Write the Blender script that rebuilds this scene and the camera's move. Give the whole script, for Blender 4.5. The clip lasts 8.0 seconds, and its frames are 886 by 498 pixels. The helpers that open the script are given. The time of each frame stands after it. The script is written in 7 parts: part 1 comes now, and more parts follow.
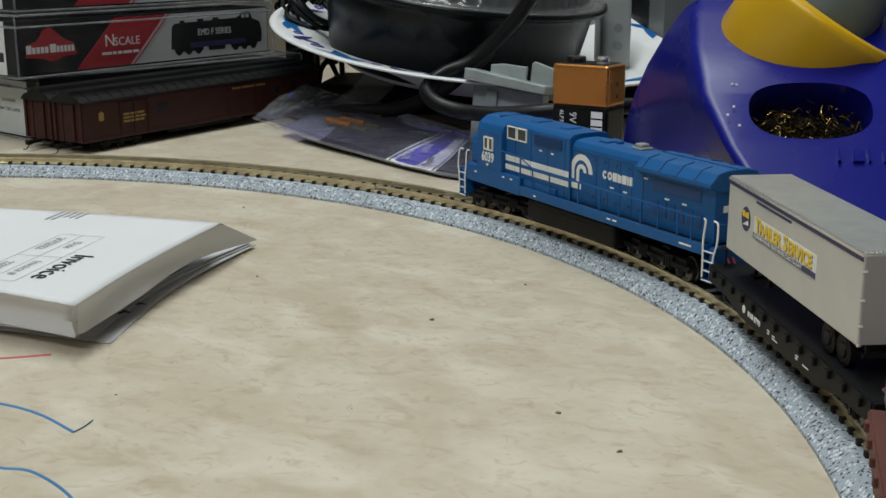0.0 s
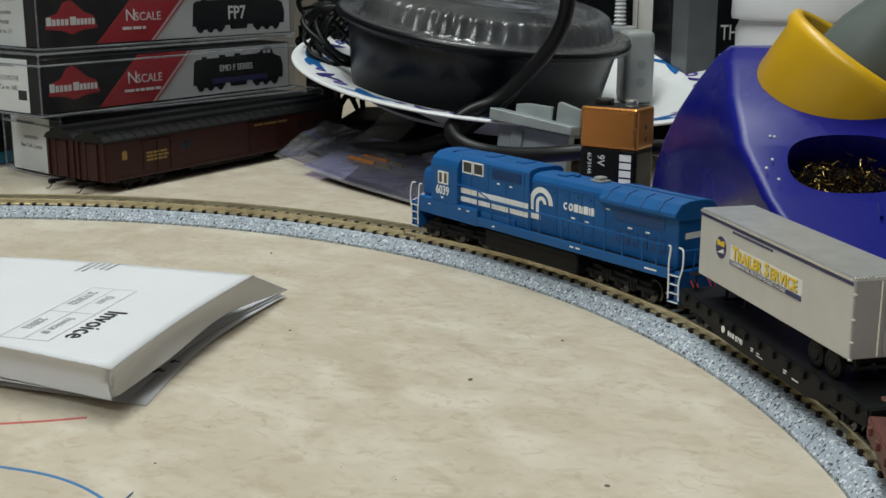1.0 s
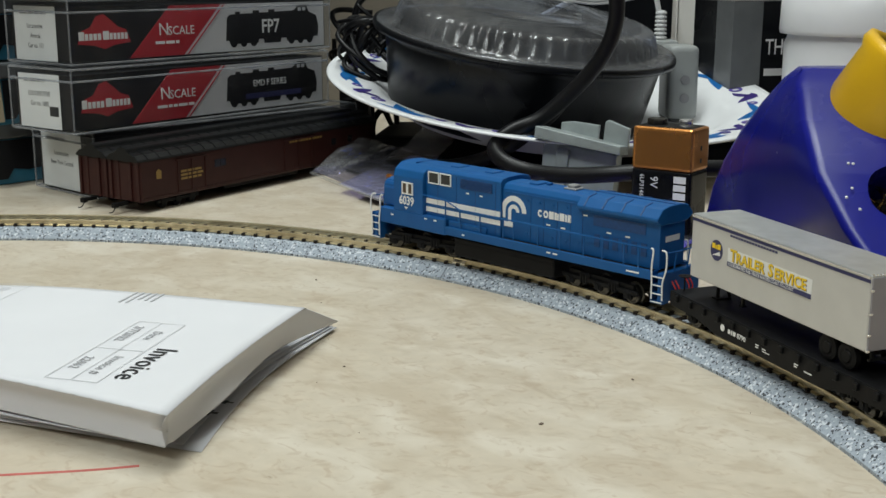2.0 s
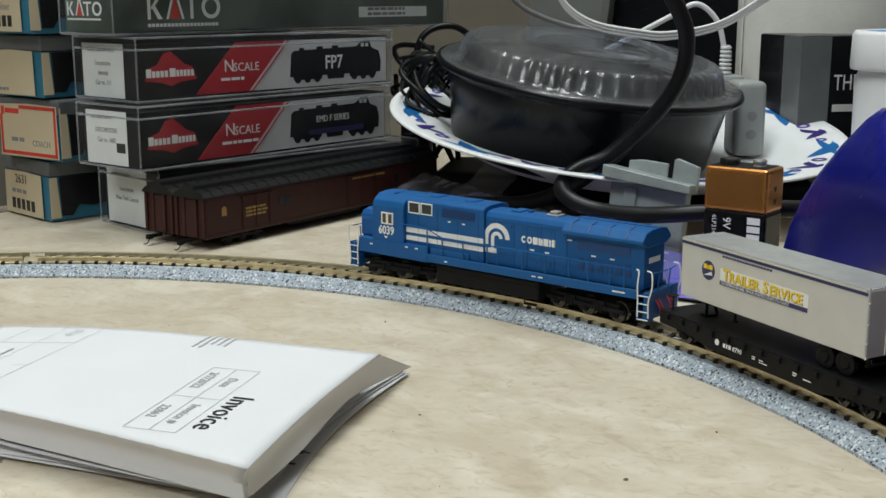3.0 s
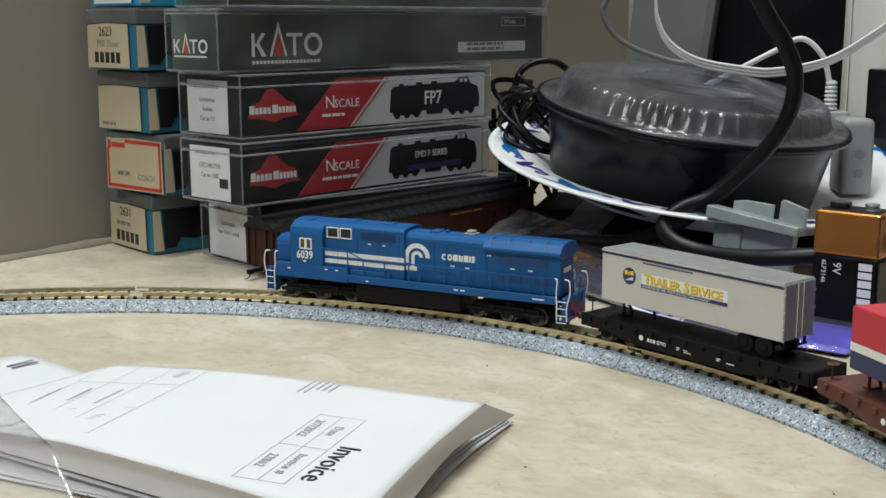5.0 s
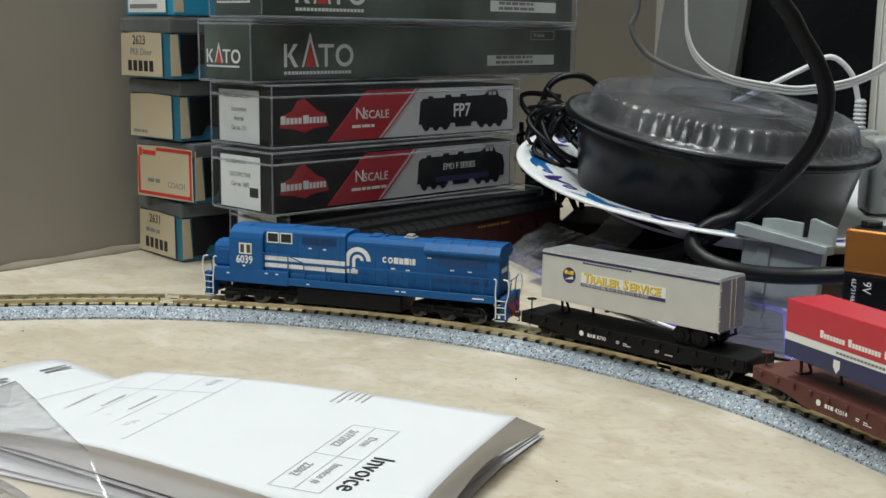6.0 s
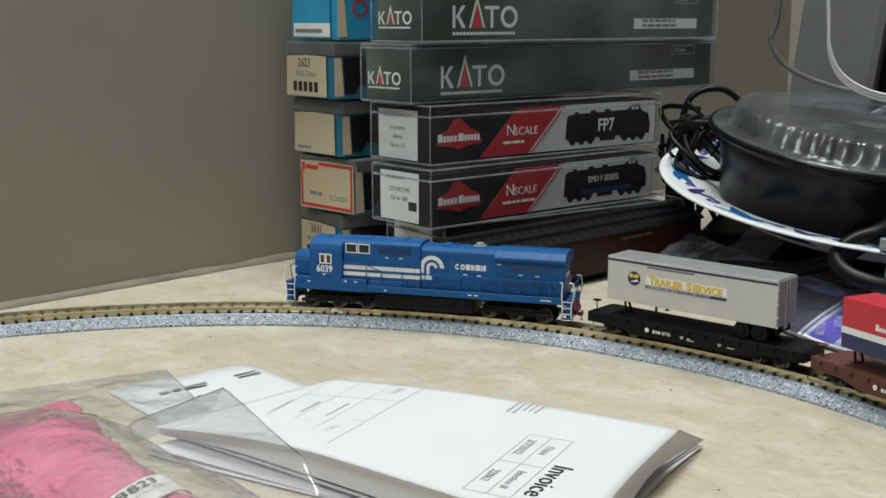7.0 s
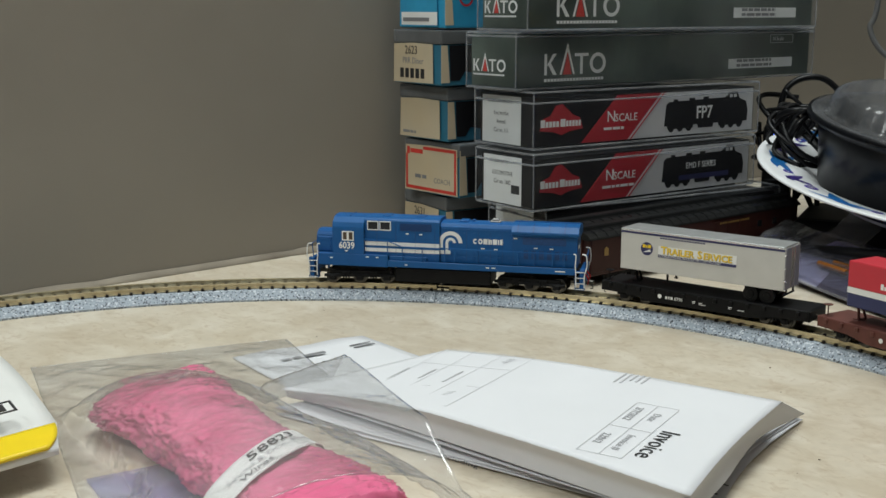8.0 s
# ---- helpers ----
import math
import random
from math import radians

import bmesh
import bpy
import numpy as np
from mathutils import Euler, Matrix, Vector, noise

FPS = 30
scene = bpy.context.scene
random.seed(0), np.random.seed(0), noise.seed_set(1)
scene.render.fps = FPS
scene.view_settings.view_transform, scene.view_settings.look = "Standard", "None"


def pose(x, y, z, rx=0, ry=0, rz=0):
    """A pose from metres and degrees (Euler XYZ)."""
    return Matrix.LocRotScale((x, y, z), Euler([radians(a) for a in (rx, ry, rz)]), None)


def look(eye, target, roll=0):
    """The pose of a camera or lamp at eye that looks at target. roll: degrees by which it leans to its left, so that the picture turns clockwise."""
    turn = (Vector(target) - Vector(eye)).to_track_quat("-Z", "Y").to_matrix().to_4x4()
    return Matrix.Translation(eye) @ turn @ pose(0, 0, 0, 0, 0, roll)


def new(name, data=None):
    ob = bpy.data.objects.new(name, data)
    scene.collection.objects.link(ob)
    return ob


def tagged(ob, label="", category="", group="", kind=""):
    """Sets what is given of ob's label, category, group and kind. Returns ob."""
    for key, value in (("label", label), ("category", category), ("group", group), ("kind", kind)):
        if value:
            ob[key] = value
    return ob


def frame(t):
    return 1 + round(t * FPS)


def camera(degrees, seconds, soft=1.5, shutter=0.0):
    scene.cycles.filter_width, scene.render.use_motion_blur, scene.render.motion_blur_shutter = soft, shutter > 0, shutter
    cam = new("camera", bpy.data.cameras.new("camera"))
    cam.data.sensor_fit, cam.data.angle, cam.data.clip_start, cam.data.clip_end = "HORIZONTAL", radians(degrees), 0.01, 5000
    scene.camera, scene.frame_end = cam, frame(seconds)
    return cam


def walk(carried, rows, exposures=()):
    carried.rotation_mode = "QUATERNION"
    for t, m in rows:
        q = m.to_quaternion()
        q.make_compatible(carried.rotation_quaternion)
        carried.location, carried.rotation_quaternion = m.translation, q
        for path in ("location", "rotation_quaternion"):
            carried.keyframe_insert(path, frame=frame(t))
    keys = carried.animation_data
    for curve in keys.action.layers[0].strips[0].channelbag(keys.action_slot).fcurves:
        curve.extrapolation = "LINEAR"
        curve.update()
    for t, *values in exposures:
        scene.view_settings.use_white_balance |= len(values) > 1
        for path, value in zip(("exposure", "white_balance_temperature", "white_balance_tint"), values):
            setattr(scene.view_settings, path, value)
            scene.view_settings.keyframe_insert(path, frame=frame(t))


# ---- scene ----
LAMP_A, LAMP_B = 24.0, 15.0
EXPOSURES = [(0.0, -0.45), (1.0, -0.35), (2.5, -0.2), (4.5, -0.1), (6.5, -0.05), (7.2, -0.15), (8.0, -0.25)]
cam = camera(40.73, 8.0)
PATH = [
    (0, (0.20811, -0.21209, 0.09575), (0.16175, 0.75505, -0.15423), -0.032),
    (0.5, (0.20631, -0.20882, 0.10145), (0.15531, 0.75898, -0.14504), -0.155),
    (1, (0.19950, -0.20585, 0.10476), (0.14735, 0.76474, -0.13027), 0.081),
    (2.3, (0.18229, -0.18656, 0.11099), (0.11065, 0.78496, -0.11487), 0.055),
    (2.5, (0.18139, -0.18704, 0.11307), (0.10115, 0.78566, -0.10468), -0.010),
    (3, (0.17550, -0.18275, 0.11168), (0.07406, 0.79016, -0.09606), -0.003),
    (3.5, (0.17113, -0.17784, 0.11235), (0.05198, 0.79336, -0.09399), 0.030),
    (4, (0.17082, -0.17788, 0.11409), (0.02716, 0.79147, -0.08521), 0.176),
    (4.5, (0.17036, -0.17869, 0.11700), (0.00616, 0.78840, -0.07730), -0.414),
    (6, (0.16458, -0.18183, 0.11885), (-0.02326, 0.78377, -0.06099), 0.737),
    (6.5, (0.16052, -0.19151, 0.12480), (-0.04255, 0.77037, -0.05832), 0.560),
    (7, (0.15408, -0.21457, 0.13459), (-0.12657, 0.72660, -0.05363), -0.013),
    (7.5, (0.15528, -0.23091, 0.13538), (-0.17490, 0.69365, -0.05481), -0.795),
    (8, (0.15070, -0.23893, 0.13455), (-0.19383, 0.67895, -0.06239), 0.018),
]
walk(cam, [(t, look(eye, target, roll)) for t, eye, target, roll in PATH], EXPOSURES)
MM = 0.001
WHITE_BALANCE = 6500

# ---- world, lamps ----
world = bpy.data.worlds.new("room_air")
scene.world = world
world.use_nodes = True
world.node_tree.nodes["Background"].inputs[0].default_value = (0.9, 0.95, 1.0, 1)
world.node_tree.nodes["Background"].inputs[1].default_value = 0.02


def area_lamp(name, eye, target, sx, sy, watts, colour):
    data = bpy.data.lights.new(name, "AREA")
    data.shape, data.size, data.size_y, data.energy, data.color = "RECTANGLE", sx, sy, watts, colour
    ob = new(name, data)
    ob.matrix_world = look(eye, target)
    return ob


# main overhead tube light of the room, out of view
area_lamp("unseen_area_lamp", (-0.02, 0.30, 1.55), (0.05, 0.26, 0.0), 1.2, 0.30, LAMP_A, (0.93, 1.0, 0.985))
# added fill behind the camera, no known fixture; brightens the camera-facing sides
area_lamp("unseen_area_lamp", (-0.35, -0.95, 1.35), (0.05, 0.0, 0.0), 1.2, 0.30, LAMP_B, (0.93, 1.0, 0.985))

# ---- materials ----


def material(name, colour, rough=0.5, metal=0.0, vary=0.12, scale=60.0, bump=0.0, fine=None, coat=0.0, spec=0.5, second=None, second_scale=8.0, second_amount=0.5, wear=0.0):
    """A surface with grain at two scales; second: a second colour that comes through in broad patches."""
    m = bpy.data.materials.new(name)
    m.use_nodes = True
    nt = m.node_tree
    b = nt.nodes["Principled BSDF"]
    b.inputs["Roughness"].default_value, b.inputs["Metallic"].default_value = rough, metal
    b.inputs["Coat Weight"].default_value, b.inputs["Specular IOR Level"].default_value = coat, spec
    tc = nt.nodes.new("ShaderNodeTexCoord")
    n1 = nt.nodes.new("ShaderNodeTexNoise")
    n1.inputs["Scale"].default_value, n1.inputs["Detail"].default_value = scale, 6
    nt.links.new(tc.outputs["Object"], n1.inputs["Vector"])
    ramp = nt.nodes.new("ShaderNodeValToRGB")
    lo = [max(0, c * (1 - vary)) for c in colour]
    hi = [min(1, c * (1 + vary)) for c in colour]
    ramp.color_ramp.elements[0].position, ramp.color_ramp.elements[1].position = 0.3, 0.7
    ramp.color_ramp.elements[0].color, ramp.color_ramp.elements[1].color = (*lo, 1), (*hi, 1)
    nt.links.new(n1.outputs["Fac"], ramp.inputs["Fac"])
    out = ramp.outputs["Color"]
    n2 = nt.nodes.new("ShaderNodeTexNoise")
    n2.inputs["Scale"].default_value, n2.inputs["Detail"].default_value = second_scale, 4
    nt.links.new(tc.outputs["Object"], n2.inputs["Vector"])
    if second:
        r2 = nt.nodes.new("ShaderNodeValToRGB")
        r2.color_ramp.elements[0].position, r2.color_ramp.elements[1].position = 0.42, 0.68
        r2.color_ramp.elements[0].color, r2.color_ramp.elements[1].color = (0, 0, 0, 1), (second_amount,) * 3 + (1,)
        nt.links.new(n2.outputs["Fac"], r2.inputs["Fac"])
        mix = nt.nodes.new("ShaderNodeMix")
        mix.data_type = "RGBA"
        nt.links.new(r2.outputs["Color"], mix.inputs["Factor"])
        nt.links.new(out, mix.inputs["A"])
        mix.inputs["B"].default_value = (*second, 1)
        out = mix.outputs["Result"]
    nt.links.new(out, b.inputs["Base Color"])
    rr = nt.nodes.new("ShaderNodeMapRange")
    rr.inputs["To Min"].default_value, rr.inputs["To Max"].default_value = max(0.02, rough - 0.08), min(1, rough + 0.08)
    nt.links.new(n2.outputs["Fac"], rr.inputs["Value"])
    nt.links.new(rr.outputs["Result"], b.inputs["Roughness"])
    if bump:
        n3 = nt.nodes.new("ShaderNodeTexNoise")
        n3.inputs["Scale"].default_value, n3.inputs["Detail"].default_value = fine or scale * 5, 5
        nt.links.new(tc.outputs["Object"], n3.inputs["Vector"])
        bp = nt.nodes.new("ShaderNodeBump")
        bp.inputs["Strength"].default_value, bp.inputs["Distance"].default_value = bump, 0.0004
        nt.links.new(n3.outputs["Fac"], bp.inputs["Height"])
        nt.links.new(bp.outputs["Normal"], b.inputs["Normal"])
    return m


def clear_film(name, tint=(0.9, 0.92, 0.95), haze=0.06, rough=0.08, gloss=1.0, bump=0.0, bump_scale=90):
    """Thin clear plastic: lets light through, shines by Fresnel, with a little white haze."""
    m = bpy.data.materials.new(name)
    m.use_nodes = True
    nt = m.node_tree
    nt.nodes.remove(nt.nodes["Principled BSDF"])
    outn = nt.nodes["Material Output"]
    tr, gl, df = (nt.nodes.new(k) for k in ("ShaderNodeBsdfTransparent", "ShaderNodeBsdfGlossy", "ShaderNodeBsdfDiffuse"))
    tr.inputs["Color"].default_value = (*tint, 1)
    gl.inputs["Roughness"].default_value = rough
    df.inputs["Color"].default_value = (0.75, 0.76, 0.78, 1)
    m1, m2 = nt.nodes.new("ShaderNodeMixShader"), nt.nodes.new("ShaderNodeMixShader")
    tc, ns = nt.nodes.new("ShaderNodeTexCoord"), nt.nodes.new("ShaderNodeTexNoise")
    ns.inputs["Scale"].default_value, ns.inputs["Detail"].default_value = 35, 5
    nt.links.new(tc.outputs["Object"], ns.inputs["Vector"])
    mr = nt.nodes.new("ShaderNodeMapRange")
    mr.inputs["From Min"].default_value, mr.inputs["From Max"].default_value = 0.3, 0.75
    mr.inputs["To Min"].default_value, mr.inputs["To Max"].default_value = haze * 0.5, haze * 1.7
    nt.links.new(ns.outputs["Fac"], mr.inputs["Value"])
    nt.links.new(mr.outputs["Result"], m1.inputs["Fac"])
    nt.links.new(tr.outputs[0], m1.inputs[1])
    nt.links.new(df.outputs[0], m1.inputs[2])
    fr = nt.nodes.new("ShaderNodeLayerWeight")
    fr.inputs["Blend"].default_value = 0.5
    pw = nt.nodes.new("ShaderNodeMath")
    pw.operation, pw.inputs[1].default_value = "POWER", 4.0
    nt.links.new(fr.outputs["Facing"], pw.inputs[0])
    sc = nt.nodes.new("ShaderNodeMath")
    sc.operation, sc.inputs[1].default_value, sc.inputs[2].default_value = "MULTIPLY_ADD", 0.55 * gloss, 0.045 * gloss
    nt.links.new(pw.outputs[0], sc.inputs[0])
    nt.links.new(sc.outputs[0], m2.inputs["Fac"])
    nt.links.new(m1.outputs[0], m2.inputs[1])
    nt.links.new(gl.outputs[0], m2.inputs[2])
    nt.links.new(m2.outputs[0], outn.inputs["Surface"])
    if bump:
        nb, bp = nt.nodes.new("ShaderNodeTexNoise"), nt.nodes.new("ShaderNodeBump")
        nb.inputs["Scale"].default_value, nb.inputs["Detail"].default_value = bump_scale, 3
        bp.inputs["Strength"].default_value, bp.inputs["Distance"].default_value = bump, 0.003
        nt.links.new(tc.outputs["Object"], nb.inputs["Vector"])
        nt.links.new(nb.outputs["Fac"], bp.inputs["Height"])
        for s in (gl, df, fr):
            nt.links.new(bp.outputs["Normal"], s.inputs["Normal"])
    return m


def laminate_material():
    """Cream laminate with a travertine print: stretched cloudy veins, tan blotches and small brown pits."""
    m = material("cream_laminate", (0.55, 0.485, 0.385), 0.40, vary=0.05, scale=220, bump=0.03, fine=900)
    nt = m.node_tree
    b = nt.nodes["Principled BSDF"]
    base = b.inputs["Base Color"].links[0].from_socket
    tc = [n for n in nt.nodes if n.type == "TEX_COORD"][0]
    mp = nt.nodes.new("ShaderNodeMapping")
    mp.inputs["Scale"].default_value = (1.0, 1.35, 1.0)
    mp.inputs["Rotation"].default_value = (0, 0, radians(-14))
    nt.links.new(tc.outputs["Object"], mp.inputs["Vector"])
    for scale, lo, hi, colour, amount, distort in ((24, 0.46, 0.68, (0.47, 0.395, 0.295), 0.7, 0.8), (64, 0.52, 0.70, (0.42, 0.34, 0.245), 0.6, 1.4), (40, 0.48, 0.68, (0.63, 0.575, 0.48), 0.9, 0.7), (140, 0.55, 0.70, (0.40, 0.30, 0.205), 0.5, 2.0), (150, 0.70, 0.76, (0.25, 0.18, 0.12), 0.5, 0.3)):
        n = nt.nodes.new("ShaderNodeTexNoise")
        n.inputs["Scale"].default_value, n.inputs["Detail"].default_value, n.inputs["Distortion"].default_value = scale, 8, distort
        nt.links.new(mp.outputs["Vector"], n.inputs["Vector"])
        r = nt.nodes.new("ShaderNodeMapRange")
        r.inputs["From Min"].default_value, r.inputs["From Max"].default_value, r.inputs["To Max"].default_value = lo, hi, amount
        nt.links.new(n.outputs["Fac"], r.inputs["Value"])
        x = nt.nodes.new("ShaderNodeMix")
        x.data_type = "RGBA"
        nt.links.new(r.outputs["Result"], x.inputs["Factor"])
        nt.links.new(base, x.inputs["A"])
        x.inputs["B"].default_value = (*colour, 1)
        base = x.outputs["Result"]
    nt.links.new(base, b.inputs["Base Color"])
    return m


def ballast_material():
    """Grey moulded ballast with fine black, white and blue-grey specks."""
    m = material("speckled_grey_ballast", (0.33, 0.375, 0.43), 0.8, vary=0.16, scale=1400, bump=0.35, fine=2600)
    nt = m.node_tree
    b = nt.nodes["Principled BSDF"]
    base = b.inputs["Base Color"].links[0].from_socket
    tc = [n for n in nt.nodes if n.type == "TEX_COORD"][0]
    for scale, limit, colour in ((1900, 0.24, (0.05, 0.055, 0.065)), (1500, 0.22, (0.60, 0.64, 0.68))):
        v = nt.nodes.new("ShaderNodeTexVoronoi")
        v.inputs["Scale"].default_value = scale
        nt.links.new(tc.outputs["Object"], v.inputs["Vector"])
        sep = nt.nodes.new("ShaderNodeSeparateColor")
        nt.links.new(v.outputs["Color"], sep.inputs["Color"])
        less = nt.nodes.new("ShaderNodeMath")
        less.operation, less.inputs[1].default_value = "LESS_THAN", limit * 0.55
        nt.links.new(sep.outputs["Red"], less.inputs[0])
        x = nt.nodes.new("ShaderNodeMix")
        x.data_type = "RGBA"
        nt.links.new(less.outputs[0], x.inputs["Factor"])
        nt.links.new(base, x.inputs["A"])
        x.inputs["B"].default_value = (*colour, 1)
        base = x.outputs["Result"]
    nt.links.new(base, b.inputs["Base Color"])
    return m


LAMINATE, BALLAST = laminate_material(), ballast_material()
WALL = material("taupe_wall_paint", (0.275, 0.25, 0.215), 0.6, vary=0.05, scale=14, bump=0.08, fine=500, second=(0.31, 0.283, 0.243), second_scale=3)
CAULK = material("aged_white_caulk", (0.25, 0.215, 0.165), 0.7, vary=0.3, scale=60, bump=0.6, second=(0.12, 0.095, 0.07), second_scale=30, second_amount=0.8)
CEIL = material("white_ceiling_paint", (0.60, 0.59, 0.57), 0.8, vary=0.03)
FLOOR = material("grey_floor", (0.22, 0.21, 0.20), 0.7, vary=0.1)
BLUE = material("satin_blue_paint", (0.007, 0.092, 0.28), 0.46, spec=0.3, vary=0.06, scale=180, bump=0.05, second=(0.006, 0.075, 0.28), second_scale=60, second_amount=0.35)
# darker copy of BLUE: shade inside grilles, louvres and seams is in the colour
BLUE_DARK = material("shaded_blue_grille", (0.006, 0.055, 0.19), 0.5, vary=0.15, scale=900)
INK_WHITE = material("white_print", (0.80, 0.80, 0.78), 0.5, vary=0.05, scale=500)
RAIL_GOLD = material("nickel_brass_rail", (0.66, 0.57, 0.37), 0.24, 0.6, vary=0.14, scale=300, second=(0.34, 0.26, 0.15), second_scale=90, second_amount=0.6)
RAIL_BRIGHT = material("polished_rail_joiner", (0.72, 0.66, 0.52), 0.2, 1.0, vary=0.1)
TIE = material("dark_brown_tie_plastic", (0.022, 0.017, 0.013), 0.7, spec=0.2, vary=0.3, scale=400, bump=0.2)
BLACK = material("black_plastic", (0.005, 0.005, 0.0055), 0.55, spec=0.18, vary=0.25, scale=200, bump=0.08)
BLACK_SHINY = material("black_gloss_plastic", (0.004, 0.0045, 0.006), 0.28, spec=0.22, vary=0.2, scale=60, second=(0.007, 0.008, 0.010), second_scale=14)
RUBBER = material("black_rubber_cord", (0.005, 0.005, 0.006), 0.40, spec=0.25, vary=0.2, scale=150, bump=0.1)
STEEL = material("blackened_steel", (0.10, 0.095, 0.085), 0.35, 1.0, vary=0.2, scale=300)
STACK = material("dull_silver_paint", (0.30, 0.30, 0.30), 0.55, 0.3, vary=0.15)
CHROME = material("bright_metal", (0.72, 0.71, 0.69), 0.25, 0.8, vary=0.06)
ZINC = material("cast_zinc", (0.36, 0.40, 0.40), 0.5, 0.55, vary=0.12, scale=120, bump=0.25, second=(0.24, 0.27, 0.27), second_scale=40)
SHADE_BROWN = material("brown_window_shade", (0.085, 0.055, 0.035), 0.4, vary=0.15, scale=600)
GLASS_DARK = material("dark_window_pane", (0.02, 0.022, 0.025), 0.12, vary=0.1)
SILVER = material("silver_trailer_paint", (0.57, 0.56, 0.53), 0.42, 0.15, vary=0.04, scale=120, bump=0.03)
SILVER_ROOF = material("brushed_silver_roof", (0.42, 0.43, 0.43), 0.38, 0.5, vary=0.10, scale=200, bump=0.05)
GREY_END = material("grey_trailer_doors", (0.33, 0.32, 0.34), 0.4, 0.3, vary=0.08)
NAVY = material("navy_print", (0.028, 0.03, 0.11), 0.45, vary=0.1)
YELLOW_INK = material("yellow_print", (0.85, 0.58, 0.015), 0.5, vary=0.05)
MAROON_CAR = material("oxide_brown_flatcar", (0.10, 0.028, 0.020), 0.6, vary=0.15, scale=250, bump=0.15)
RED_TRAILER = material("red_trailer_paint", (0.52, 0.028, 0.045), 0.38, vary=0.04, scale=90)
WHITE_TRAILER = material("white_trailer_band", (0.78, 0.78, 0.76), 0.4, vary=0.03)
NAVY_TRAILER = material("navy_trailer_paint", (0.022, 0.028, 0.095), 0.38, vary=0.06)
RED_WIRE = material("red_wire", (0.45, 0.02, 0.02), 0.5)
TUSCAN = material("tuscan_red_car_side", (0.038, 0.010, 0.0085), 0.5, spec=0.3, vary=0.12, scale=180, bump=0.08)
CAR_ROOF = material("black_car_roof", (0.007, 0.0075, 0.008), 0.40, spec=0.25, vary=0.2, scale=100, bump=0.1)
GOLD_INK = material("dull_gold_print", (0.30, 0.19, 0.05), 0.5)
CARD_BLACK = material("black_printed_card", (0.010, 0.010, 0.012), 0.45, spec=0.25, vary=0.1)
CARD_GREY = material("light_grey_printed_card", (0.66, 0.65, 0.65), 0.4, vary=0.05, second=(0.48, 0.47, 0.49), second_scale=22)
CARD_RED = material("red_printed_card", (0.42, 0.020, 0.032), 0.38, vary=0.08)
# the paler patches are the case's smoky reflections, put into the card colour
CARD_GREEN = material("green_printed_card_with_reflections", (0.040, 0.055, 0.047), 0.3, vary=0.3, scale=16, second=(0.16, 0.20, 0.17), second_scale=20, second_amount=0.6)
CARD_TEAL = material("faded_teal_card", (0.025, 0.15, 0.24), 0.45, vary=0.12, second=(0.02, 0.09, 0.12), second_scale=20)
CARD_SKY = material("sky_blue_card", (0.03, 0.30, 0.52), 0.42, vary=0.08)
LABEL_CREAM = material("aged_cream_label", (0.54, 0.46, 0.33), 0.65, vary=0.08, scale=60, second=(0.44, 0.34, 0.20), second_scale=30)
LABEL_WHITE = material("white_paper_label", (0.78, 0.78, 0.765), 0.6, vary=0.04, scale=80)
INK_BLACK = material("black_print", (0.02, 0.02, 0.022), 0.5)
INK_GREY = material("grey_print", (0.20, 0.20, 0.21), 0.6)
INK_MID = material("mid_grey_print", (0.34, 0.34, 0.36), 0.6)
INK_PALE = material("pale_grey_print", (0.55, 0.55, 0.57), 0.6)
PACKET = clear_film("packet_film", (0.84, 0.83, 0.96), 0.03, 0.12, gloss=0.8, bump=0.4, bump_scale=60)
INK_RED = material("red_print", (0.55, 0.04, 0.03), 0.5)
CASE = clear_film("clear_case_plastic", (0.92, 0.94, 0.96), 0.016, 0.08, gloss=0.5)
CASE_GREY = material("grey_case_base", (0.10, 0.105, 0.11), 0.25, vary=0.15, scale=40, second=(0.17, 0.175, 0.18), second_scale=15)
LID = clear_film("clear_lid_plastic", (0.66, 0.70, 0.80), 0.07, 0.16, gloss=0.9)
BAG = clear_film("crinkled_clear_bag", (0.985, 0.985, 0.985), 0.065, 0.07, gloss=1.3, bump=0.45, bump_scale=85)
COPPER = material("copper_battery_wrap", (0.50, 0.21, 0.055), 0.28, 0.75, vary=0.06, scale=80)
HOLDER_BLUE = material("glossy_royal_blue_plastic", (0.006, 0.009, 0.19), 0.26, spec=0.2, vary=0.06, scale=70, bump=0.04, second=(0.007, 0.009, 0.17), second_scale=25, second_amount=0.4)
HOLDER_YELLOW = material("yellow_plastic", (0.72, 0.42, 0.008), 0.35, vary=0.06, scale=50, second=(0.50, 0.28, 0.01), second_scale=50, second_amount=0.4)
BRASS = material("brass_wool", (0.22, 0.15, 0.05), 0.22, 1.0, vary=0.3)
CAVITY_BLACK = material("black_cavity", (0.006, 0.006, 0.006), 0.9)
SPONGE = material("grey_dirty_sponge", (0.10, 0.105, 0.105), 0.95, vary=0.5, scale=400, bump=1.0, fine=700)
IRON_GREY = material("grey_rubber_sleeve", (0.10, 0.12, 0.115), 0.5, vary=0.1)
PAPER = material("white_office_paper", (0.66, 0.665, 0.69), 0.75, vary=0.015, scale=40, bump=0.04, fine=400)
PLATE_PAPER = material("white_coated_paper_plate", (0.70, 0.71, 0.72), 0.42, vary=0.03, bump=0.05)
PLATE_BLUE = material("sky_blue_plate_print", (0.02, 0.22, 0.58), 0.4, vary=0.1)
PLATE_PURPLE = material("violet_plate_print", (0.075, 0.045, 0.30), 0.4, vary=0.1)
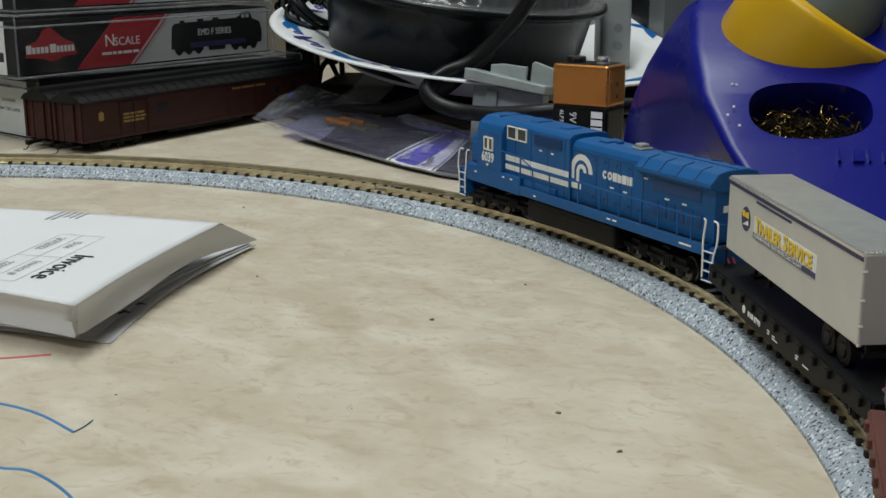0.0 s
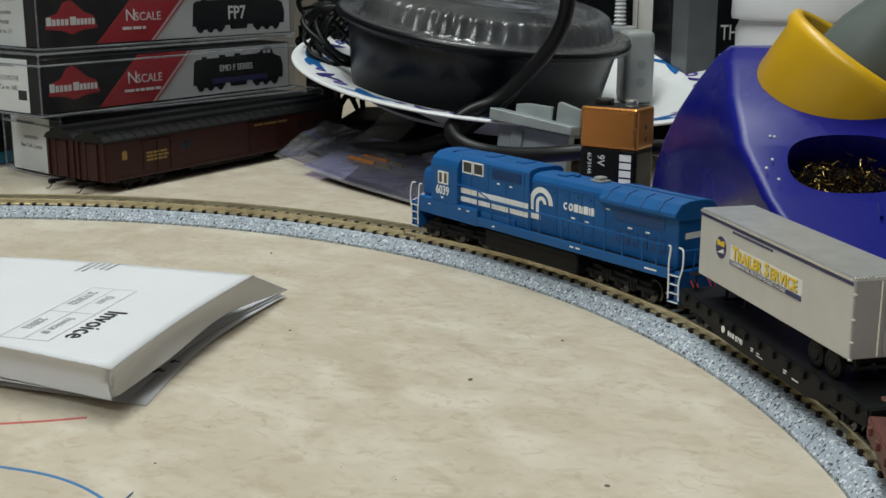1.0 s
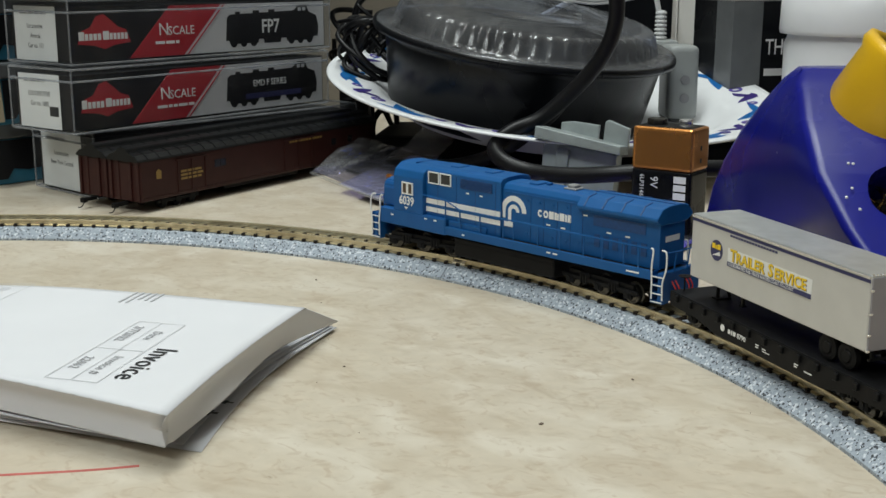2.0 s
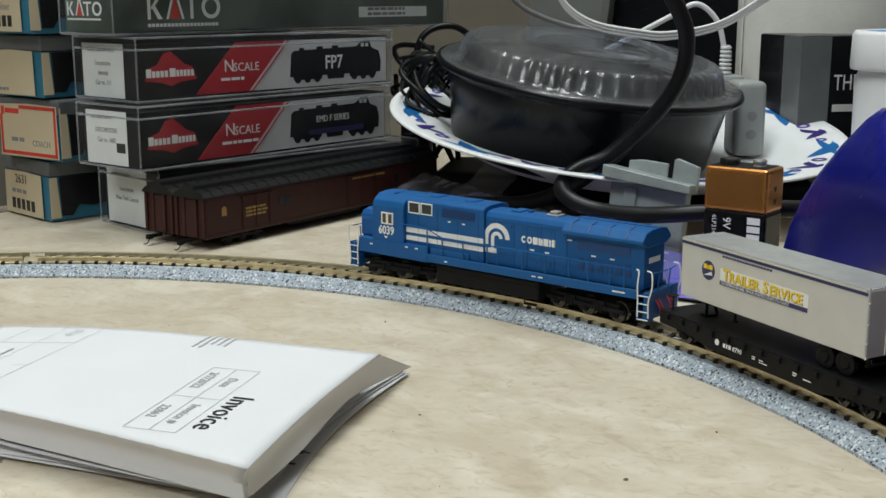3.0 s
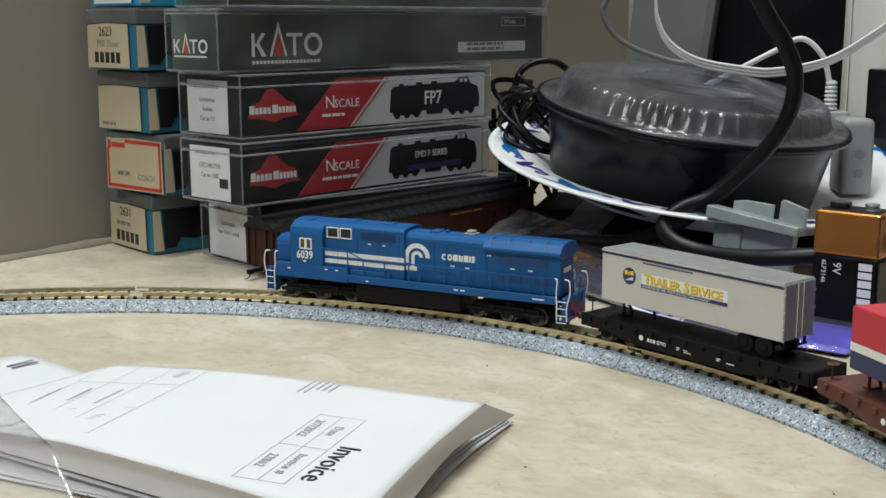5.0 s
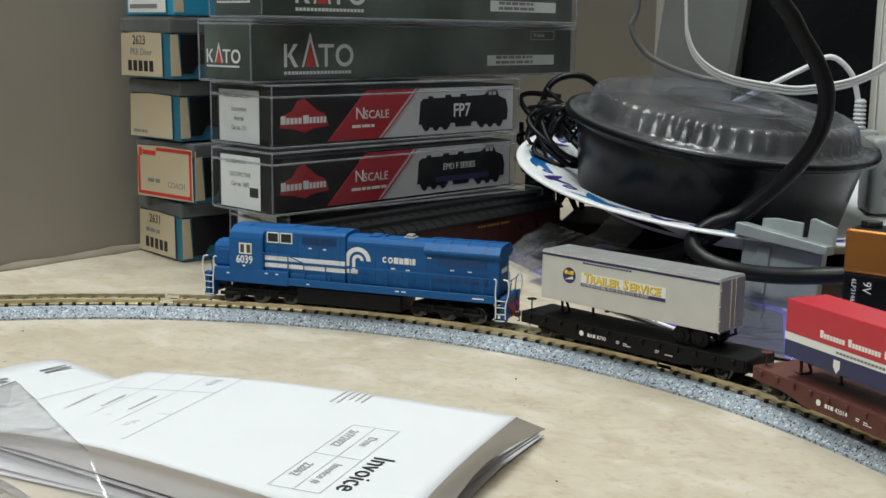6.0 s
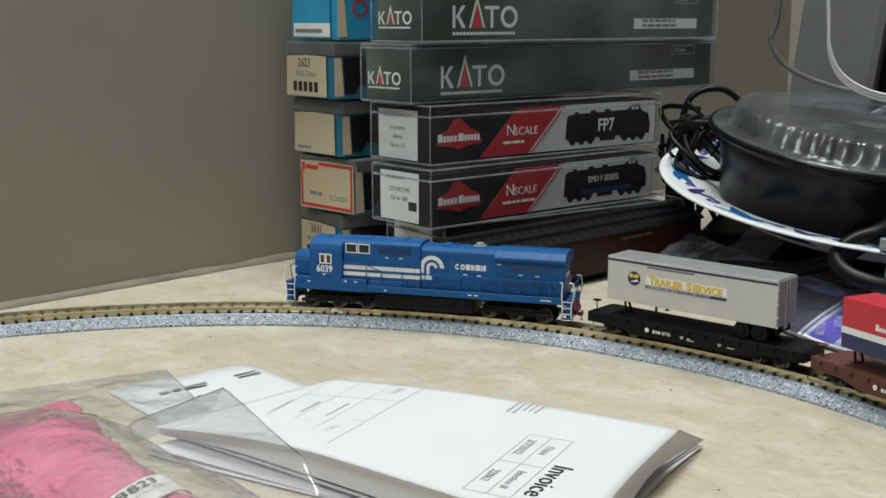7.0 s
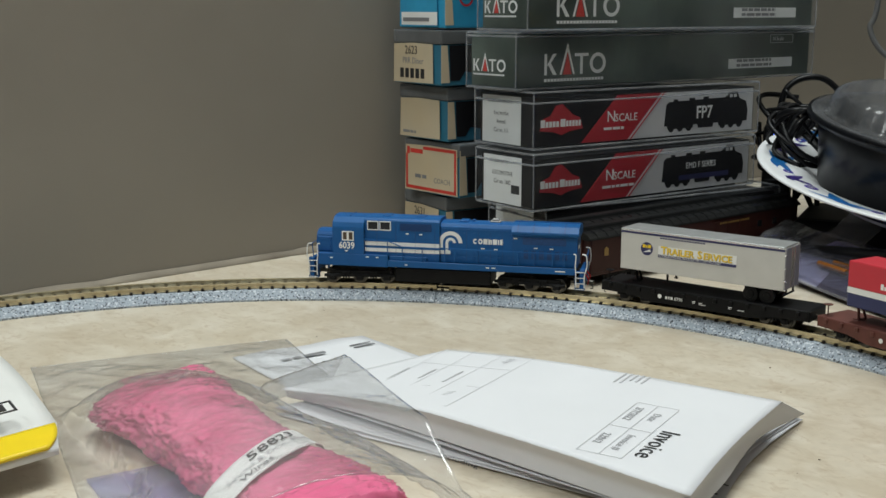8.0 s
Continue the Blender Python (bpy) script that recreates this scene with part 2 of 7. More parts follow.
CORD_WHITE = material("white_cord", (0.66, 0.66, 0.66), 0.4, vary=0.05)
CORD_GREY = material("dusty_grey_cord", (0.12, 0.12, 0.12), 0.5, vary=0.1)
GREY_PLASTIC = material("light_grey_device_plastic", (0.27, 0.285, 0.28), 0.45, vary=0.06, scale=40, bump=0.05)
GREY_DUSTY = material("dusty_grey_plastic", (0.13, 0.135, 0.13), 0.5, vary=0.1, scale=30, bump=0.05)
TOWEL = material("white_paper_towel", (0.72, 0.70, 0.66), 0.9, vary=0.04, scale=80, bump=0.5, fine=300)
JAR = material("white_jar_plastic", (0.76, 0.76, 0.77), 0.3, vary=0.02)
LILAC_FILM = clear_film("lilac_film", (0.72, 0.70, 0.95), 0.22, 0.2)
PINK = material("pink_bubble_wrap", (0.76, 0.16, 0.30), 0.12, vary=0.12, scale=90, bump=0.9, fine=230, second=(0.72, 0.20, 0.34), second_scale=40, coat=0.3)
CARD_VIOLET = material("violet_header_card", (0.13, 0.11, 0.62), 0.35, vary=0.1, second=(0.30, 0.26, 0.72), second_scale=12)
CARD_DARK = material("dark_packet_card", (0.022, 0.022, 0.032), 0.4, vary=0.2, second=(0.06, 0.055, 0.10), second_scale=20)
AMBER = material("amber_plastic_cap", (0.27, 0.095, 0.015), 0.2, vary=0.1)
ENV_WHITE = material("bubble_mailer_white", (0.70, 0.70, 0.68), 0.55, vary=0.03, bump=0.2, fine=120)
ENV_YELLOW = material("yellow_mailer_band", (0.80, 0.58, 0.005), 0.45, vary=0.05)
PEN_RED, PEN_BLUE = material("red_pen", (0.50, 0.10, 0.08), 0.5), material("blue_pen", (0.06, 0.20, 0.42), 0.5)
BRUSH_HAIR = material("dark_brush_hair", (0.02, 0.018, 0.016), 0.7)
BRUSH_FERRULE = material("dull_brass_ferrule", (0.36, 0.29, 0.15), 0.3, 1.0)
LED_BLUE = material("blue_led", (0.02, 0.05, 0.6), 0.3)
LED_BLUE.node_tree.nodes["Principled BSDF"].inputs["Emission Color"].default_value = (0.05, 0.15, 1, 1)
LED_BLUE.node_tree.nodes["Principled BSDF"].inputs["Emission Strength"].default_value = 1.5
SPECK = material("dark_crumb", (0.16, 0.12, 0.09), 0.8)

# ---- builders ----


def part(name, bm, mat, parent=None, label="", smooth=False, m=None):
    """Links a bmesh as one mesh object under a thing or a part."""
    me = bpy.data.meshes.new(name)
    bmesh.ops.recalc_face_normals(bm, faces=bm.faces)
    for f in bm.faces:
        f.smooth = smooth
    bm.to_mesh(me)
    bm.free()
    for one in mat if isinstance(mat, (list, tuple)) else (mat,):
        me.materials.append(one)
    ob = new(name, me)
    if parent:
        ob.parent = parent
    if m is not None:
        ob.matrix_basis = m
    if label:
        ob["label"] = label
    return ob


def thing(name, label, category, m=None, group="", kind=""):
    ob = new(name)
    ob.empty_display_size = 0.01
    if m is not None:
        ob.matrix_world = m
    return tagged(ob, label, category, group, kind)


def box(x0, x1, y0, y1, z0, z1, bevel=0.0, bm=None, seg=2):
    own = bmesh.new()
    vs = [own.verts.new((x, y, z)) for x in (x0, x1) for y in (y0, y1) for z in (z0, z1)]
    for q in ((0, 1, 3, 2), (4, 6, 7, 5), (0, 4, 5, 1), (2, 3, 7, 6), (0, 2, 6, 4), (1, 5, 7, 3)):
        own.faces.new([vs[i] for i in q])
    if bevel:
        bmesh.ops.bevel(own, geom=own.edges[:], offset=bevel, segments=seg, profile=0.6, affect="EDGES")
    return join(bm, own)


def join(bm, own):
    if bm is None:
        return own
    me = bpy.data.meshes.new("tmp")
    own.to_mesh(me)
    own.free()
    bm.from_mesh(me)
    bpy.data.meshes.remove(me)
    return bm


def prism(points, depth, m=None, bevel=0.0, bm=None):
    """A flat outline in x, y given thickness along +z, then moved by m."""
    own = bmesh.new()
    lo = [own.verts.new((x, y, 0)) for x, y in points]
    hi = [own.verts.new((x, y, depth)) for x, y in points]
    n = len(points)
    own.faces.new(lo[::-1])
    own.faces.new(hi)
    for i in range(n):
        own.faces.new((lo[i], lo[(i + 1) % n], hi[(i + 1) % n], hi[i]))
    if bevel:
        bmesh.ops.bevel(own, geom=own.edges[:], offset=bevel, segments=2, profile=0.6, affect="EDGES")
    if m is not None:
        own.transform(m)
    return join(bm, own)


def lathe(profile, steps=48, bm=None, m=None, ripple=None):
    """Turns a profile of (radius, height) round z. ripple(a, i) scales the radius."""
    own = bmesh.new()
    rings = []
    for i, (r, z) in enumerate(profile):
        if r < 1e-7:
            rings.append([own.verts.new((0, 0, z))])
            continue
        ring = []
        for k in range(steps):
            a = 2 * math.pi * k / steps
            rr = r * (ripple(a, i) if ripple else 1)
            ring.append(own.verts.new((rr * math.cos(a), rr * math.sin(a), z)))
        rings.append(ring)
    for a, b in zip(rings, rings[1:]):
        for k in range(steps):
            j = (k + 1) % steps
            if len(a) == 1 and len(b) > 1:
                own.faces.new((a[0], b[k], b[j]))
            elif len(b) == 1 and len(a) > 1:
                own.faces.new((a[k], a[j], b[0]))
            elif len(a) > 1:
                own.faces.new((a[k], a[j], b[j], b[k]))
    if m is not None:
        own.transform(m)
    return join(bm, own)


def spline(points, per=8):
    """Catmull-Rom points through the given ones."""
    p = [Vector(q) for q in points]
    p = [2 * p[0] - p[1]] + p + [2 * p[-1] - p[-2]]
    out = []
    for i in range(1, len(p) - 2):
        for k in range(per):
            t = k / per
            a, b, c, d = p[i - 1:i + 3]
            out.append(0.5 * (2 * b + (c - a) * t + (2 * a - 5 * b + 4 * c - d) * t * t + (3 * b - a - 3 * c + d) * t ** 3))
    return out + [p[-2]]


def tube(points, radius, sides=8, bm=None, curved=True, per=8, squash=1.0):
    own = bmesh.new()
    pts = spline(points, per) if curved else [Vector(q) for q in points]
    rings, side = [], None
    for i, p in enumerate(pts):
        d = (pts[min(i + 1, len(pts) - 1)] - pts[max(i - 1, 0)]).normalized()
        if side is None:
            side = d.orthogonal().normalized()
        side = (side - d * side.dot(d)).normalized()
        up = d.cross(side)
        rings.append([own.verts.new(p + radius * (math.cos(a) * side + squash * math.sin(a) * up)) for a in (2 * math.pi * k / sides for k in range(sides))])
    for a, b in zip(rings, rings[1:]):
        for k in range(sides):
            own.faces.new((a[k], a[(k + 1) % sides], b[(k + 1) % sides], b[k]))
    own.faces.new(rings[0][::-1])
    own.faces.new(rings[-1])
    return join(bm, own)


def sheet(points, thick, bm=None):
    """A grid of points (rows of equal length) as a thin sheet with real thickness."""
    own = bmesh.new()
    rows = [[Vector(p) for p in row] for row in points]
    top = [[own.verts.new(p) for p in row] for row in rows]
    bot = [[own.verts.new(p - Vector((0, 0, thick))) for p in row] for row in rows]
    n, k = len(rows), len(rows[0])
    for i in range(n - 1):
        for j in range(k - 1):
            own.faces.new((top[i][j], top[i][j + 1], top[i + 1][j + 1], top[i + 1][j]))
            own.faces.new((bot[i][j], bot[i + 1][j], bot[i + 1][j + 1], bot[i][j + 1]))
    for i in range(n - 1):
        for j in (0, k - 1):
            own.faces.new((top[i][j], top[i + 1][j], bot[i + 1][j], bot[i][j]))
    for j in range(k - 1):
        for i in (0, n - 1):
            own.faces.new((top[i][j], top[i][j + 1], bot[i][j + 1], bot[i][j]))
    return join(bm, own)


def facing(o, x, y):
    """The pose of a flat face: its origin, reading direction and up."""
    x, y = Vector(x).normalized(), Vector(y).normalized()
    z = x.cross(y)
    return Matrix(((x.x, y.x, z.x, o[0]), (x.y, y.y, z.y, o[1]), (x.z, y.z, z.z, o[2]), (0, 0, 0, 1)))


def bars(rects, m, mat, parent, name="print_line", depth=0.00012, label=""):
    """Flat printed rectangles (x0, y0, x1, y1) on the face m, in one part."""
    bm = bmesh.new()
    for x0, y0, x1, y1 in rects:
        prism([(x0, y0), (x1, y0), (x1, y1), (x0, y1)], depth, bm=bm)
    bm.transform(m)
    return part(name, bm, mat, parent, label)


def word(text, size, m, mat, parent, align="LEFT", name="lettering", depth=0.00012, squeeze=1.0, bold=0.0):
    cu = bpy.data.curves.new("word", "FONT")
    cu.body, cu.size, cu.extrude, cu.align_x, cu.resolution_u = text, size, depth / 2, align, 2
    cu.offset = bold
    tmp = bpy.data.objects.new("word", cu)
    me = bpy.data.meshes.new_from_object(tmp)
    bpy.data.objects.remove(tmp)
    me.transform(m @ Matrix.Translation((0, 0, depth / 2)) @ Matrix.Diagonal((squeeze, 1, 1, 1)))
    me.materials.clear()
    me.materials.append(mat)
    ob = new(name, me)
    ob.parent = parent
    return ob


def text_block(n, width, m, mat, parent, line=0.0012, gap=0.0009, seed=1, name="print_line"):
    """Small unreadable writing as short bars, line under line."""
    rnd = random.Random(seed)
    rects = []
    for i in range(n):
        x, end = 0, width * rnd.uniform(0.55, 1.0)
        while x < end:
            w = line * rnd.uniform(1.5, 4.5)
            rects.append((x, -i * (line + gap) - line, min(x + w, end), -i * (line + gap)))
            x += w + line * 0.6
    return bars(rects, m, mat, parent, name)

# ---- the room and the table ----
WALL_ANGLE = 61.7
A_DIR = Vector((math.cos(radians(WALL_ANGLE)), math.sin(radians(WALL_ANGLE)), 0))
B_DIR = Vector((A_DIR.y, -A_DIR.x, 0))
ROOM = facing((0, 0, 0), B_DIR, A_DIR)  # x runs away from the side wall, y along it towards the back wall
B0, B1, A0, A1 = -0.302, 2.4, -2.4, 0.86


def slab(name, x0, x1, y0, y1, z0, z1, mat, label, category, bevel=0.0):
    return tagged(part(name, box(x0, x1, y0, y1, z0, z1, bevel), mat, None, m=ROOM), label, category, kind="structure")


slab("wall_west", B0 - 0.1, B0, A0, A1 + 0.1, -0.75, 1.75, WALL, "taupe painted side wall with faint scuffs", "wall")
slab("wall_north", B0, B1, A1, A1 + 0.1, -0.75, 1.75, WALL, "taupe painted back wall behind the clutter", "wall")
# the next four slabs are unseen, added to close the room and bounce light
slab("wall_east", B1, B1 + 0.1, A0, A1 + 0.1, -0.75, 1.75, WALL, "unseen taupe far wall added to close the room", "wall")
slab("wall_south", B0 - 0.1, B1 + 0.1, A0 - 0.1, A0, -0.75, 1.75, WALL, "unseen taupe wall added behind the camera", "wall")
slab("ceiling", B0 - 0.1, B1 + 0.1, A0 - 0.1, A1 + 0.1, 1.75, 1.85, CEIL, "unseen white ceiling added for bounced light", "ceiling")
slab("floor", B0 - 0.1, B1 + 0.1, A0 - 0.1, A1 + 0.1, -0.85, -0.75, FLOOR, "unseen grey floor added below the table", "floor")
tagged(part("tabletop", box(B0, 1.7, -0.9, A1, -0.03, 0, 0.002), LAMINATE, None, m=ROOM), "cream travertine-patterned laminate worktop with pen marks", "worktop", kind="structure")


def caulk_strip():
    bm = bmesh.new()
    rows, rnd = [], random.Random(4)
    for i in range(220):
        a = -0.9 + (A1 + 0.9) * i / 219
        j = 0.0006 * noise.noise((a * 40, 0, 0)) + 0.0005 * noise.noise((a * 170, 3, 0))
        rows.append([(B0 + 0.0003, a, 0.0030 + 2 * j), (B0 + 0.0010 + j, a, 0.0027 + 2 * j), (B0 + 0.0026 + 2 * j, a, 0.0016 + j), (B0 + 0.0040 + 3 * j, a, 0.0002)])
    return tagged(part("trim", sheet(rows, 0.0001, bm), CAULK, None, smooth=True, m=ROOM), "uneven aged white caulk line between wall and worktop", "trim", kind="structure")


caulk_strip()


def pen_line(points, mat, label):
    tagged(part("pen_line", tube([(x, y, 0.0001) for x, y in points], 0.00035, 6, squash=0.35), mat), label, "pen mark")


pen_line([(0.070, 0.045), (0.0906, 0.0494), (0.1018, 0.0527)], PEN_RED, "thin red pen line drawn on the worktop")
pen_line([(0.085, 0.026), (0.1022, 0.0215), (0.1129, 0.0160), (0.1231, 0.0073)], PEN_BLUE, "curved blue pen line drawn on the worktop")
pen_line([(0.1231, 0.0073), (0.1242, 0.0100), (0.1249, 0.0135)], PEN_BLUE, "short faint blue pen tick on the worktop")
pen_line([(0.100, -0.0075), (0.1153, -0.0100), (0.1224, -0.0117), (0.1328, -0.0214), (0.140, -0.034)], PEN_BLUE, "second curved blue pen line on the worktop")


def crumbs():
    rnd = random.Random(11)
    spots = [(0.1911, 0.0841, 0.9), (0.1137, 0.2155, 0.8), (0.1373, 0.1231, 0.6), (0.216, 0.118, 0.7), (0.232, 0.003, 0.9), (0.221, 0.022, 0.8)]
    spots += [(rnd.uniform(-0.1, 0.25), rnd.uniform(0.0, 0.24), rnd.uniform(0.2, 0.6)) for _ in range(26)]
    bm = bmesh.new()
    for x, y, s in spots:
        own = bmesh.new()
        bmesh.ops.create_icosphere(own, subdivisions=1, radius=0.0005 * s)
        for v in own.verts:
            v.co *= rnd.uniform(0.7, 1.3)
            v.co.z *= 0.5
        own.transform(pose(x, y, 0.0003 * s, 0, 0, rnd.uniform(0, 180)) @ Matrix.Diagonal((1.8, 1, 1, 1)))
        join(bm, own)
    tagged(part("crumbs", bm, SPECK), "scattered dark crumbs on the cream worktop", "crumbs", kind="stuff")


crumbs()

# ---- the track ----
R_TRACK, RAIL_TOP = 0.282, 0.0072


def polar(r, degrees, z=0.0):
    return Vector((r * math.cos(radians(degrees)), r * math.sin(radians(degrees)), z))


def arc_sweep(profile, a0, a1, steps, bm=None, closed=True):
    own = bmesh.new()
    rings = [[own.verts.new(polar(r, a0 + (a1 - a0) * i / steps, z)) for r, z in profile] for i in range(steps + 1)]
    n = len(profile)
    for p, q in zip(rings, rings[1:]):
        for k in range(n):
            own.faces.new((p[k], p[(k + 1) % n], q[(k + 1) % n], q[k]))
    own.faces.new(rings[0])
    own.faces.new(rings[-1][::-1])
    return join(bm, own)


def rail_profile(r):
    return [(r + x * MM, z * MM) for x, z in ((-0.95, 4.7), (0.95, 4.7), (0.95, 5.05), (0.3, 5.3), (0.3, 6.35), (0.48, 6.5), (0.48, 7.05), (0.36, 7.2), (-0.36, 7.2), (-0.48, 7.05), (-0.48, 6.5), (-0.3, 6.35), (-0.3, 5.3), (-0.95, 5.05))]


def track_sections():
    tie_mesh = None
    for k in range(5):
        a0, a1 = -35.8 + 45 * k + 0.03, 9.2 + 45 * k - 0.03
        t = thing("track_section", "curved brass model track on speckled grey roadbed", "model track", group="curved track sections")
        part("roadbed", arc_sweep([(0.2695, 0), (0.2945, 0), (0.2945, 0.0009), (0.2908, 0.0044), (0.2732, 0.0044), (0.2695, 0.0009)], a0, a1, 60), BALLAST, t)
        for r in (0.2771, 0.2869):
            part("rail", arc_sweep(rail_profile(r), a0 + 0.05, a1 - 0.05, 60), RAIL_GOLD, t, "nickel-brass rail with worn bright head", smooth=False)
            part("rail_joiner", arc_sweep([(r - 0.0012, 0.0047), (r + 0.0012, 0.0047), (r + 0.0012, 0.0057), (r + 0.0005, 0.0066), (r - 0.0005, 0.0066), (r - 0.0012, 0.0057)], a1 - 1.15, a1 + 0.02, 4), RAIL_BRIGHT, t)
        n = 40
        for i in range(n):
            if tie_mesh is None:
                bm = box(-0.0066, 0.0066, -0.00075, 0.00075, 0.0041, 0.0050, 0.0001, seg=1)
                for x in (-0.0060, -0.0038, 0.0038, 0.0060):
                    box(x - 0.0006, x + 0.0006, -0.0006, 0.0006, 0.0049, 0.0055, bm=bm)
                tie = part("tie", bm, TIE, t)
                tie_mesh = tie.data
            else:
                tie = new("tie", tie_mesh)
                tie.parent = t
            a = a0 + (i + 0.5) * 45 / n
            tie.matrix_basis = Matrix.Translation(polar(R_TRACK, a)) @ pose(0, 0, 0, 0, 0, a)


track_sections()

# ---- rolling stock; x forwards, y to the inside of the curve, z up from the rail head ----
SIDE_L = lambda x, y, z: facing((x * MM, y * MM, z * MM), (-1, 0, 0), (0, 0, 1))  # a face seen from the inside of the curve
wheelsets = []


def mbox(x0, x1, y0, y1, z0, z1, bevel=0.0, bm=None, seg=1):
    return box(x0 * MM, x1 * MM, y0 * MM, y1 * MM, z0 * MM, z1 * MM, bevel * MM, bm, seg)


def wheelset(parent, x, radius):
    r = radius * MM
    prof = [(0, -0.0002), (r * 0.35, -0.0002), (r * 0.4, 0.0002), (r * 0.75, 0.0002), (r * 0.8, 0), (r, 0), (r, 0.0013), (r + 0.0005, 0.0015), (r + 0.0005, 0.0019), (0, 0.0019)]
    bm = lathe(prof, 20, m=pose(0, 0.0058, 0, 90))
    lathe(prof, 20, bm, pose(0, -0.0058, 0, -90))
    lathe([(0, -0.005), (0.0008, -0.005), (0.0008, 0.005), (0, 0.005)], 8, bm, pose(0, 0, 0, 90))
    ob = part("wheelset", bm, STEEL, parent, "blackened metal wheels on an axle", smooth=False)
    ob.location = (x * MM, 0, r)
    wheelsets.append((ob, x * MM, r))
    return ob


def truck(parent, x, spread, axles, yaw, mat=BLACK, radius=3.1, half=6.9):
    frame_m = pose(x * MM, 0, 0, 0, 0, yaw)
    bm = bmesh.new()
    for s in (1, -1):
        y0, y1 = sorted((s * half, s * (half + 1.1)))
        mbox(-spread - 2.5, spread + 2.5, y0, y1, 3.2, 4.6, 0.2, bm)
        for a in axles:
            mbox(a - 1.7, a + 1.7, y0 - (0.3 if s < 0 else 0), y1 + (0.3 if s > 0 else 0), 1.7, 4.2, 0.35, bm)
            prism([(c * 0.9 * MM, d * 0.9 * MM) for c, d in ((1, 0), (0.7, 0.7), (0, 1), (-0.7, 0.7), (-1, 0), (-0.7, -0.7), (0, -1), (0.7, -0.7))], 0.0006, pose(a * MM, (y1 if s > 0 else y0) * MM, 0.0029, -90 * s), 0, bm)
        for a, b in zip(axles, axles[1:]):
            c = (a + b) / 2
            mbox(c - 2.2, c + 2.2, y0, y1, 4.0, 6.2, 0.4, bm)
            for d in (-1.2, 0, 1.2):
                mbox(c + d - 0.35, c + d + 0.35, y0 - (0.35 if s < 0 else 0), y1 + (0.35 if s > 0 else 0), 2.6, 5.6, 0.15, bm)
    mbox(-spread, spread, -half, half, 4.0, 6.0, 0, bm)
    t = part("truck", bm, mat, parent, "black moulded truck with side frames", m=frame_m)
    for a in axles:
        wheelset(t, a, radius)
    return t


def coupler(parent, x, turn):
    s = 1 if turn == 0 else -1
    bm = mbox(-6, 3.6, -0.7, 0.7, 3.4, 5.0, 0.2)
    mbox(2.2, 4.6, -1.6, 0.4, 3.1, 5.4, 0.4, bm)
    tube([(0.0035, -0.0003, 0.0032), (0.0042, -0.0003, 0.0016), (0.0030, 0.0006, 0.0012)], 0.00022, 6, bm)
    return part("coupler", bm, STEEL, parent, m=pose(x * MM, 0, 0, 0, 0, turn))


def rod(parent, pts, r, mat, name="handrail", curved=False, label=""):
    return part(name, tube([(x * MM, y * MM, z * MM) for x, y, z in pts], r * MM, 6, curved=curved), mat, parent, label)


def hull(t, name, profile, x0, length, mat, bevel=0.0002, seg=1, parent=None, label=""):
    """A body of constant section along the train; profile in y, z and millimetres."""
    bm = prism(profile, length, None, 0)
    bm.transform(Matrix.Scale(MM, 4) @ facing((x0, 0, 0), (0, 1, 0), (0, 0, 1)))
    bmesh.ops.bevel(bm, geom=bm.edges[:], offset=bevel, segments=seg, affect="EDGES")
    return part(name, bm, mat, parent or t, label)


def mirrored(half):
    return [(-y, z) for y, z in half] + [(y, z) for y, z in half[::-1]]


def frame_bars(a, b, z0, z1, w, f, depth=0.0004):
    """Four bars round an opening on the face f."""
    bm = bmesh.new()
    for u0, v0, u1, v1 in ((a, z0, b, z0 + w), (a, z1 - w, b, z1), (a, z0 + w, a + w, z1 - w), (b - w, z0 + w, b, z1 - w)):
        prism([(u0, v0), (u1, v0), (u1, v1), (u0, v1)], depth, f, 0, bm)
    return bm


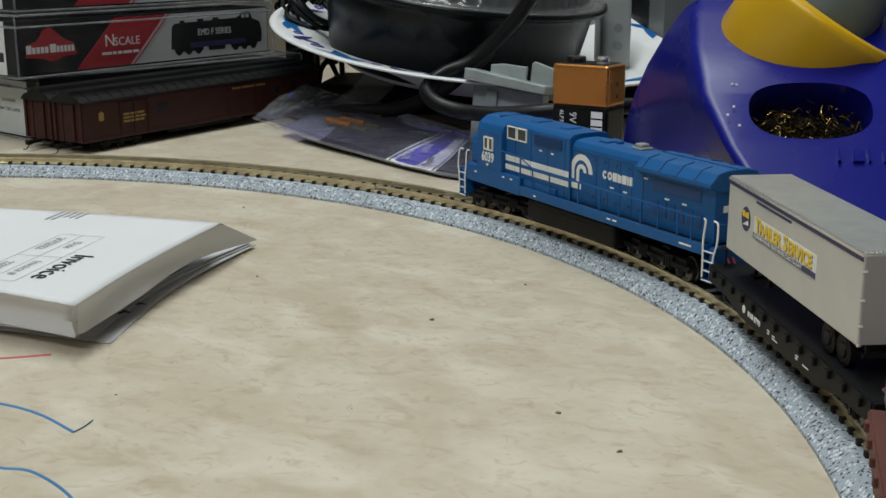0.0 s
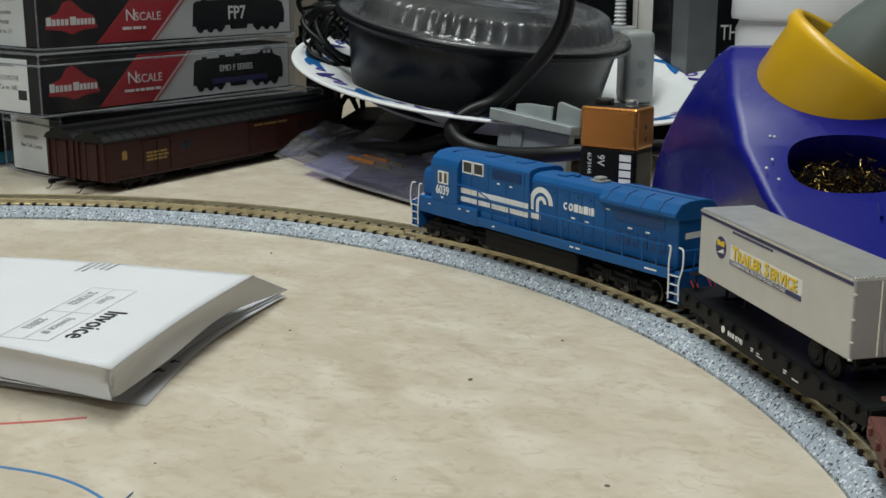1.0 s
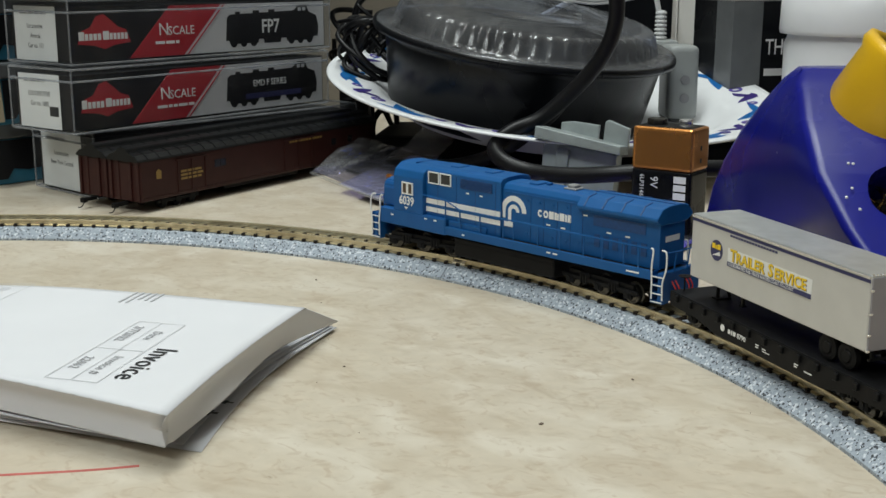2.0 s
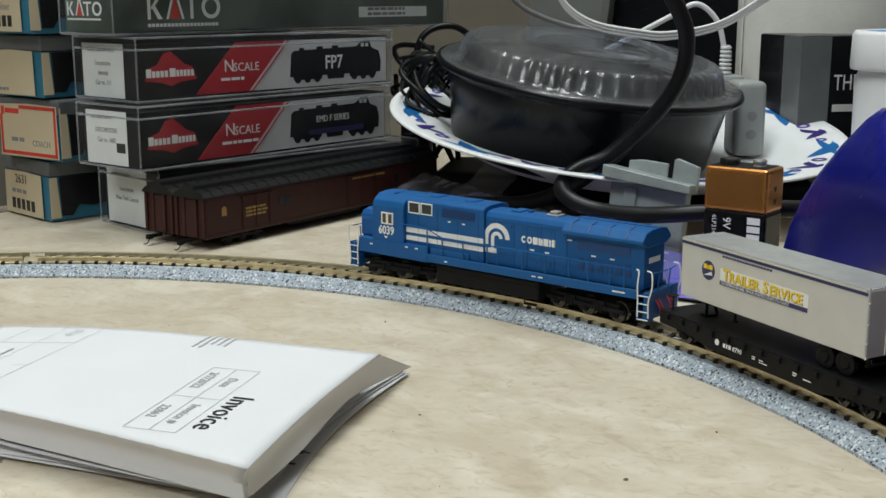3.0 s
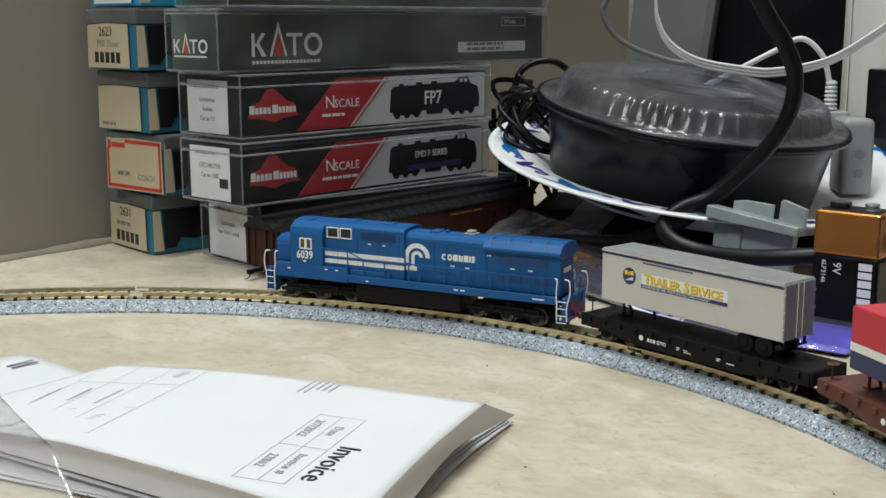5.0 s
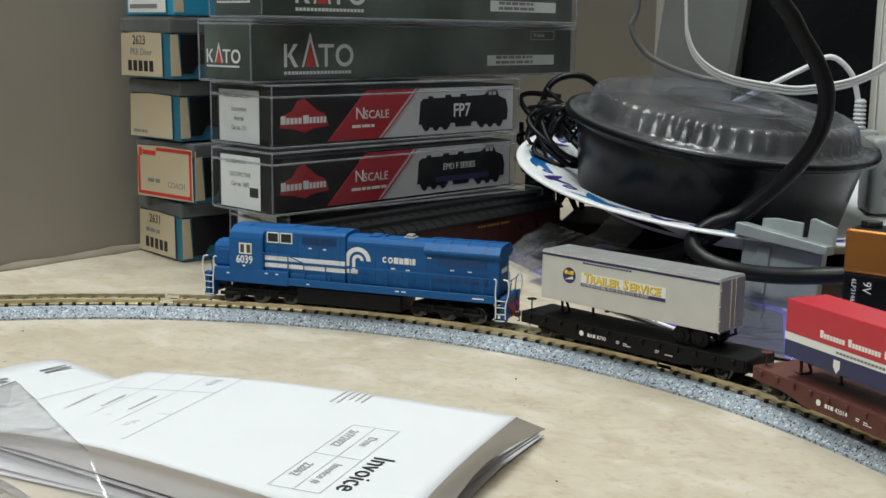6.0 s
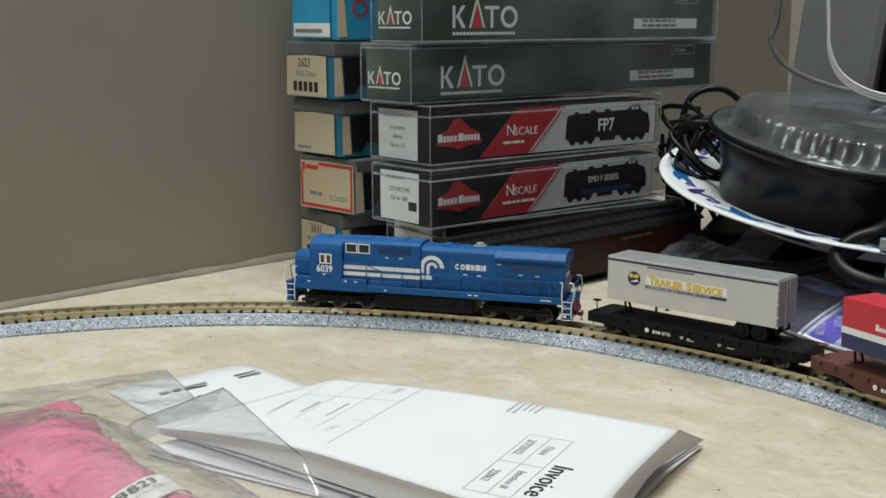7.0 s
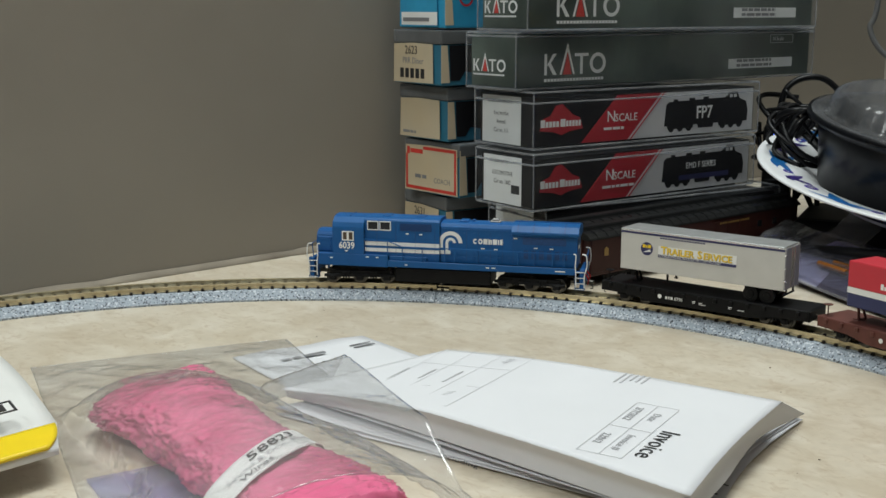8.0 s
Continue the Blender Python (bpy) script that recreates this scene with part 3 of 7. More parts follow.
def locomotive():
    t = thing("model_locomotive", "blue model diesel locomotive with white stripes", "model locomotive")
    # underframe, raised front deck, side sills and dark treads
    part("underframe", mbox(-61.5, 61.5, -6.4, 6.4, 8.4, 11.6, 0.25), BLACK, t)
    part("front_deck", mbox(26.2, 59.3, -9.5, 9.5, 8.8, 14.6, 0.3), BLUE, t)
    for s in (1, -1):
        part("side_sill", mbox(-59.4, 26.1, *sorted((s * 8.6, s * 9.5)), 9.2, 12.2, 0.2), BLUE, t)
        part("walkway_tread", mbox(-59.4, 26.1, *sorted((s * 6.3, s * 8.55)), 11.0, 11.7, 0.1), TIE, t, "dark walkway tread")
        part("battery_box", mbox(8, 25.6, *sorted((s * 6.3, s * 8.4)), 11.8, 14.2, 0.25), BLUE, t)
    fuel = part("fuel_tank", mbox(-21.5, 23, -8.4, 8.4, 2.0, 9.0, 1.0, seg=3), BLACK, t, "black fuel tank between the trucks")
    part("tank_seam", mbox(-21.3, 22.8, -8.55, 8.55, 6.6, 6.9), BLACK, fuel)
    truck(t, 41.0, 14, (-12.6, 0, 12.6), 8.2)
    truck(t, -40.0, 14, (-12.6, 0, 12.6), -8.2)
    # cab and nose
    cab = hull(t, "cab", mirrored([(9.4, 14.4), (9.4, 27.2), (8.6, 29.6), (5.6, 31.7), (2.0, 32.1)]), 37.3, 15.0, BLUE, 0.00025)
    part("cab_roof_seam", mbox(44.6, 44.9, -5.2, 5.2, 31.6, 32.2), BLUE_DARK, cab)
    nose = hull(t, "nose", mirrored([(6.6, 14.4), (6.6, 22.2), (5.6, 24.2), (2.0, 24.8)]), 52.4, 8.4, BLUE, 0.0006, 2)
    for s in (1, -1):
        part("nose_door", mbox(54, 59.5, *sorted((s * 6.5, s * 6.75)), 15.2, 21.4, 0.1), BLUE, nose)
        f = facing((0, s * 9.4 * MM, 0), (-s, 0, 0), (0, 0, 1))
        X = lambda x: -s * x * MM
        a, b = sorted((X(47.6), X(42.0)))
        mid = (a + b) / 2
        for u0, u1 in ((a, mid), (mid, b)):
            part("side_window_pane", prism([(u0 + 0.0004, 0.0213), (u1 - 0.0004, 0.0213), (u1 - 0.0004, 0.0249), (u0 + 0.0004, 0.0249)], 0.0002, f), SHADE_BROWN, cab, "brown shaded pane")
            part("side_window_frame", frame_bars(u0, u1, 0.0209, 0.0254, 0.0005, f), INK_WHITE, cab, "white window frame")
        word("6039", 0.0045, bold=0.00010, squeeze=0.84, m=facing((s * (49.2 if s > 0 else 41.2) * s * MM, s * 9.4 * MM, 0.0171), (-s, 0, 0), (0, 0, 1)), mat=INK_WHITE, parent=cab)
        part("number_shield", prism([(X(45.6) - 0.0009, 0.0163), (X(45.6) + 0.0009, 0.0163), (X(45.6), 0.0154)], 0.00012, f), INK_WHITE, cab)
    for y in (-3.9, 3.9):
        part("front_window_pane", mbox(52.2, 52.55, y - 2.4, y + 2.4, 26.0, 29.4), GLASS_DARK, cab)
    part("headlight_box", mbox(52.2, 53.1, -1.5, 1.5, 30.0, 31.8, 0.2), BLUE_DARK, cab)
    # raised hood behind the cab
    hood_a = hull(t, "equipment_hood", mirrored([(7.6, 11.8), (7.6, 30.7), (6.4, 31.7), (3.4, 32.1)]), 2.2, 35.1, BLUE)
    for s in (1, -1):
        f = facing((0, s * 7.6 * MM, 0), (-s, 0, 0), (0, 0, 1))
        X = lambda x: -s * x * MM
        for x0, x1 in ((36.0, 30.7), (30.2, 24.9)):
            a, b = sorted((X(x0), X(x1)))
            part("cab_rear_window_pane", prism([(a + 0.0004, 0.0265), (b - 0.0004, 0.0265), (b - 0.0004, 0.0300), (a + 0.0004, 0.0300)], 0.0002, f), GLASS_DARK, hood_a)
            part("cab_rear_window_frame", frame_bars(a, b, 0.0261, 0.0304, 0.0004, f), INK_WHITE, hood_a, "white window frame")
        a, b = sorted((X(20.6), X(6.0)))
        grille = part("intake_grille", prism([(a, 0.0262), (b, 0.0262), (b, 0.0296), (a, 0.0296)], 0.00015, f), BLUE_DARK, hood_a)
        for i in range(8):
            z = 0.0265 + i * 0.0004
            part("slat", prism([(a, z), (b, z), (b, z + 0.00016), (a, z + 0.00016)], 0.0003, f), BLUE_DARK, grille)
        for x in (22.6, 4.4, 31.5, 13.5):
            part("panel_seam", prism([(X(x) - 0.00008, 0.0125), (X(x) + 0.00008, 0.0125), (X(x) + 0.00008, 0.0300), (X(x) - 0.00008, 0.0300)], 0.00012, f), BLUE_DARK, hood_a)
        for x, z in ((17.9, 24.6), (11.6, 24.5)):
            a, b = sorted((X(x), X(x - 1.3)))
            bars([(a, z * MM, b, (z + 0.5) * MM)], f, INK_WHITE, hood_a, "stencil_mark")
    # long hood
    hood = hull(t, "long_hood", mirrored([(6.5, 11.8), (6.5, 28.6), (5.4, 30.2), (2.5, 30.8)]), -60, 62.2, BLUE)
    for s in (1, -1):
        f = facing((0, s * 6.5 * MM, 0), (-s, 0, 0), (0, 0, 1))
        for x in (-10.0, -15.5, -21.0, -26.4, -31.2):
            part("door_seam", prism([(-s * x * MM - 0.00008, 0.0125), (-s * x * MM + 0.00008, 0.0125), (-s * x * MM + 0.00008, 0.0272), (-s * x * MM - 0.00008, 0.0272)], 0.00012, f), BLUE_DARK, hood)
        for x in (-8.5, -13.6, -19.2, -24.8, -29.6):
            for z in (15.0, 26.0):
                part("door_latch", mbox(x - 0.45, x + 0.45, *sorted((s * 6.4, s * 6.8)), z - 0.25, z + 0.25), BLUE, hood)
        part("hood_ledge", mbox(-33, 2, *sorted((s * 6.4, s * 6.75)), 27.6, 27.9, 0.05), BLUE, hood)
    # flared radiator at the back
    rad = hull(t, "radiator", mirrored([(6.3, 25.6), (9.1, 27.0), (9.2, 28.0), (6.6, 30.6), (3.0, 31.3)]), -60.8, 30.2, BLUE, 0.00022)
    for x in (-33.5, -40.5, -47.5, -54.5):
        for s in (1, -1):
            part("radiator_rib", tube([(x * MM, s * 9.15 * MM, 0.0281), (x * MM, s * 6.6 * MM, 0.03065), (x * MM, s * 3 * MM, 0.03135)], 0.00028, 4, None, False), BLUE_DARK, rad)
    part("ridge_seam", mbox(-60.6, -30.8, -0.15, 0.15, 31.2, 31.5), BLUE_DARK, rad)
    for s in (1, -1):
        f = facing((0, s * 6.5 * MM, 0), (-s, 0, 0), (0, 0, 1))
        X = lambda x: -s * x * MM
        a, b = sorted((X(-35.5), X(-55.0)))
        part("radiator_intake", prism([(a, 0.0219), (b, 0.0219), (b, 0.0252), (a, 0.0252)], 0.0002, f), BLUE_DARK, hood, "dark radiator screen")
        for i in range(6):
            a, b = sorted((X(-36.0 - i * 3.5), X(-38.0 - i * 3.5)))
            part("hood_louvre", prism([(a, 0.0152), (b, 0.0152), (b, 0.0192), (a, 0.0192)], 0.0002, f), BLUE_DARK, hood)
        for x, z in ((-40.6, 20.1), (-47.6, 20.0), (-16.6, 18.9), (-22.6, 18.7), (-31.4, 24.3)):
            a, b = sorted((X(x), X(x - 1.7)))
            bars([(a, z * MM, b, (z + 0.5) * MM)], f, INK_WHITE, hood, "stencil_mark")
    # roof fittings
    bm = mbox(-24.8, -19.8, -2.2, 2.2, 30.7, 31.4, 0.2)
    mbox(-23.8, -20.8, -1.6, 1.6, 31.2, 32.4, 0.3, bm)
    part("exhaust_stack", bm, STACK, t, "dull silver exhaust stack on the roof")
    bm = mbox(-10, -6, -3, 3, 30.6, 31.3, 0.2)
    mbox(-13, -11.6, -1, 1, 30.6, 31.6, 0.2, bm)
    part("roof_hatch", bm, BLUE, t)
    for x in (12.0, 28.0):
        part("roof_hatch", mbox(x - 2.0, x + 2.0, -3.0, 3.0, 31.9, 32.5, 0.2), BLUE, t)
    # stripes, round emblem and name on both sides of the hood
    for s in (1, -1):
        X = lambda x: -s * x * MM
        r = lambda x0, z0, x1, z1: (min(X(x0), X(x1)), z0 * MM, max(X(x0), X(x1)), z1 * MM)
        f = facing((0, s * 7.6 * MM, 0), (-s, 0, 0), (0, 0, 1))
        bars([r(37.2, 18.8, 2.3, 20.6)], f, INK_WHITE, hood_a, "white_stripe")
        bars([r(37.2, 15.9, 2.3, 17.6)], f, INK_WHITE, hood_a, "white_stripe")
        f = facing((0, s * 6.5 * MM, 0), (-s, 0, 0), (0, 0, 1))
        bm = bmesh.new()
        for u0, v0, u1, v1 in (r(2.1, 18.8, 0.9, 21.3), r(2.1, 15.9, -2.6, 17.6), r(-0.3, 17.6, -1.6, 21.3)):
            prism([(u0, v0), (u1, v0), (u1, v1), (u0, v1)], 0.00015, f, 0, bm)
        cx, cz = X(-2.7), 21.3 * MM
        for r0, r1, d0, d1 in ((3.6, 5.4, 0, 180), (1.1, 2.4, 0, 180)):
            ring = [(cx + q * MM * math.cos(radians(d)) * s, cz + q * MM * math.sin(radians(d))) for q, ds in ((r1, range(d0, d1 + 1, 12)), (r0, range(d1, d0 - 1, -12))) for d in ds]
            prism(ring, 0.00015, f, 0, bm)
        part("round_emblem", bm, INK_WHITE, hood, "white arc emblem")
        x = -13.0
        for i, w in enumerate((1.9, 2.1, 1.9, 1.7, 1.9, 0.7, 1.3)):
            u0, v0, u1, v1 = r(x, 21.2, x - w, 23.7)
            if i < 2:  # an open and a closed ring, then plain blocks
                gap = 40 if i == 0 else 0
                c, hw, hh = (u0 + u1) / 2, (u1 - u0) / 2, (v1 - v0) / 2
                block = [(c + q * hw * math.cos(radians(d)), (v0 + v1) / 2 + q * hh * math.sin(radians(d))) for q, ds in ((1.0, range(gap, 361 - gap, 20)), (0.45, range(360 - gap, gap - 1, -20))) for d in ds]
            else:
                block = [(u0, v0), (u1, v0), (u1, v1 - 0.0004 * (i % 2)), (u0, v1)]
            part("name_block", prism(block, 0.00012, f), INK_WHITE, hood)
            x -= w + 0.35
        sill = facing((0, s * 9.5 * MM, 0), (-s, 0, 0), (0, 0, 1))
        for x0, z0, w in ((53.5, 12.2, 1.3), (36.3, 13.2, 1.3), (31.6, 13.2, 1.3), (18, 10.2, 1.2), (-19.4, 10.6, 1.6), (-22.0, 10.6, 1.8), (-50.5, 10.4, 4.6)):
            bars([r(x0, z0, x0 - w, z0 + 0.5)], sill, INK_WHITE, t, "stencil_mark")
        # side handrail on its posts
        y = s * 9.2
        rod(t, [(38.0, y, 21.9), (26.2, y, 21.4), (19.4, y, 18.9), (-57.8, y, 18.7)], 0.24, BLUE)
        for x, top in ((26.2, 21.4), (19.3, 18.9), (10, 18.9), (-0.5, 18.8), (-5.0, 18.8), (-15.4, 18.8), (-24.5, 18.8), (-33.9, 18.8), (-41.2, 18.8), (-49.2, 18.7), (-54.6, 18.7)):
            rod(t, [(x, y, 11.0), (x, y, top)], 0.26, BLUE, "handrail_post")
    f = facing((-60.05 * MM, 0, 0), (0, -1, 0), (0, 0, 1))
    bars([(-3.6 * MM, 0.0200, 3.6 * MM, 0.0218)], f, INK_WHITE, hood, "lettering_block")
    bars([(-3.2 * MM, 0.0258, 3.2 * MM, 0.0270)], f, INK_PALE, hood, "number_board")
    # ends: pilot, step wells, white grab irons
    for e in (1, -1):
        bm = mbox(min(61.4 * e, 63.4 * e), max(61.4 * e, 63.4 * e), -9.0, 9.0, 2.6, 11.8, 0.25)
        for s in (1, -1):
            y0, y1 = sorted((s * 6.2, s * 9.4))
            part("step_side", mbox(*sorted((59.35 * e, 59.65 * e)), y0, y1, 2.4, 12), BLUE, t)
            part("step_side", mbox(*sorted((63.45 * e, 63.75 * e)), y0, y1, 2.4, 12), BLUE, t)
            for z in (2.4, 5.0, 7.6, 10.2):
                step = part("step", mbox(*sorted((59.65 * e, 63.45 * e)), y0, y1, z, z + 0.5), BLUE, t)
                part("step_edge", mbox(*sorted((59.6 * e, 63.5 * e)), *sorted((s * 9.35, s * 9.62)), z + 0.25, z + 0.58), INK_WHITE, step, "white step edge")
        part("pilot", bm, BLUE, t)
        for s in (1, -1):
            for x, lean in ((59.8, -0.3), (63.6, 1.0)):
                rod(t, [(x * e, s * 9.5, 3.6), (x * e, s * 9.6, 9.0), ((x + lean) * e, s * 9.4, 13.6), ((x + lean * 0.6) * e, s * 9.0, 18.2), ((x - 1.2) * e, s * 8.6, 18.8)], 0.27, INK_WHITE, "grab_iron", True, "white grab iron")
        rod(t, [(63.5 * e, -8, 18.0), (64.0 * e, -3.5, 17.8), (64.0 * e, 3.5, 17.8), (63.5 * e, 8, 18.0)], 0.22, BLUE, "end_rail")
        for y in (-3.5, 3.5):
            rod(t, [(63.3 * e, y, 11), (64.0 * e, y, 17.8)], 0.22, BLUE, "handrail_post")
        for y in (-4.4, -2.6, 2.6, 4.4):
            rod(t, [(63.4 * e, y, 8.8), (65.0 * e, y, 6.2), (64.4 * e, y * 0.8, 3.6)], 0.24, RED_WIRE if e < 0 else BLACK, "air_hose", True)
        coupler(t, 62.5 * e, 0 if e > 0 else 180)
    return t


def flatcar(mat, label, length, number, deck_mat):
    t = thing("model_flatcar", label, "model flatcar", group="flatcars of the train")
    h = length / 2
    bm = mbox(-h, h, -8.9, 8.9, 7.4, 8.8, 0.15)
    part("deck", bm, deck_mat, t)
    outline = [(-h, 8.5), (h, 8.5), (h, 4.6), (h - 14, 4.4), (h - 24, 2.6), (-h + 24, 2.6), (-h + 14, 4.4), (-h, 4.6)]
    for s in (1, -1):
        bm = prism([(x * MM, z * MM) for x, z in outline], 0.0007, facing((0, s * 9.15 * MM, 0), (1, 0, 0), (0, 0, 1)))
        sill = part("side_sill", bm, mat, t)
        n = 13
        for i in range(n):
            x = -h + 4 + i * (length - 8) / (n - 1)
            part("stake_pocket", mbox(x - 0.8, x + 0.8, *sorted((s * 9.0, s * 9.95)), 6.4, 8.3, 0.2), mat, t)
        for x0, z0, x1, z1 in ((-15.6, 5.0, -14.6, 6.2), (-14.2, 5.0, -13.6, 6.2), (-13.2, 5.0, -12.1, 6.2), (-3, 5.6, -1.6, 5.9), (-3, 5.0, -1.8, 5.3), (0, 5.3, 1.6, 5.6), (0, 4.7, 3.2, 4.95), (13.4, 5.6, 15.0, 5.9), (13.4, 5.0, 14.6, 5.3), (17.4, 4.9, 20.4, 5.2)):
            bars([(x0 * MM, z0 * MM, x1 * MM, z1 * MM)], facing((0, s * 9.86 * MM, 0), (-s, 0, 0), (0, 0, 1)), INK_WHITE, t, "stencil_mark", 0.00006)
        word(number, 0.0020, facing((s * (11.4 if s > 0 else 5.5) * MM, s * 9.86 * MM, 0.0049), (-s, 0, 0), (0, 0, 1)), INK_WHITE, t)
        disc = [(0.95 * MM * math.cos(radians(d)) - 18.3 * MM, 5.8 * MM + 0.95 * MM * math.sin(radians(d))) for d in range(0, 360, 30)]
        part("round_emblem", prism(disc, 0.00012, facing((0, s * 9.86 * MM, 0), (-s, 0, 0), (0, 0, 1))), INK_WHITE, t)
    bm = mbox(-h + 1, h - 1, -2.5, 2.5, 3.0, 7.5, 0.2)
    for x in (-h * 0.5, -h * 0.2, h * 0.2, h * 0.5):
        mbox(x - 0.6, x + 0.6, -8.6, 8.6, 5.6, 7.5, 0, bm)
    part("underframe", bm, BLACK, t)
    for e in (1, -1):
        part("end_sill", mbox(*sorted((h * e, (h + 0.8) * e)), -8.9, 8.9, 4.4, 8.7, 0.2), mat, t)
        truck(t, (h - 14) * e, 5.5, (-4.9, 4.9), 8.2 * e * 0.8, radius=2.6, half=6.2)
        coupler(t, (h + 0.2) * e, 0 if e > 0 else 180)
    rod(t, [(h - 1.5, 5.5, 8.7), (h - 1.5, 5.5, 13.0)], 0.25, mat, "brake_staff")
    part("brake_wheel", lathe([(0.0004, 0), (0.0017, 0.0001), (0.0019, 0.0004), (0.0004, 0.0005)], 14, m=pose((h - 1.5) * MM, 5.5 * MM, 12.9 * MM)), mat, t)
    bm = mbox(h - 14, h - 11, -2.4, 2.4, 8.7, 9.3, 0.2)
    tube([((h - 13.6) * MM, 0.002, 0.0094), ((h - 12) * MM, 0.0008, 0.0154)], 0.0005, 6, bm, False)
    tube([((h - 13.6) * MM, -0.002, 0.0094), ((h - 12) * MM, -0.0008, 0.0154)], 0.0005, 6, bm, False)
    part("trailer_hitch", bm, mat, t)
    return t


def trailer(kind):
    silver = kind == "silver"
    t = thing("model_trailer", "silver model trailer with yellow lettering on black flatcar" if silver else "red, white and navy model trailer on brown flatcar", "model trailer", group="trailers on the train")
    L, z0, z1, w = 37.4, 15.3, 33.2, 7.7
    if silver:
        part("body", mbox(-L, L, -w, w, z0, z1, 0.35, seg=2), SILVER, t)
        part("roof", mbox(-L + 0.1, L - 0.1, -w + 0.05, w - 0.05, z1 - 0.25, z1 + 0.2, 0.2), SILVER_ROOF, t, "brushed silver roof")
        for y0, y1 in ((-w + 0.2, -0.06), (0.06, w - 0.2)):
            part("rear_door", mbox(-L - 0.35, -L + 0.2, y0, y1, z0 + 0.2, z1 - 0.4, 0.15), GREY_END, t, "grey rear door")
        for s in (1, -1):
            f = facing((0, s * w * MM, 0), (-s, 0, 0), (0, 0, 1))
            X = lambda x: -s * x * MM
            r = lambda x0, za, x1, zb: (min(X(x0), X(x1)), za * MM, max(X(x0), X(x1)), zb * MM)
            bars([r(L - 0.2, 31.5, -L + 0.2, 32.3)], f, NAVY, t, "navy_top_band")
            bars([r(L - 0.2, 32.5, -L + 0.2, 33.1)], f, CHROME, t, "top_rail", 0.0003)
            bars([r(18.5 - i * 1.25, 30.5, 17.6 - i * 1.25, 31.1) for i in range(17)], f, NAVY, t, "small_lettering_blocks")
            part("sign_panel", prism([(r(19.1, 0, -16.8, 0)[0], 22.4 * MM), (r(19.1, 0, -16.8, 0)[2], 22.4 * MM), (r(19.1, 0, -16.8, 0)[2], 27.3 * MM), (r(19.1, 0, -16.8, 0)[0], 27.3 * MM)], 0.0001, f), WHITE_TRAILER, t, "white sign panel")
            start = facing((s * (17.4 if s > 0 else 15.4) * MM, s * (w + 0.1) * MM, 24.15 * MM), (-s, 0, 0), (0, 0, 1))
            for x, cap, rest, gap in ((-0.0004, "T", "RAILER", 0.0027), (0.0166, "S", "ERVICE", 0.0027)):
                for text, size, dx in ((cap, 0.0046, 0.0), (rest, 0.0039, gap)):
                    at = start @ Matrix.Translation((x + dx, 0, 0))
                    word(text, size, at @ Matrix.Translation((0.00010, -0.00012, 0)), NAVY, t, depth=0.00006, squeeze=1.05, bold=0.00012)
                    word(text, size, at @ Matrix.Translation((0, 0, 0.00008)), YELLOW_INK, t, depth=0.0001, squeeze=1.05, bold=0.00010)
            bars([r(19.1, 22.4, -16.8, 23.6)], facing((0, s * (w + 0.1) * MM, 0), (-s, 0, 0), (0, 0, 1)), NAVY, t, "navy_strip")
            word("COORDINATED RAIL-TRUCK ROUTES COAST-TO-COAST", 0.00128, facing((s * (18.6 if s > 0 else 16.3) * MM, s * (w + 0.22) * MM, 22.62 * MM), (-s, 0, 0), (0, 0, 1)), WHITE_TRAILER, t, depth=0.00006, squeeze=0.86)
            cx, cz = X(24.6), 25.4 * MM
            part("round_emblem", prism([(cx + 2.9 * MM * math.cos(radians(d)), cz + 2.9 * MM * math.sin(radians(d))) for d in range(0, 360, 15)], 0.00012, f), NAVY, t, "round navy emblem with yellow blocks")
            bars([(cx - 2.0 * MM, cz + 0.4 * MM, cx - 0.6 * MM, cz + 1.8 * MM), (cx - 0.3 * MM, cz + 0.4 * MM, cx + 0.3 * MM, cz + 1.5 * MM), (cx + 0.6 * MM, cz + 0.4 * MM, cx + 2.0 * MM, cz + 1.8 * MM)], facing((0, s * (w + 0.12) * MM, 0), (-s, 0, 0), (0, 0, 1)), YELLOW_INK, t, "emblem_blocks")
            part("emblem_wedge", prism([(cx - 1.9 * MM, cz - 1.6 * MM), (cx + 2.0 * MM, cz - 1.2 * MM), (cx + 1.6 * MM, cz - 0.1 * MM)], 0.0001, facing((0, s * (w + 0.12) * MM, 0), (-s, 0, 0), (0, 0, 1))), WHITE_TRAILER, t)
        for y in (-1.4, 1.4):
            rod(t, [(-L - 0.5, y, z0 + 0.6), (-L - 0.5, y, z1 - 0.6)], 0.22, CHROME, "lock_rod")
        bm = bmesh.new()
        for i in range(16):
            mbox(-L - 0.1, -L + 0.3, -w + 0.4 + i * 0.95, -w + 0.8 + i * 0.95, z1 - 0.1, z1 + 0.35, 0, bm)
        for z in (15.2, 19, 24, 29.5):
            for s in (1, -1):
                mbox(-L - 0.6, -L + 0.1, *sorted((s * (w - 0.7), s * (w + 0.12))), z, z + 0.7, 0.1, bm)
        part("rivets_and_hinges", bm, CHROME, t)
    else:
        part("lower_body", mbox(-L, L, -w, w, z0, 20.6, 0.3), NAVY_TRAILER, t, "navy lower panel")
        part("middle_band", mbox(-L, L, -w, w, 20.6, 22.9, 0.02), WHITE_TRAILER, t, "white band")
        part("upper_body", mbox(-L, L, -w, w, 22.9, z1, 0.5, seg=2), RED_TRAILER, t, "red upper panel")
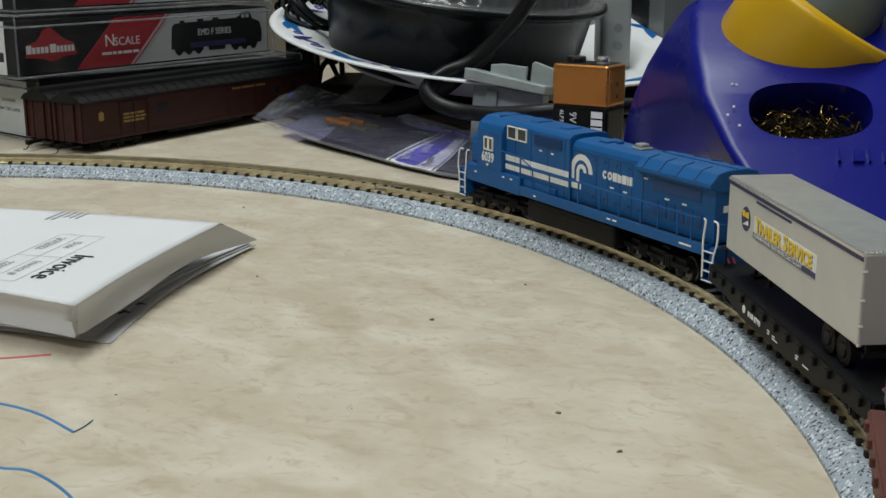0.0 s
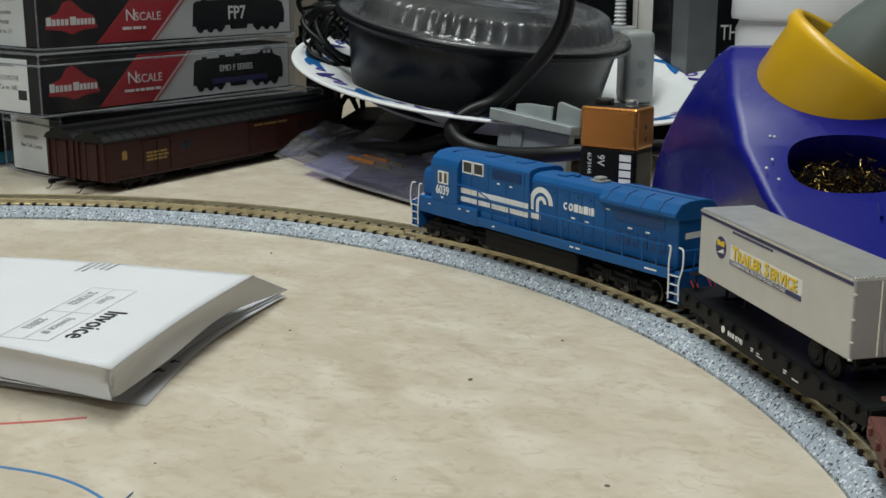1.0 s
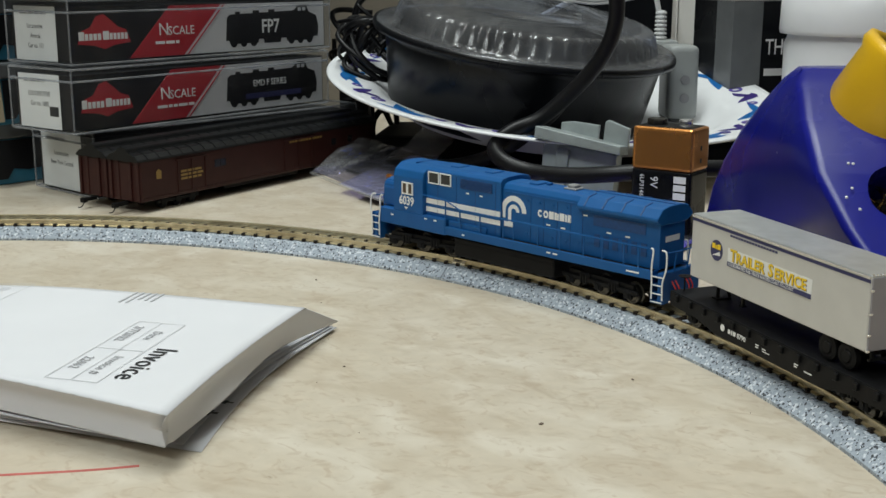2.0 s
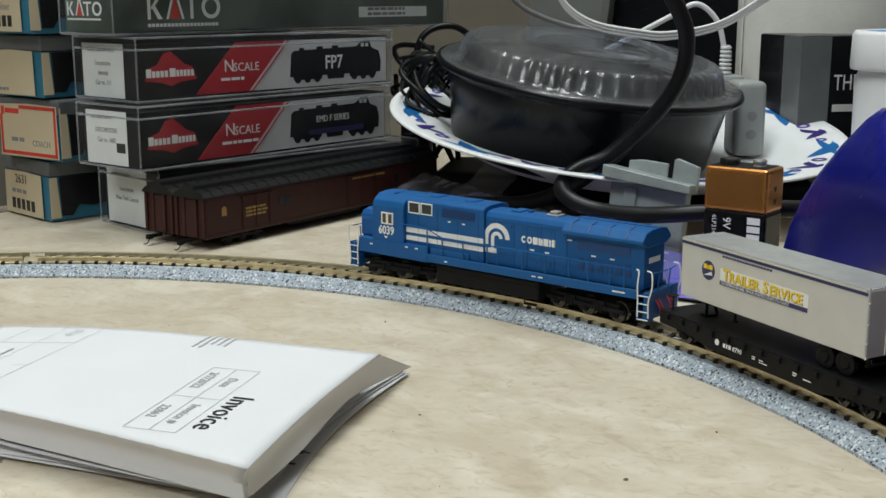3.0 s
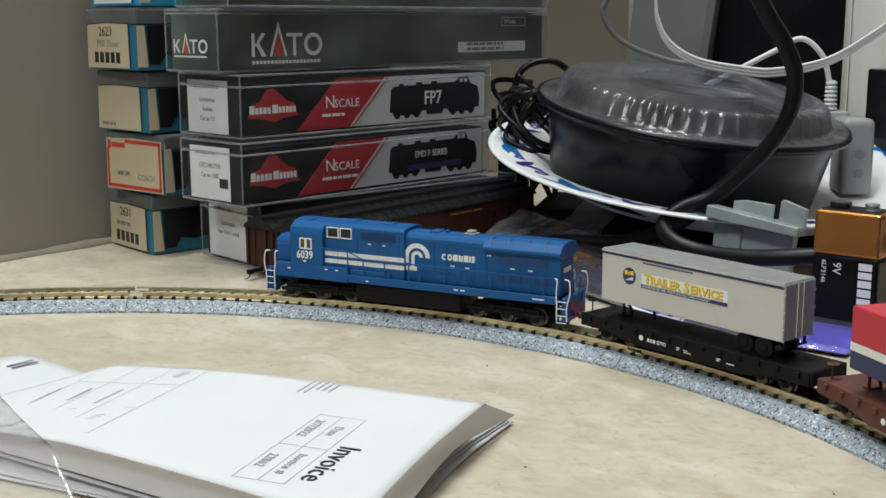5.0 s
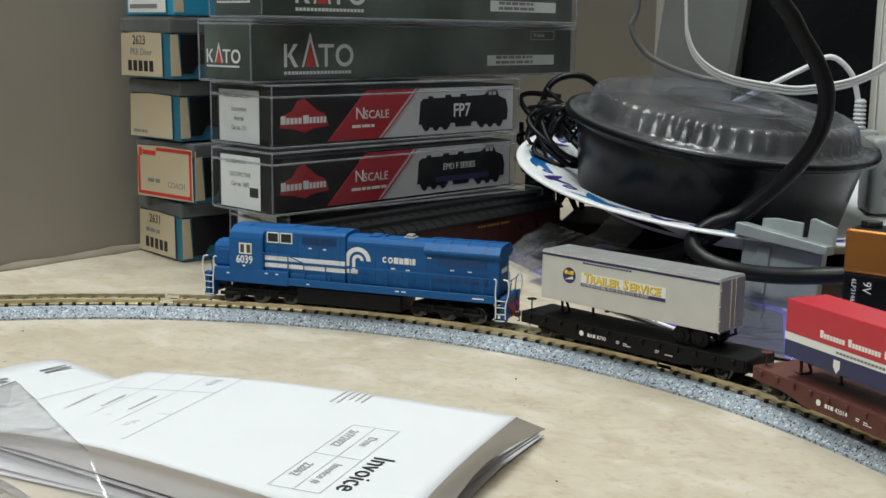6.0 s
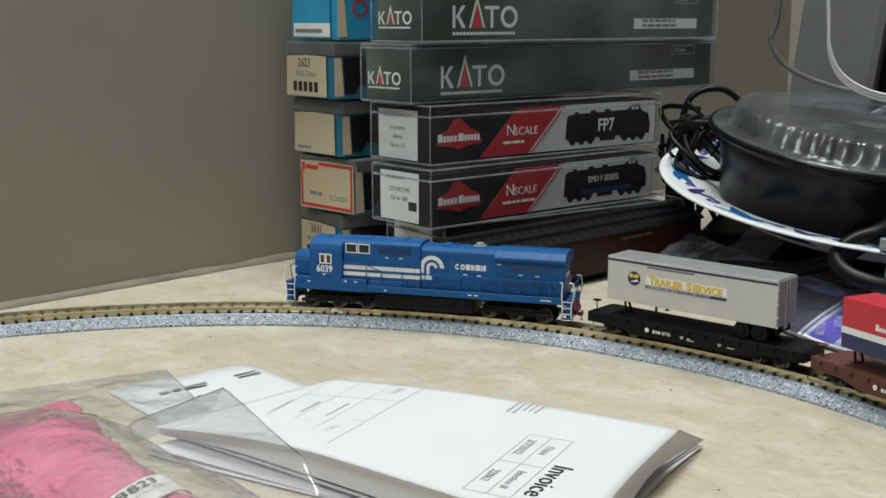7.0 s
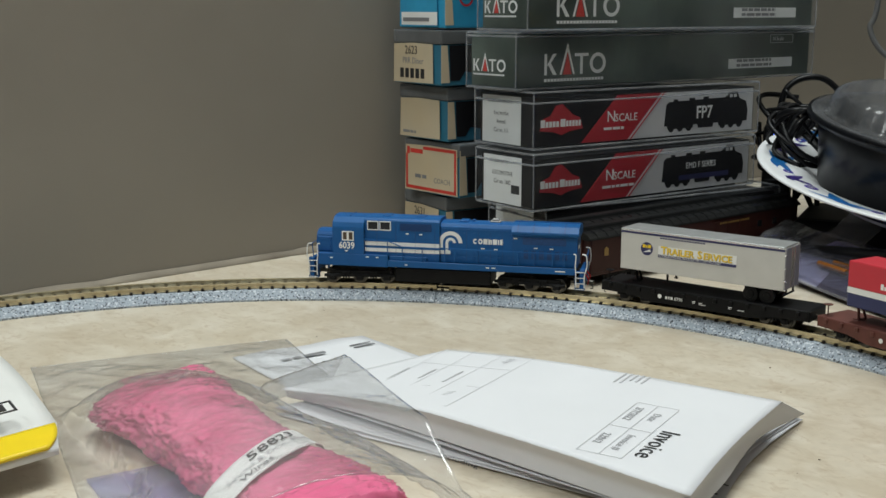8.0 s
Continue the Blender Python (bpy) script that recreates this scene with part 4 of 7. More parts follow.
        for s in (1, -1):
            f = facing((0, s * w * MM, 0), (-s, 0, 0), (0, 0, 1))
            X = lambda x: -s * x * MM
            rects, x = [], 22.0
            for n in (8, 10, 7):
                for i in range(n):
                    wd = 0.95 if i else 1.3
                    rects.append((min(X(x), X(x - wd)), 24.6 * MM, max(X(x), X(x - wd)), (26.0 if i else 26.8) * MM))
                    x -= wd + 0.3
                x -= 1.2
            bars(rects, f, INK_WHITE, t, "lettering_block")
            bars([(min(X(15 - i * 1.4), X(14 - i * 1.4)), 21.4 * MM, max(X(15 - i * 1.4), X(14 - i * 1.4)), 22.1 * MM) for i in range(14)], f, INK_GREY, t, "small_lettering_blocks")
            cx, cz = X(14.5), 17.6 * MM
            part("shield_emblem", prism([(cx + a * MM, cz + b * MM) for a, b in ((-1.3, 1.9), (1.3, 1.9), (1.3, -0.4), (0, -2.1), (-1.3, -0.4))], 0.00012, f), WHITE_TRAILER, t, "white shield emblem")
    for x in (-L + 7.2, -L + 14.4):
        for s in (1, -1):
            bm = bmesh.new()
            lathe([(0, -0.0008), (0.0014, -0.0008), (0.0016, -0.0004), (0.0024, -0.0006), (0.0033, -0.0004), (0.0033, 0.001), (0.0026, 0.0012), (0, 0.0012)], 20, bm, pose(x * MM, s * 6.4 * MM, 12.1 * MM, 90 * s))
            part("wheel", bm, BLACK, t, "black rubber wheel")
        part("axle", tube([(x * MM, -0.006, 0.0121), (x * MM, 0.006, 0.0121)], 0.0006, 6, curved=False), BLACK, t)
    bm = mbox(-L + 3, -L + 18, -4.5, 4.5, 13.2, 15.4, 0.2)
    mbox(-L + 0.5, -L + 1.3, -6, 6, 12.6, 13.3, 0.1, bm)
    mbox(-L + 0.6, -L + 1.2, -5.5, -4.7, 13.0, 15.4, 0, bm)
    mbox(-L + 0.6, -L + 1.2, 4.7, 5.5, 13.0, 15.4, 0, bm)
    part("chassis", bm, BLACK if silver else NAVY_TRAILER, t)
    bm = bmesh.new()
    for y in (-4.2, 4.2):
        mbox(15.6, 16.4, y - 0.4, y + 0.4, 11.6, 15.4, 0.1, bm)
        mbox(15.2, 16.8, y - 0.7, y + 0.7, 11.3, 11.7, 0.1, bm)
    part("landing_gear", bm, BLACK, t)
    return t


loco = locomotive()
loco.scale = (1.025, 1.0, 1.0)
car_black = flatcar(BLACK, "black model flatcar carrying a silver trailer on the curved track", 94, "8790", BLACK)
car_brown = flatcar(MAROON_CAR, "oxide-brown model flatcar carrying a red trailer on the curved track", 98, "42014", MAROON_CAR)
van_silver, van_red = trailer("silver"), trailer("red")

# ---- boxes stacked in the corner ----
LONG = lambda x, z, lift=0.0: facing((x, -lift, z), (1, 0, 0), (0, 0, 1))  # the long side of a box, seen from the track
SHORT = lambda y, z, lift=0.0: facing((-lift, y, z), (0, -1, 0), (0, 0, 1))  # the short end of a box


def case_shell(t, L, W, H, split):
    """A clear plastic case: thin walls, a lid line and rounded rims."""
    part("clear_cover", box(0, L, 0, W, 0.0004, H, 0.0016), CASE, t, "clear plastic cover").visible_shadow = False
    bm = bmesh.new()
    for z in (split, H - 0.0006, 0.0006):
        tube([(0.001, -0.0002, z), (L - 0.001, -0.0002, z), (L + 0.0002, 0.001, z), (L + 0.0002, W - 0.001, z), (L - 0.001, W + 0.0002, z), (0.001, W + 0.0002, z), (-0.0002, W - 0.001, z), (-0.0002, 0.001, z), (0.001, -0.0002, z)], 0.00055, 6, bm, False)
    for x, y in ((0, 0), (L, 0), (0, W)):
        tube([(x, y, 0.0006), (x, y, H - 0.0006)], 0.00045, 6, bm, False)
    rim = part("case_rim", bm, CASE_RIM, t, "worn clear plastic rims")
    rim.visible_shadow = False


CASE_RIM = clear_film("case_rim_plastic", (0.62, 0.64, 0.67), 0.16, 0.15)


def red_case(x, y, z, angle, W, H, name_word, seed, printed=True):
    L = 0.172
    t = thing("locomotive_box", "clear case with black, red and grey printed card" if printed else "clear case with a white label standing on the worktop", "model box", pose(x, y, z, 0, 0, angle), "boxed locomotives")
    i = 0.0022
    card = part("printed_sleeve", box(i, L - i, i, W - i, 0.0016, H - 0.0034), CARD_BLACK, t)
    lo, hi = 0.0018, H - 0.0042
    h = hi - lo
    d = 0.00012
    if printed:
        f = LONG(0, lo, -i)
        part("grey_panel", prism([(L - i - 0.0005, 0), (L - i - 0.0005, h), (0.092, h), (0.067, 0)], d, f), CARD_GREY, card)
        part("red_band", prism([(0.0348, 0), (0.0682, 0), (0.0930, h), (0.0602, h)], d * 2, f), CARD_RED, card, "red slanted band")
        part("thin_line", prism([(0.0700, 0), (0.0708, 0), (0.0958, h), (0.0950, h)], d * 3, f), CARD_RED, card)
        word("N", 0.0085, f @ Matrix.Translation((0.0525, h * 0.42, d * 2)), LABEL_WHITE, card)
        word("SCALE", 0.0060, f @ Matrix.Translation((0.0584, h * 0.42, d * 2)), LABEL_WHITE, card)
        text_block(1, 0.024, f @ Matrix.Translation((0.0505, h * 0.30, d * 2)), LABEL_WHITE, card, 0.0014, seed=seed)
        # mountain emblem
        e = f @ Matrix.Translation((0.0058, h * 0.20, 0)) @ Matrix.Diagonal((1.2, 1.0, 1.0, 1))
        part("mountain_emblem", prism([(0, 0.003), (0.002, 0.009), (0.006, 0.0105), (0.009, 0.0155), (0.0125, 0.0165), (0.016, 0.0135), (0.019, 0.0105), (0.023, 0.009), (0.025, 0.003), (0.017, 0.002), (0.0125, 0.0002), (0.008, 0.002)], d, e), CARD_RED, card, "red mountain emblem")
        bars([(0.0006, 0.0046, 0.0030, 0.0086)] + [(0.0034 + k * 0.0020, 0.0046, 0.0049 + k * 0.0020, 0.0076) for k in range(4)] + [(0.0118, 0.0046, 0.0146, 0.0086)] + [(0.0150 + k * 0.0018, 0.0046, 0.0163 + k * 0.0018, 0.0076) for k in range(5)], e @ Matrix.Translation((0, 0, d)), LABEL_WHITE, card, "lettering_block")
        # engine silhouette
        s = f @ Matrix.Translation((0.0950, h * 0.10, d))
        k = (L - 0.0065 - 0.0950) / 0.062
        body = [(0.001, 0.003), (0.002, 0.015), (0.004, 0.0165), (0.007, 0.0165), (0.007, 0.0178), (0.010, 0.0178), (0.010, 0.0167), (0.018, 0.0168), (0.018, 0.0182), (0.022, 0.0182), (0.022, 0.0170), (0.028, 0.0170), (0.028, 0.0184), (0.032, 0.0184), (0.032, 0.0172), (0.044, 0.0174), (0.046, 0.0186), (0.048, 0.0205), (0.053, 0.0205), (0.055, 0.0165), (0.060, 0.0145), (0.0615, 0.009), (0.061, 0.003), (0.058, 0.003), (0.0575, 0.0012), (0.040, 0.0012), (0.0395, 0.003), (0.036, 0.003), (0.0355, 0.0008), (0.025, 0.0008), (0.0245, 0.003), (0.0215, 0.003), (0.021, 0.0012), (0.0035, 0.0012), (0.003, 0.003)]
        bm = prism([(a * k, b) for a, b in body], d, s)
        for x0 in (0.003, 0.040):
            for j in range(3):
                lathe([(0, 0), (0.0024, 0), (0.0024, d), (0, d)], 14, bm, s @ Matrix.Translation(((x0 + 0.0028 + j * 0.0062) * k, 0.0018, 0)))
        part("engine_silhouette", bm, CARD_BLACK, card, "black engine silhouette")
        bars([(0.0475 * k, 0.0172, 0.0495 * k, 0.0190), (0.0505 * k, 0.0172, 0.0525 * k, 0.0190)], s @ Matrix.Translation((0, 0, d)), CARD_GREY, card, "cab_windows")
        if seed == 2:
            bars([(0.013 * k, 0.0030, 0.050 * k, 0.0058)], s @ Matrix.Translation((0, 0, d)), NAVY, card, "navy_skirt")
        word(name_word, 0.0100 if seed == 1 else 0.0048, s @ Matrix.Translation((0.029 * k, 0.0064 if seed == 1 else 0.0094, d)), LABEL_WHITE, card, "CENTER", squeeze=0.9, bold=0.00015 if seed == 1 else 0.0)
    # end label
    lw = W * 0.66
    f = SHORT(W - 0.0045, lo - 0.0004, -i + 0.0003)
    lab = part("end_label", prism([(0, 0), (lw, 0), (lw, h + 0.001), (0, h + 0.001)], 0.00012, f, 0), LABEL_WHITE, t, "white printed end label")
    rows = {1: ("EMD FP7", "Locomotive", "Amtrak", "Car no. 111"), 2: ("F-FTA LOCOMOTIVE", "PENN CENTRAL", "Car no. 1682"), 3: ("EMD F7B", "Locomotive", "New York Central")}[seed]
    for j, s in enumerate(rows[1:] if seed != 2 else ("LOCOMOTIVE",) + rows[2:]):
        word(s, 0.0033, f @ Matrix.Translation((lw * 0.5, h * 0.62 - j * 0.0046, 0.00013)), INK_BLACK, lab, "CENTER", depth=0.00006, squeeze=0.8)
    text_block(1, lw * 0.7, f @ Matrix.Translation((lw * 0.15, h * 0.95, 0.00013)), INK_GREY, lab, 0.0015, seed=seed + 5)
    if seed == 2:
        bars([(lw * 0.74, 0.006, lw * 0.95, 0.0105)], f @ Matrix.Translation((0, 0, 0.00013)), INK_BLACK, lab, "logo_block")
    case_shell(t, L, W, H, H * 0.80)
    return t


red_case(-0.0150, 0.3560, 0.0, 52.0, 0.054, 0.0322, "", 3, printed=False)
red_case(-0.0180, 0.3415, 0.0324, 57.0, 0.0475, 0.0302, "EMD F SERIES", 2)
red_case(-0.0215, 0.3520, 0.0628, 55.5, 0.0505, 0.0304, "FP7", 1)


def green_case(x, y, z, angle, L, W, H):
    t = thing("passenger_set_box", "long clear case with dark green printed card", "model box", pose(x, y, z, 0, 0, angle), "boxed train sets")
    i = 0.002
    card = part("printed_sleeve", box(i, L - i, i, W - i, 0.0014, H - 0.0014), CARD_GREEN, t)
    d = 0.00012

    def logo(f, k):
        # four white block letters, the second a red triangle in a white outline
        bm = prism([(0, 0), (0.0016 * k, 0), (0.0016 * k, 0.010 * k), (0, 0.010 * k)], d, f)
        prism([(0.0016 * k, 0.0044 * k), (0.0055 * k, 0.010 * k), (0.0078 * k, 0.010 * k), (0.0030 * k, 0.0044 * k)], d, f, 0, bm)
        prism([(0.0020 * k, 0.0056 * k), (0.0056 * k, 0), (0.0080 * k, 0), (0.0036 * k, 0.0064 * k)], d, f, 0, bm)
        prism([(0.0100 * k, 0), (0.0150 * k, 0.0150 * k), (0.0158 * k, 0.0135 * k), (0.0112 * k, 0)], d, f, 0, bm)
        prism([(0.0200 * k, 0), (0.0150 * k, 0.0150 * k), (0.0143 * k, 0.0135 * k), (0.0188 * k, 0)], d, f, 0, bm)
        prism([(0.0215 * k, 0), (0.0232 * k, 0), (0.0232 * k, 0.0085 * k), (0.0215 * k, 0.0085 * k)], d, f @ Matrix.Translation((0.002 * k, 0, 0)), 0, bm)
        prism([(0.0198 * k, 0.0085 * k), (0.0290 * k, 0.0085 * k), (0.0290 * k, 0.010 * k), (0.0198 * k, 0.010 * k)], d, f, 0, bm)
        ring = [(0.0355 * k + q * k * 0.0055 * math.cos(radians(g)), 0.005 * k + q * k * 0.0051 * math.sin(radians(g))) for q, gs in ((1, range(0, 361, 20)), (0.66, range(360, -1, -20))) for g in gs]
        prism(ring, d, f, 0, bm)
        part("white_logo_blocks", bm, LABEL_WHITE, card)
        part("red_triangle", prism([(0.0122 * k, 0), (0.0178 * k, 0), (0.0150 * k, 0.0105 * k)], d * 1.5, f), INK_RED, card)
        bars([(j * 0.0021 * k, -0.0032 * k, (j * 0.0021 + 0.0016) * k, -0.0018 * k) for j in range(19)], f, LABEL_WHITE, card, "small_lettering_blocks")

    logo(LONG(0.0215, 0.0072, -i), 1.10)
    logo(SHORT(W - 0.0035, 0.0090, -i), 0.64)
    f = LONG(0, 0, -i)
    lab = part("white_strip", prism([(L * 0.68, 0.0062), (L * 0.925, 0.0062), (L * 0.925, 0.0120), (L * 0.68, 0.0120)], d, f), LABEL_WHITE, card)
    text_block(2, L * 0.20, f @ Matrix.Translation((L * 0.71, 0.0116, d)), INK_GREY, lab, 0.0016, 0.0012, seed=3)
    word("N Scale", 0.0034, f @ Matrix.Translation((L * 0.845, H - 0.0075, d)), LABEL_WHITE, card)
    bars([(L * 0.835, H - 0.0090, L * 0.925, H - 0.0087), (L * 0.835, H - 0.0042, L * 0.925, H - 0.0039), (L * 0.835, H - 0.0090, L * 0.8365, H - 0.0039), (L * 0.9235, H - 0.0090, L * 0.925, H - 0.0039)], f, CARD_GREY, card, "label_outline")
    case_shell(t, L, W, H, H * 0.92)


green_case(-0.0306, 0.3496, 0.0935, 58.3, 0.2500, 0.0400, 0.0298)
green_case(-0.0235, 0.3455, 0.1236, 57.6, 0.2350, 0.0400, 0.0298)


def old_box(x, y, z, angle, W, H, style, number):
    L = 0.165
    labels = {"cream": "old teal card box with a yellowed end label", "red": "old card box with a red-bordered cream end label", "sky": "sky-blue card box with a white end panel"}
    t = thing("old_model_box", labels[style], "model box", pose(x, y, z, 0, 0, angle), "old boxed cars")
    body = part("carton", box(0.0006, L, 0.0006, W, 0.0004, H - 0.008, 0.0008), CARD_TEAL if style != "sky" else CARD_SKY, t)
    lid = part("lid", box(0, L, 0, W + 0.0004, H - 0.008, H - 0.0003, 0.0012), CASE_GREY if style != "sky" else CARD_SKY, t, "dark clear plastic lid")
    d = 0.00025
    if style != "sky":
        part("dark_side_panel", prism([(0.0066, H * 0.10), (0.0125, H * 0.10), (0.0160, H * 0.26), (0.0240, H * 0.22), (0.060, H * 0.30), (L - 0.002, H * 0.34), (L - 0.002, H - 0.0085), (0.0058, H - 0.0085)], d, LONG(0, 0, -0.0003)), CARD_BLACK, t, "black printed side panel")
    f = SHORT(W - 0.001, 0.0010, 0.0003)
    lw, lh = (W - 0.002, H - 0.004) if style == "red" else (W * 0.84, H - 0.0085)
    edge = [(0, 0), (lw, 0.0004), (lw - 0.0004, lh - 0.0005), (lw * 0.5, lh), (0.0008, lh - 0.0008)]
    lab = part("end_label", prism(edge, d, f), LABEL_CREAM, t, "yellowed paper end label")
    part("label_wrap", prism([(0.0005, 0.001), (0.006, 0.001), (0.0045, lh - 0.001), (0.0005, lh - 0.001)], d, LONG(0, 0.001, -0.0003)), LABEL_CREAM, lab)
    g = f @ Matrix.Translation((0, 0, d))
    if style == "red":
        b = 0.0017
        bars([(0.001, 0.001, lw - 0.001, 0.001 + b), (lw * 0.36, lh - 0.001 - b, lw - 0.001, lh - 0.001), (0.001, 0.001, 0.001 + b, lh - 0.006), (lw - 0.001 - b, 0.001, lw - 0.001, lh - 0.001)], g, INK_RED, lab, "red_border")
        bars([(0.002, lh - 0.0060, 0.0045, lh - 0.0018), (0.0052, lh - 0.0052, 0.0165, lh - 0.0028)], g, INK_RED, lab, "logo_block")
        word("COACH", 0.0044, g @ Matrix.Translation((lw * 0.56, lh * 0.22, 0)), INK_GREY, lab, squeeze=0.9)
        text_block(1, lw * 0.3, g @ Matrix.Translation((lw * 0.2, lh * 0.36, 0)), INK_GREY, lab, 0.002, seed=9)
    elif style == "cream":
        word(number, 0.0066, g @ Matrix.Translation((lw * 0.30, lh * 0.72, 0)), INK_BLACK, lab)
        if number == "2623":
            word("PRR Diner", 0.0050, g @ Matrix.Translation((lw * 0.24, lh * 0.48, 0)), INK_GREY, lab)
        elif number:
            text_block(1, lw * 0.6, g @ Matrix.Translation((lw * 0.2, lh * 0.58, 0)), INK_GREY, lab, 0.002, seed=4)
        if number:
            bars([(lw * 0.18 + k * lw * 0.13, lh * 0.12, lw * 0.27 + k * lw * 0.13, lh * 0.36) for k in range(5)], g, INK_BLACK, lab, "brand_blocks")
        else:
            text_block(1, lw * 0.5, g @ Matrix.Translation((lw * 0.08, lh * 0.16, 0)), INK_GREY, lab, 0.0015, seed=8)
    else:
        bars([(0.002, 0.001, lw, 0.008)], g, LABEL_WHITE, lab, "white_panel")
        bars([(0.004, 0.003, lw * 0.8, 0.005)], g @ Matrix.Translation((0, 0, d)), INK_GREY, lab, "print_line")
    if style == "sky":
        lab.data.materials[0] = CARD_SKY
        part("round_emblem", lathe([(0.0035, 0), (0.0046, 0), (0.0046, 0.0002), (0.0035, 0.0002)], 20, m=LONG(0.014, H * 0.55, 0.0)), CARD_RED, t)
    return t


old_box(-0.0805, 0.3810, 0.0, 51.0, 0.0480, 0.0312, "cream", "2631")
old_box(-0.0700, 0.3745, 0.0314, 60.0, 0.0490, 0.0308, "red", "")
old_box(-0.0770, 0.3745, 0.0624, 56.5, 0.0465, 0.0308, "cream", "")
old_box(-0.0785, 0.3680, 0.0934, 54.0, 0.0490, 0.0305, "cream", "2623")
old_box(-0.0770, 0.3700, 0.1241, 54.0, 0.0460, 0.0300, "sky", "")


def passenger_car(x, y, angle):
    t = thing("model_passenger_car", "dark red model passenger car with black roof", "model passenger car", pose(x, y, 0, 0, 0, angle), "parked passenger cars")
    L, W = 0.172, 0.0195
    part("body", box(0, L, 0, W, 0.0050, 0.0235, 0.0006), TUSCAN, t)
    prof = [(-0.0007, 0.0232), (-0.0007, 0.0240), (0.0020, 0.0262), (0.0062, 0.0270), (0.0068, 0.0288), (W / 2, 0.0296), (W - 0.0068, 0.0288), (W - 0.0062, 0.0270), (W - 0.0020, 0.0262), (W + 0.0007, 0.0240), (W + 0.0007, 0.0232)]
    bm = prism(prof, L + 0.004, facing((-0.002, 0, 0), (0, 1, 0), (0, 0, 1)))
    bmesh.ops.bevel(bm, geom=bm.edges[:], offset=0.0003, segments=2, affect="EDGES")
    roof = part("roof", bm, CAR_ROOF, t, "black clerestory roof")
    bm = bmesh.new()
    for i in range(24):
        x = 0.004 + i * (L - 0.008) / 23
        tube([(x, -0.0006, 0.0244), (x, 0.0022, 0.0265), (x, 0.0060, 0.0273)], 0.00028, 5, bm, False)
    part("roof_seams", bm, CAR_ROOF, roof)
    for x0, x1 in ((0.022, 0.040), (0.096, 0.118)):
        bm = bmesh.new()
        for a, b in ((x0, x0 + 0.0004), (x1 - 0.0004, x1), ((x0 + x1) / 2 - 0.0002, (x0 + x1) / 2 + 0.0002)):
            box(a, b, -0.0004, 0.0002, 0.0060, 0.0215, 0, bm)
        box(x0 - 0.001, x1 + 0.001, -0.0008, 0.0002, 0.0212, 0.0218, 0, bm)
        part("baggage_door", bm, TUSCAN, t)
    part("side_sill", box(0, L, -0.0003, 0.0001, 0.0062, 0.0068), TUSCAN, t)
    for x in (0.046, 0.050, 0.134, 0.148):
        part("window_pane", box(x, x + 0.0036, -0.0002, 0.0001, 0.0150, 0.0185), GLASS_DARK, t)
    f = LONG(0, 0, 0.00012)
    bars([(0.100 + k * 0.0022, 0.0200, 0.1016 + k * 0.0022, 0.0211) for k in range(12)], f, GOLD_INK, t, "gold_lettering_block")
    text_block(3, 0.016, f @ Matrix.Translation((0.024, 0.0165, 0)), GOLD_INK, t, 0.0010, 0.0007, 5, "gold_print_line")
    part("end_emblem", prism([(0.009, 0.0145), (0.012, 0.0145), (0.012, 0.018), (0.0105, 0.019), (0.009, 0.018)], 0.00012, f), GOLD_INK, t)
    bm = bmesh.new()
    for y in (0.0015, 0.0065, 0.0140, 0.0190):
        box(-0.0009, 0.0004, y - 0.0008, y + 0.0008, 0.0052, 0.0232, 0.0003, bm)
    box(-0.0005, 0.0002, 0.0066, 0.0138, 0.0055, 0.0225, 0, bm)
    part("end_vestibule", bm, TUSCAN, t)
    for x in (0.024, L - 0.024):
        bm = bmesh.new()
        for y in (0.0022, W - 0.0036):
            box(x - 0.013, x + 0.013, y, y + 0.0014, 0.0026, 0.0042, 0.0003, bm)
            for a in (-0.009, 0, 0.009):
                box(x + a - 0.0018, x + a + 0.0018, y - 0.0003, y + 0.0016, 0.0016, 0.0046, 0.0004, bm)
                lathe([(0, 0), (0.0026, 0), (0.0026, 0.0012), (0, 0.0012)], 16, bm, pose(x + a, y + 0.0020, 0.0026, 90))
        part("truck", bm, BLACK, t)
    bm = box(-0.007, 0, W / 2 - 0.0008, W / 2 + 0.0008, 0.0034, 0.0050, 0.0002)
    box(-0.0085, -0.0060, W / 2 - 0.0014, W / 2 + 0.0012, 0.0030, 0.0052, 0.0004, bm)
    tube([(-0.007, W / 2, 0.0030), (-0.0088, W / 2, 0.0012), (-0.0100, W / 2 + 0.0010, 0.0010)], 0.00025, 5, bm)
    part("coupler", bm, BLACK, t)
    part("underbody_tanks", box(0.055, 0.110, 0.003, W - 0.003, 0.0026, 0.0052, 0.0006), BLACK, t)


passenger_car(0.0172, 0.3245, 60.0)
passenger_car(-0.0010, 0.3355, 59.6)

# ---- plate, bowl and what lies round them ----
TILT_M = Vector((0.079, -0.129, 1)).normalized().to_track_quat("Z", "Y").to_matrix().to_4x4()
BOWL_M = Vector((0.135, -0.115, 1)).normalized().to_track_quat("Z", "Y").to_matrix().to_4x4()


